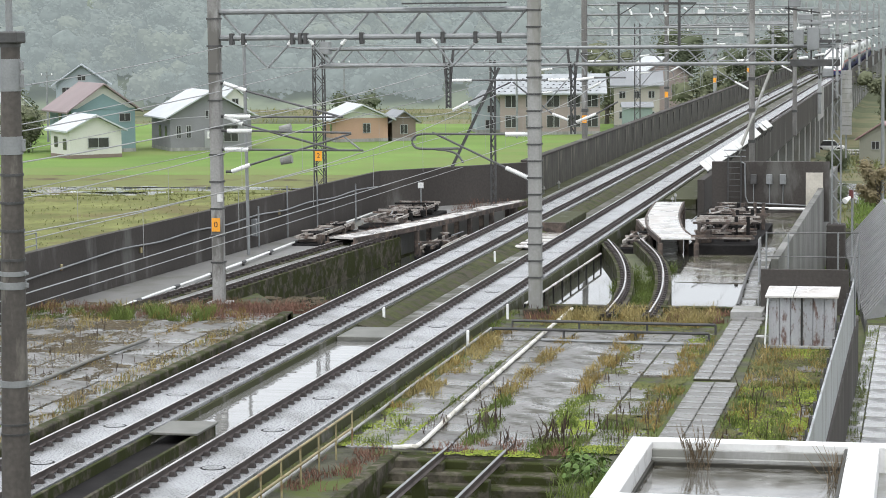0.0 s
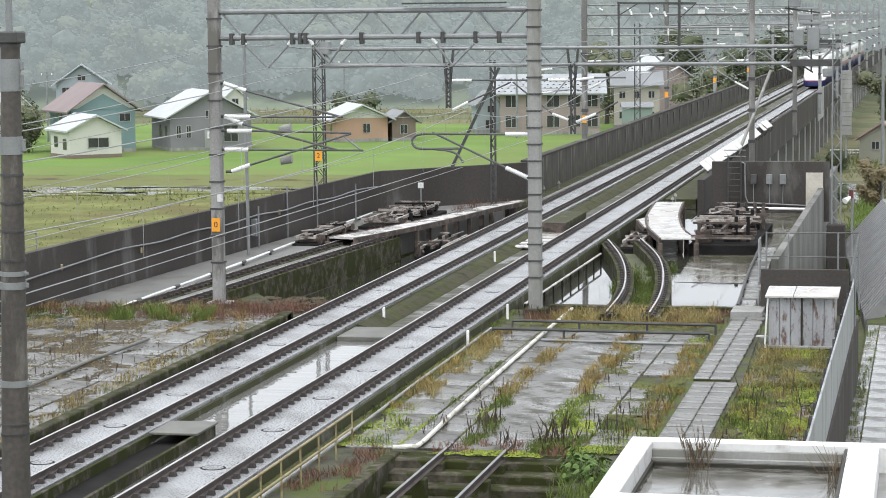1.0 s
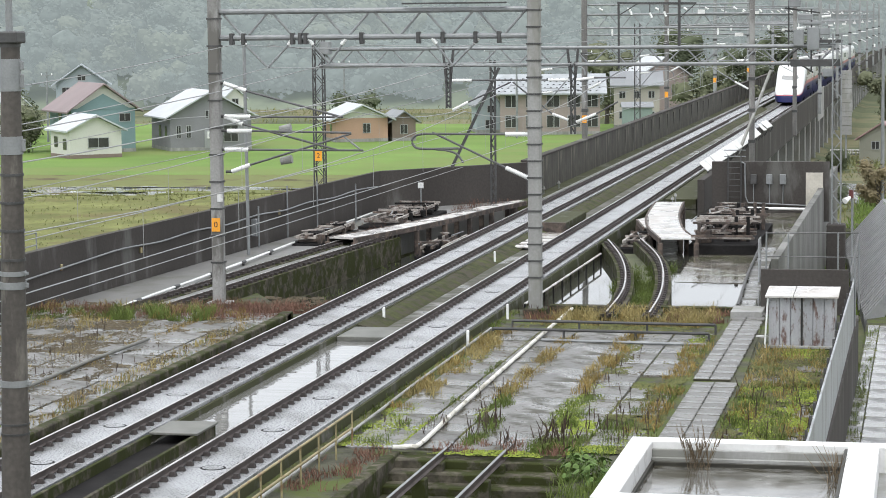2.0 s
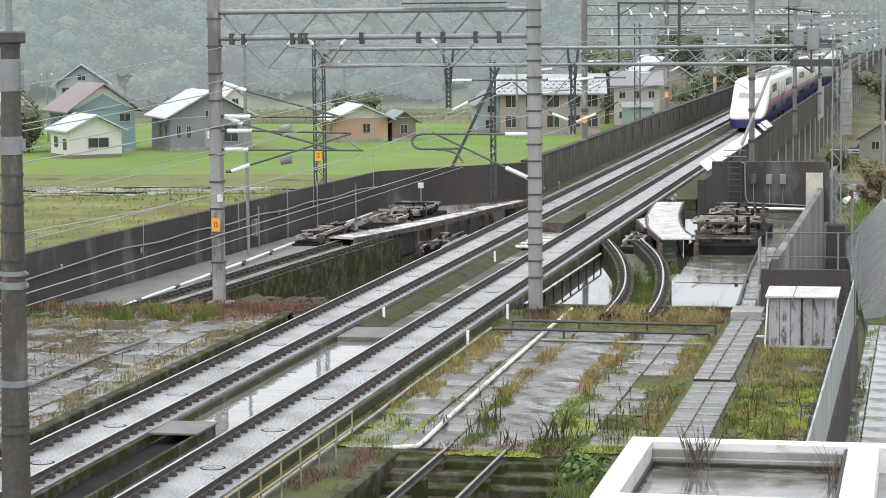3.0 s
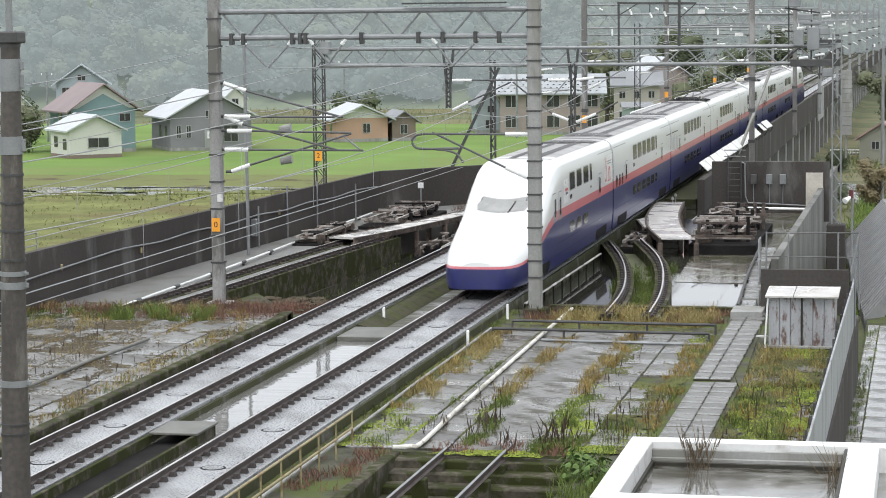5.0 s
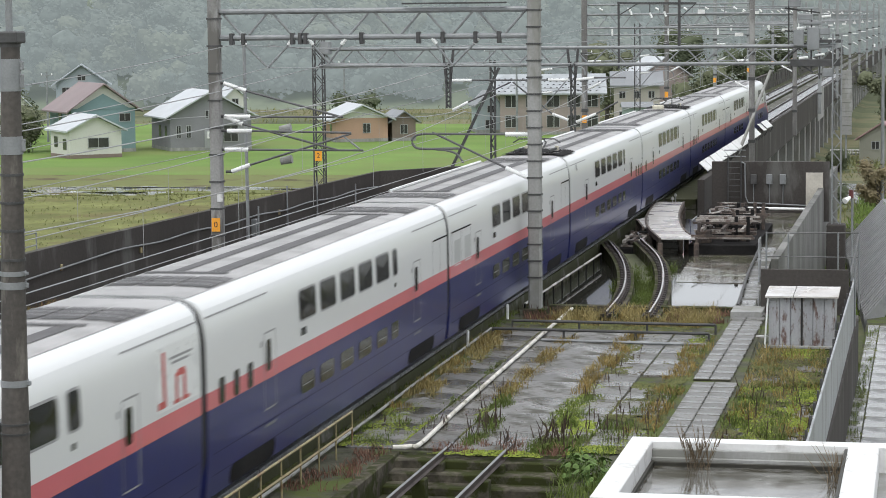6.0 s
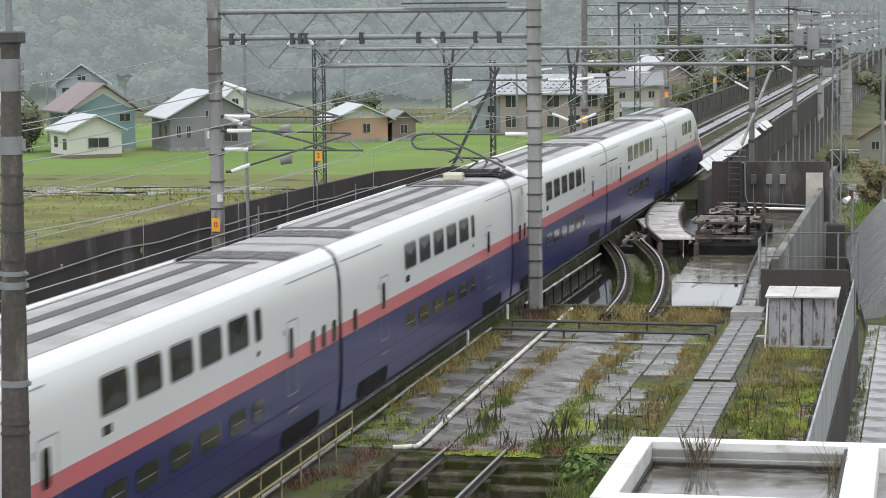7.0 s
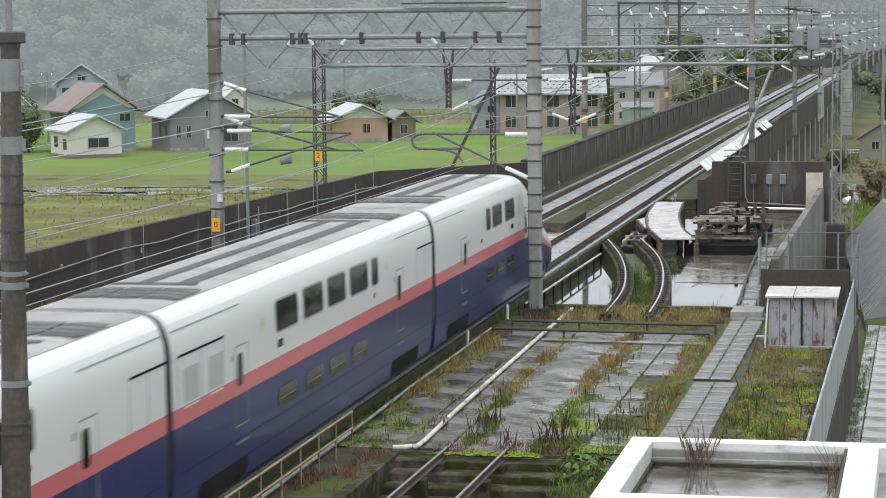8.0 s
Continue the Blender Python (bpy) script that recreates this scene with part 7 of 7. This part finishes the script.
M_BARK = mat("wet_bark", (0.07, 0.06, 0.05), 0.85, 0.3, 2, 10, 0.4)
M_TREE1 = leafy("garden_leaves", (0.10, 0.118, 0.07), 0.15, 0.4, 0.12)
M_TREE2 = leafy("olive_leaves", (0.13, 0.142, 0.085), 0.15, 0.4, 0.12)
M_TREE3 = leafy("autumn_leaves", (0.22, 0.185, 0.11), 0.15, 0.4, 0.15)
TREES = [("olive bush beside the pale house", -86.5, 256, 2.6, 5.2, M_TREE2), ("green tree behind the houses", -100, 290, 3.5, 6, M_TREE1), ("green tree behind the houses", -56, 300, 3, 5, M_TREE1),
         ("garden tree beside the small house", -36, 318, 4.0, 8, M_TREE2), ("tall tree behind the apartment house", -27, 330, 4.5, 11, M_TREE2),
         ("tall tree behind the apartment house", -20, 360, 5, 13, M_TREE1), ("tree beyond the viaduct", -9, 345, 4.5, 11, M_TREE1), ("tree beyond the viaduct", -10, 300, 4, 9, M_TREE2), ("tree beyond the viaduct", -8, 410, 5, 14, M_TREE1),
         ("green tree beyond the viaduct", 12.6, 352, 3.2, 10.5, M_TREE2), ("green tree beyond the viaduct", 15.0, 345, 3.6, 13.0, M_TREE2), ("green bush below the viaduct", 8.3, 262, 1.4, 2.6, M_TREE1),
         ("bush beside the viaduct piers", 9.2, 195, 1.8, 3.6, M_TREE1), ("autumn shrub beside the path", 14.1, 190, 1.5, 4.6, M_TREE3), ("green shrub beside the slope", 14.0, 150, 1.5, 1.7, M_TREE2),
         ("low shrub beside the peach house", -54.5, 290, 1.6, 2.2, M_TREE2)]
for i, (label, x, y, r, h, m) in enumerate(TREES):
    tree(label, x, y, east_z(y) if x > 5 else GZ, r, h, m, 100 + i, 2600)


# ---- weeds ----
def weeds(name, label, patches, material, width, seed):
    """Blades in patches (x0, x1, y0, y1, ground, height, count), one object of stuff."""
    g_ = random.Random(seed)
    verts, faces = [], []
    for x0, x1, y0, y1, z, h, count in patches:
        for _ in range(count):
            # tufts: a blade grows near one of the patch's tuft centres
            cx, cy = g_.uniform(x0, x1), g_.uniform(y0, y1)
            if noise.noise((cx * 1.3, cy * 0.7, seed)) < 0.02:
                continue
            dens = 3 if h < 0.3 else 2
            for _ in range(dens):
                x, y = cx + g_.gauss(0, 0.07), cy + g_.gauss(0, 0.09)
                hh = h * g_.choice((0.15, 0.25, 0.4, 0.75)) * g_.uniform(0.7, 1.1)
                a = g_.uniform(0, 3.14)
                dx, dy = math.cos(a) * width, math.sin(a) * width
                lx, ly = g_.gauss(0, 0.5) * hh, g_.gauss(0, 0.5) * hh
                k = len(verts)
                verts += [(x - dx, y - dy, z - 0.03), (x + dx, y + dy, z - 0.03), (x + dx * 0.7 + lx * 0.4, y + dy * 0.7 + ly * 0.4, z + hh * 0.6), (x - dx * 0.7 + lx * 0.4, y - dy * 0.7 + ly * 0.4, z + hh * 0.6), (x + lx, y + ly, z + hh)]
                faces += [(k, k + 1, k + 2, k + 3), (k + 3, k + 2, k + 4)]
    me = bpy.data.meshes.new(name)
    me.from_pydata(verts, [], faces)
    me.materials.append(material)
    return tagged(new(name, me), label, "weeds", kind="stuff")


def stalks(name, label, patches, material, seed, thick=1.0, lean=0.2):
    """Dead upright stalks with seed heads."""
    g_ = random.Random(seed)
    verts, faces = [], []
    for x0, x1, y0, y1, z, h, count in patches:
        for _ in range(count):
            if g_.random() < 0.66:
                continue
            x, y, hh = g_.uniform(x0, x1), g_.uniform(y0, y1), h * g_.uniform(0.3, 1.0)
            lx, ly = g_.gauss(0, lean) * hh, g_.gauss(0, lean) * hh
            for s0, s1, w in ((0, 1, 0.008), (0.5, 0.95, 0.017)):
                for a in (0, 1.57):
                    dx, dy = math.cos(a) * w * thick, math.sin(a) * w * thick
                    k = len(verts)
                    verts += [(x - dx + lx * s0, y - dy + ly * s0, z + hh * s0 - 0.02), (x + dx + lx * s0, y + dy + ly * s0, z + hh * s0 - 0.02), (x + dx * 0.4 + lx * s1, y + dy * 0.4 + ly * s1, z + hh * s1), (x - dx * 0.4 + lx * s1, y - dy * 0.4 + ly * s1, z + hh * s1)]
                    faces.append((k, k + 1, k + 2, k + 3))
    me = bpy.data.meshes.new(name)
    me.from_pydata(verts, [], faces)
    me.materials.append(material)
    return tagged(new(name, me), label, "weeds", kind="stuff")


M_GRASS = leafy("green_weeds", (0.105, 0.14, 0.035), 0.3)
M_MOSS = leafy("bright_moss", (0.165, 0.205, 0.03), 0.25)
M_STRAW = leafy("straw_grass", (0.28, 0.23, 0.10), 0.25)
M_OCHRE = leafy("ochre_grass", (0.235, 0.17, 0.06), 0.25)
M_REDBROWN = leafy("redbrown_weeds", (0.17, 0.095, 0.07), 0.3)
M_DEAD = leafy("dead_stalks", (0.075, 0.055, 0.045), 0.3)
E, W = -0.52, -0.32
weeds("green_weeds", "green weeds growing along the paving joints", [
    (3.8, 4.9, 55.4, 60, E, 0.2, 700), (5.15, 5.5, 57, 70, E, 0.16, 350), (6.85, 7.3, 55.5, 59.5, E, 0.3, 700), (6.55, 7.0, 59, 63.5, E, 0.24, 500), (8.6, 9.8, 55.3, 59, E, 0.24, 1500), (8.4, 9.3, 59, 64, E, 0.2, 900), (9.7, 11.4, 55.4, 60, E, 0.24, 700), (10.4, 11.4, 60, 66, E, 0.2, 500),
    (13.0, 15.4, 55, 66, E, 0.28, 2200), (9.9, 11.6, 50, 55.2, E, 0.5, 1200), (10.6, 11.3, 72, 77, E, 0.2, 300), (13.3, 15.3, 66, 74, E, 0.2, 700), (6.9, 8.3, 84, 92, -0.9, 0.7, 2600), (5.6, 7.4, 92, 101, -0.9, 0.7, 2200),
    (3.35, 3.7, 56, 83, -0.53, 0.2, 500), (15.6, 16.0, 70, 104, -3.66, 0.3, 900), (11.0, 12.0, 106, 130, -0.95, 0.2, 500), (12.5, 14.5, 96, 112, -4.4, 0.7, 1500)], M_GRASS, 0.012, 5)
weeds("straw_grass", "tall straw-coloured grass by the pool kerb", [
    (4.8, 10.9, 79.0, 82.7, E, 0.6, 5200), (3.75, 4.6, 63, 76, E, 0.36, 1800), (6.3, 6.8, 64, 75, E, 0.3, 900), (8.25, 8.75, 66, 76, E, 0.3, 1100), (13.0, 15.3, 66, 74, E, 0.36, 1000), (-5.1, -3.75, 52, 77, W, 0.3, 1900), (-9.0, -8.0, 52, 76, W, 0.25, 700), (-12.5, -9.9, 74, 77, W, 0.3, 900), (-13.5, -7, 79, 80.5, W, 0.45, 1100)], M_STRAW, 0.012, 7)
weeds("ochre_grass", "ochre autumn grass in the yard", [
    (3.75, 4.5, 61, 77, E, 0.34, 2200), (6.3, 6.85, 62, 76, E, 0.3, 900), (8.3, 8.9, 64, 77, E, 0.34, 1500), (13.0, 15.3, 58, 74, E, 0.36, 1300), (5.0, 11, 79, 82.5, E, 0.4, 1200), (10.6, 11.4, 58, 76, E, 0.28, 1300), (-4.9, -3.75, 50, 77, W, 0.32, 1700), (-13.5, -5, 77, 79, W, 0.45, 1300), (-7.0, -6.6, 55, 78, W, 0.25, 500), (-11.9, -11.5, 60, 78, W, 0.25, 400), (-10.3, -9.6, 56, 78, W, 0.25, 600)], M_OCHRE, 0.012, 8)


def cushions(name, label, patches, material, seed, grow=0.0):
    """Low lumps of moss in patches (x0, x1, y0, y1, ground, size, lumps to the square metre), one object of stuff."""
    gen = np.random.RandomState(seed)
    ring = np.array([(math.cos(k * math.pi / 3), math.sin(k * math.pi / 3), 0.0) for k in range(6)] + [(0.0, 0.0, 1.0)])
    tri = np.array([(k, (k + 1) % 6, 6) for k in range(6)])
    verts, faces, base = [], [], 0
    for x0, x1, y0, y1, z, size, per in patches:
        for _ in range(int((x1 - x0) * (y1 - y0) * per * 4.0)):
            x, y = gen.uniform(x0, x1), gen.uniform(y0, y1)
            rim = min(x - x0, x1 - x) / (x1 - x0) * 2
            if noise.noise((x * 1.1, y * 0.55, seed)) + 0.45 * noise.noise((x * 4.0, y * 2.2, seed)) + grow < 0.38 - 0.5 * rim:
                continue
            r = size * gen.uniform(0.2, 0.55)
            lump = ring * np.array((r, r * 1.15, r * gen.uniform(0.35, 0.9))) + gen.normal(0, 0.22 * r, (7, 3)) * np.array((1, 1, 0.3)) + np.array((x, y, z - 0.01))
            verts.append(lump)
            faces.append(tri + base)
            base += 7
    me = bpy.data.meshes.new(name)
    me.from_pydata(np.vstack(verts).tolist(), [], np.vstack(faces).tolist())
    me.materials.append(material)
    return tagged(new(name, me), label, "moss", kind="stuff")


M_OLIVE = leafy("olive_moss", (0.095, 0.10, 0.035), 0.3)
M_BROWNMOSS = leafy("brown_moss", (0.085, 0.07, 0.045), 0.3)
cushions("bright_moss", "bright yellow-green moss on the paving joints", [
    (3.8, 5.0, 55.4, 62, E + 0.02, 0.08, 90), (5.0, 5.6, 55.5, 60, E + 0.02, 0.08, 70), (8.5, 9.8, 56, 60.5, E + 0.02, 0.09, 110), (8.4, 9.2, 60, 66, E + 0.02, 0.08, 100), (9.6, 11.5, 55.4, 58.5, E + 0.02, 0.09, 110), (6.9, 7.3, 56, 60, E + 0.02, 0.07, 90), (6.35, 6.8, 60, 66, E + 0.02, 0.07, 60),
    (13.0, 15.4, 56, 66, E + 0.02, 0.09, 60), (13.6, 15.3, 66, 69, E + 0.02, 0.08, 70), (13.4, 15.3, 72, 74, E + 0.02, 0.08, 110), (5.3, 10.0, 54.6, 55.4, E + 0.02, 0.08, 80), (10.5, 11.2, 72, 76, E + 0.02, 0.07, 70)], M_MOSS, 51, 0.2)
cushions("olive_moss", "olive moss and soil over the paving", [
    (3.75, 4.7, 55.4, 77, E + 0.01, 0.09, 80), (5.2, 5.5, 55.4, 77, E + 0.01, 0.07, 60), (6.3, 7.1, 55.4, 77, E + 0.01, 0.08, 80), (8.2, 9.5, 55.4, 77, E + 0.01, 0.09, 80), (9.7, 11.45, 55.4, 66.5, E + 0.01, 0.09, 90), (10.3, 11.4, 66, 77, E + 0.01, 0.08, 80), (12.95, 15.45, 52, 74, E + 0.01, 0.1, 90), (4.3, 11.3, 76.5, 83, E - 0.02, 0.1, 60), (3.32, 3.62, 50, 83, -0.55, 0.07, 60), (15.6, 16.15, 70, 104, -3.66, 0.1, 50)], M_OLIVE, 52, 0.22)
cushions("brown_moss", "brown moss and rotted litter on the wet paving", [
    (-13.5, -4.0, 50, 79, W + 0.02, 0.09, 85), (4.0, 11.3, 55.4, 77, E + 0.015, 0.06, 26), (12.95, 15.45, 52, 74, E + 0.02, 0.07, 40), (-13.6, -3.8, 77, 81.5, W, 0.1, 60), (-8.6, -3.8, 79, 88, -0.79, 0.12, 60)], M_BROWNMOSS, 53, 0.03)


def leaf_plant(x, y, z, seed):
    g_ = random.Random(seed)
    ob = thing("leafy_plant", "bright green broad-leaved plant beside the pit", "plant", pose(x, y, z), group="leafy plants")
    for k in range(26):
        a, h, r = g_.uniform(0, 6.28), g_.uniform(0.15, 0.6), g_.uniform(0.08, 0.42)
        w = g_.uniform(0.035, 0.085)
        c = Vector((r * math.cos(a), r * math.sin(a), h))
        bm = B()
        rim = [bm.verts.new(c + Vector((w * math.cos(u) * (1 + 0.25 * math.cos(u - a)), w * math.sin(u), 0.05 * math.cos(u - a) * -1))) for u in [2 * math.pi * i / 9 for i in range(9)]]
        mid = bm.verts.new(c + Vector((0, 0, 0.025)))
        for i in range(9):
            bm.faces.new((rim[i], rim[(i + 1) % 9], mid))
        bar(bm, (0, 0, 0), c, 0.006, 4)
        part("leaf", bm, M_LEAF, ob)
    return ob


M_LEAF = leafy("broad_leaves", (0.10, 0.16, 0.045), 0.25)
for k, (x, y) in enumerate(((10.15, 53.4), (10.45, 52.6), (10.75, 51.6), (10.3, 52.0), (10.9, 52.4))):
    leaf_plant(x, y, -0.62, 300 + k)
weeds("redbrown_weeds", "red-brown weeds along the yard's end", [
    (-9.0, -3.9, 77.5, 81.5, -0.38, 0.5, 4200), (-13.6, -9.0, 77.5, 80.5, W, 0.4, 2000), (-8.6, -3.8, 79.0, 85, -0.8, 0.55, 2600), (9.2, 11.3, 80, 82.8, E, 0.4, 800), (4.2, 5.5, 80, 82.8, E, 0.4, 500), (-9.9, -7.6, 112, 118, -0.45, 0.5, 500), (-7.5, -5, 124, 131, -0.45, 0.6, 500), (6.3, 9.6, 55.0, 56.2, E, 0.35, 500), (3.9, 5.2, 50, 55, E, 0.3, 600)], M_REDBROWN, 0.012, 9)
weeds("green_weeds", "green weeds at the west yard's end", [(-10.2, -6.5, 76.5, 79, W, 0.6, 3000), (-13.5, -10, 76, 79, W, 0.35, 1200), (-6.8, -3.6, 92, 112, -1.52, 0.3, 500), (-5.0, -3.9, 55, 76, W, 0.15, 700)], M_GRASS, 0.014, 10)
stalks("dead_stalks", "dark dead stalks standing in the paving joints", [
    (6.75, 7.3, 56.6, 59.5, E, 0.7, 90), (5.5, 6.0, 57, 59, E, 0.4, 25), (7.9, 8.3, 55.2, 56, E, 0.6, 40), (8.75, 9.6, 55.6, 57.2, E, 0.85, 120), (9.6, 11.2, 55.4, 60, E, 0.7, 60), (4.2, 4.8, 57, 59, E, 0.35, 25), (9.6, 11.4, 57, 64, E, 0.6, 60), (12.9, 15.3, 55, 66, E, 0.7, 110), (6.0, 6.6, 60, 66, E, 0.5, 30), (-7.4, -6.9, 58, 70, W, 0.55, 50), (-8.6, -8.1, 58, 72, W, 0.7, 90), (-6.0, -4.2, 58, 72, W, 0.5, 50), (4.0, 5.5, 80, 82, E, 0.6, 60), (8.9, 9.4, 62, 72, E, 0.5, 40), (-9.9, -9.4, 62, 76, W, 0.6, 40)], M_DEAD, 11)
weeds("verge_grass", "bright wet grass on the bank below the viaduct", [(12.4, 16.5, 140, 200, -5.3, 0.8, 5000), (12.6, 15.4, 112, 140, -4.42, 0.5, 2500)], leafy("verge_blades", (0.15, 0.215, 0.055), 0.25), 0.05, 23)
weeds("field_grass", "long rough grass along the field edges", [(-70, -20, 187, 200, GZ + 0.05, 0.5, 4000), (-60, -14, 120, 190, GZ + 0.05, 0.3, 5000), (-100, -8, 332, 392, GZ, 1.0, 4000), (8, 16, 150, 204, -5.9, 0.7, 2500), (12.6, 15, 100, 150, -4.42, 0.5, 2500), (7, 14, 240, 306, -7.4, 0.9, 2000)], leafy("field_blades", (0.20, 0.21, 0.09), 0.2), 0.05, 21)
stalks("dead_stalks", "dry reeds growing in the basin", [(14.9, 15.2, 32.35, 32.6, 3.66, 0.75, 150), (16.85, 17.05, 31.2, 32.3, 3.66, 0.5, 110)], leafy("dry_reeds", (0.15, 0.115, 0.075), 0.3), 12, 0.4, 0.38)


# ---- cars on the road below the viaduct ----
def road_car(label, paint):
    ob = thing("road_car", label, "car", group="cars on the road")
    bm = box(B(), -1.9, 1.9, -0.8, 0.8, 0.3, 0.85, 0.12)
    part("body", bm, paint, ob)
    bm = B()
    v = [bm.verts.new(p) for p in ((-1.3, -0.76, 0.85), (1.2, -0.76, 0.85), (1.2, 0.76, 0.85), (-1.3, 0.76, 0.85), (-0.9, -0.66, 1.45), (0.6, -0.66, 1.45), (0.6, 0.66, 1.45), (-0.9, 0.66, 1.45))]
    for f in ((0, 1, 2, 3), (7, 6, 5, 4), (0, 4, 5, 1), (1, 5, 6, 2), (2, 6, 7, 3), (3, 7, 4, 0)):
        bm.faces.new([v[i] for i in f])
    part("cabin", bm, M_HOUSEGLASS, ob, "dark glazed cabin")
    part("roof", box(B(), -0.88, 0.58, -0.66, 0.66, 1.44, 1.5, 0.02), paint, ob)
    for x in (-1.2, 1.2):
        for y in (-0.78, 0.78):
            part("wheel", bar(B(), (x, y - 0.09, 0.31), (x, y + 0.09, 0.31), 0.31, 14), M_UNDER, ob, "black tyre")
    return ob


ROAD = [(road_car("white compact car on the wet road", M_WHITE), 10.2, 0.5, 10.0, 313.8), (road_car("dark blue compact car on the wet road", mat("blue_car_paint", (0.05, 0.07, 0.15), 0.25, 0.05)), 9.9, 3.0, -11.0, 310.0),
        (road_car("light blue compact car on the wet road", mat("light_blue_car_paint", (0.25, 0.36, 0.42), 0.25, 0.05)), 9.9, 4.7, 11.0, 313.8), (road_car("pale green compact car on the wet road", mat("pale_car_paint", (0.25, 0.38, 0.38), 0.25, 0.05)), 12.0, 8.0, -11.0, 310.0)]


motions()
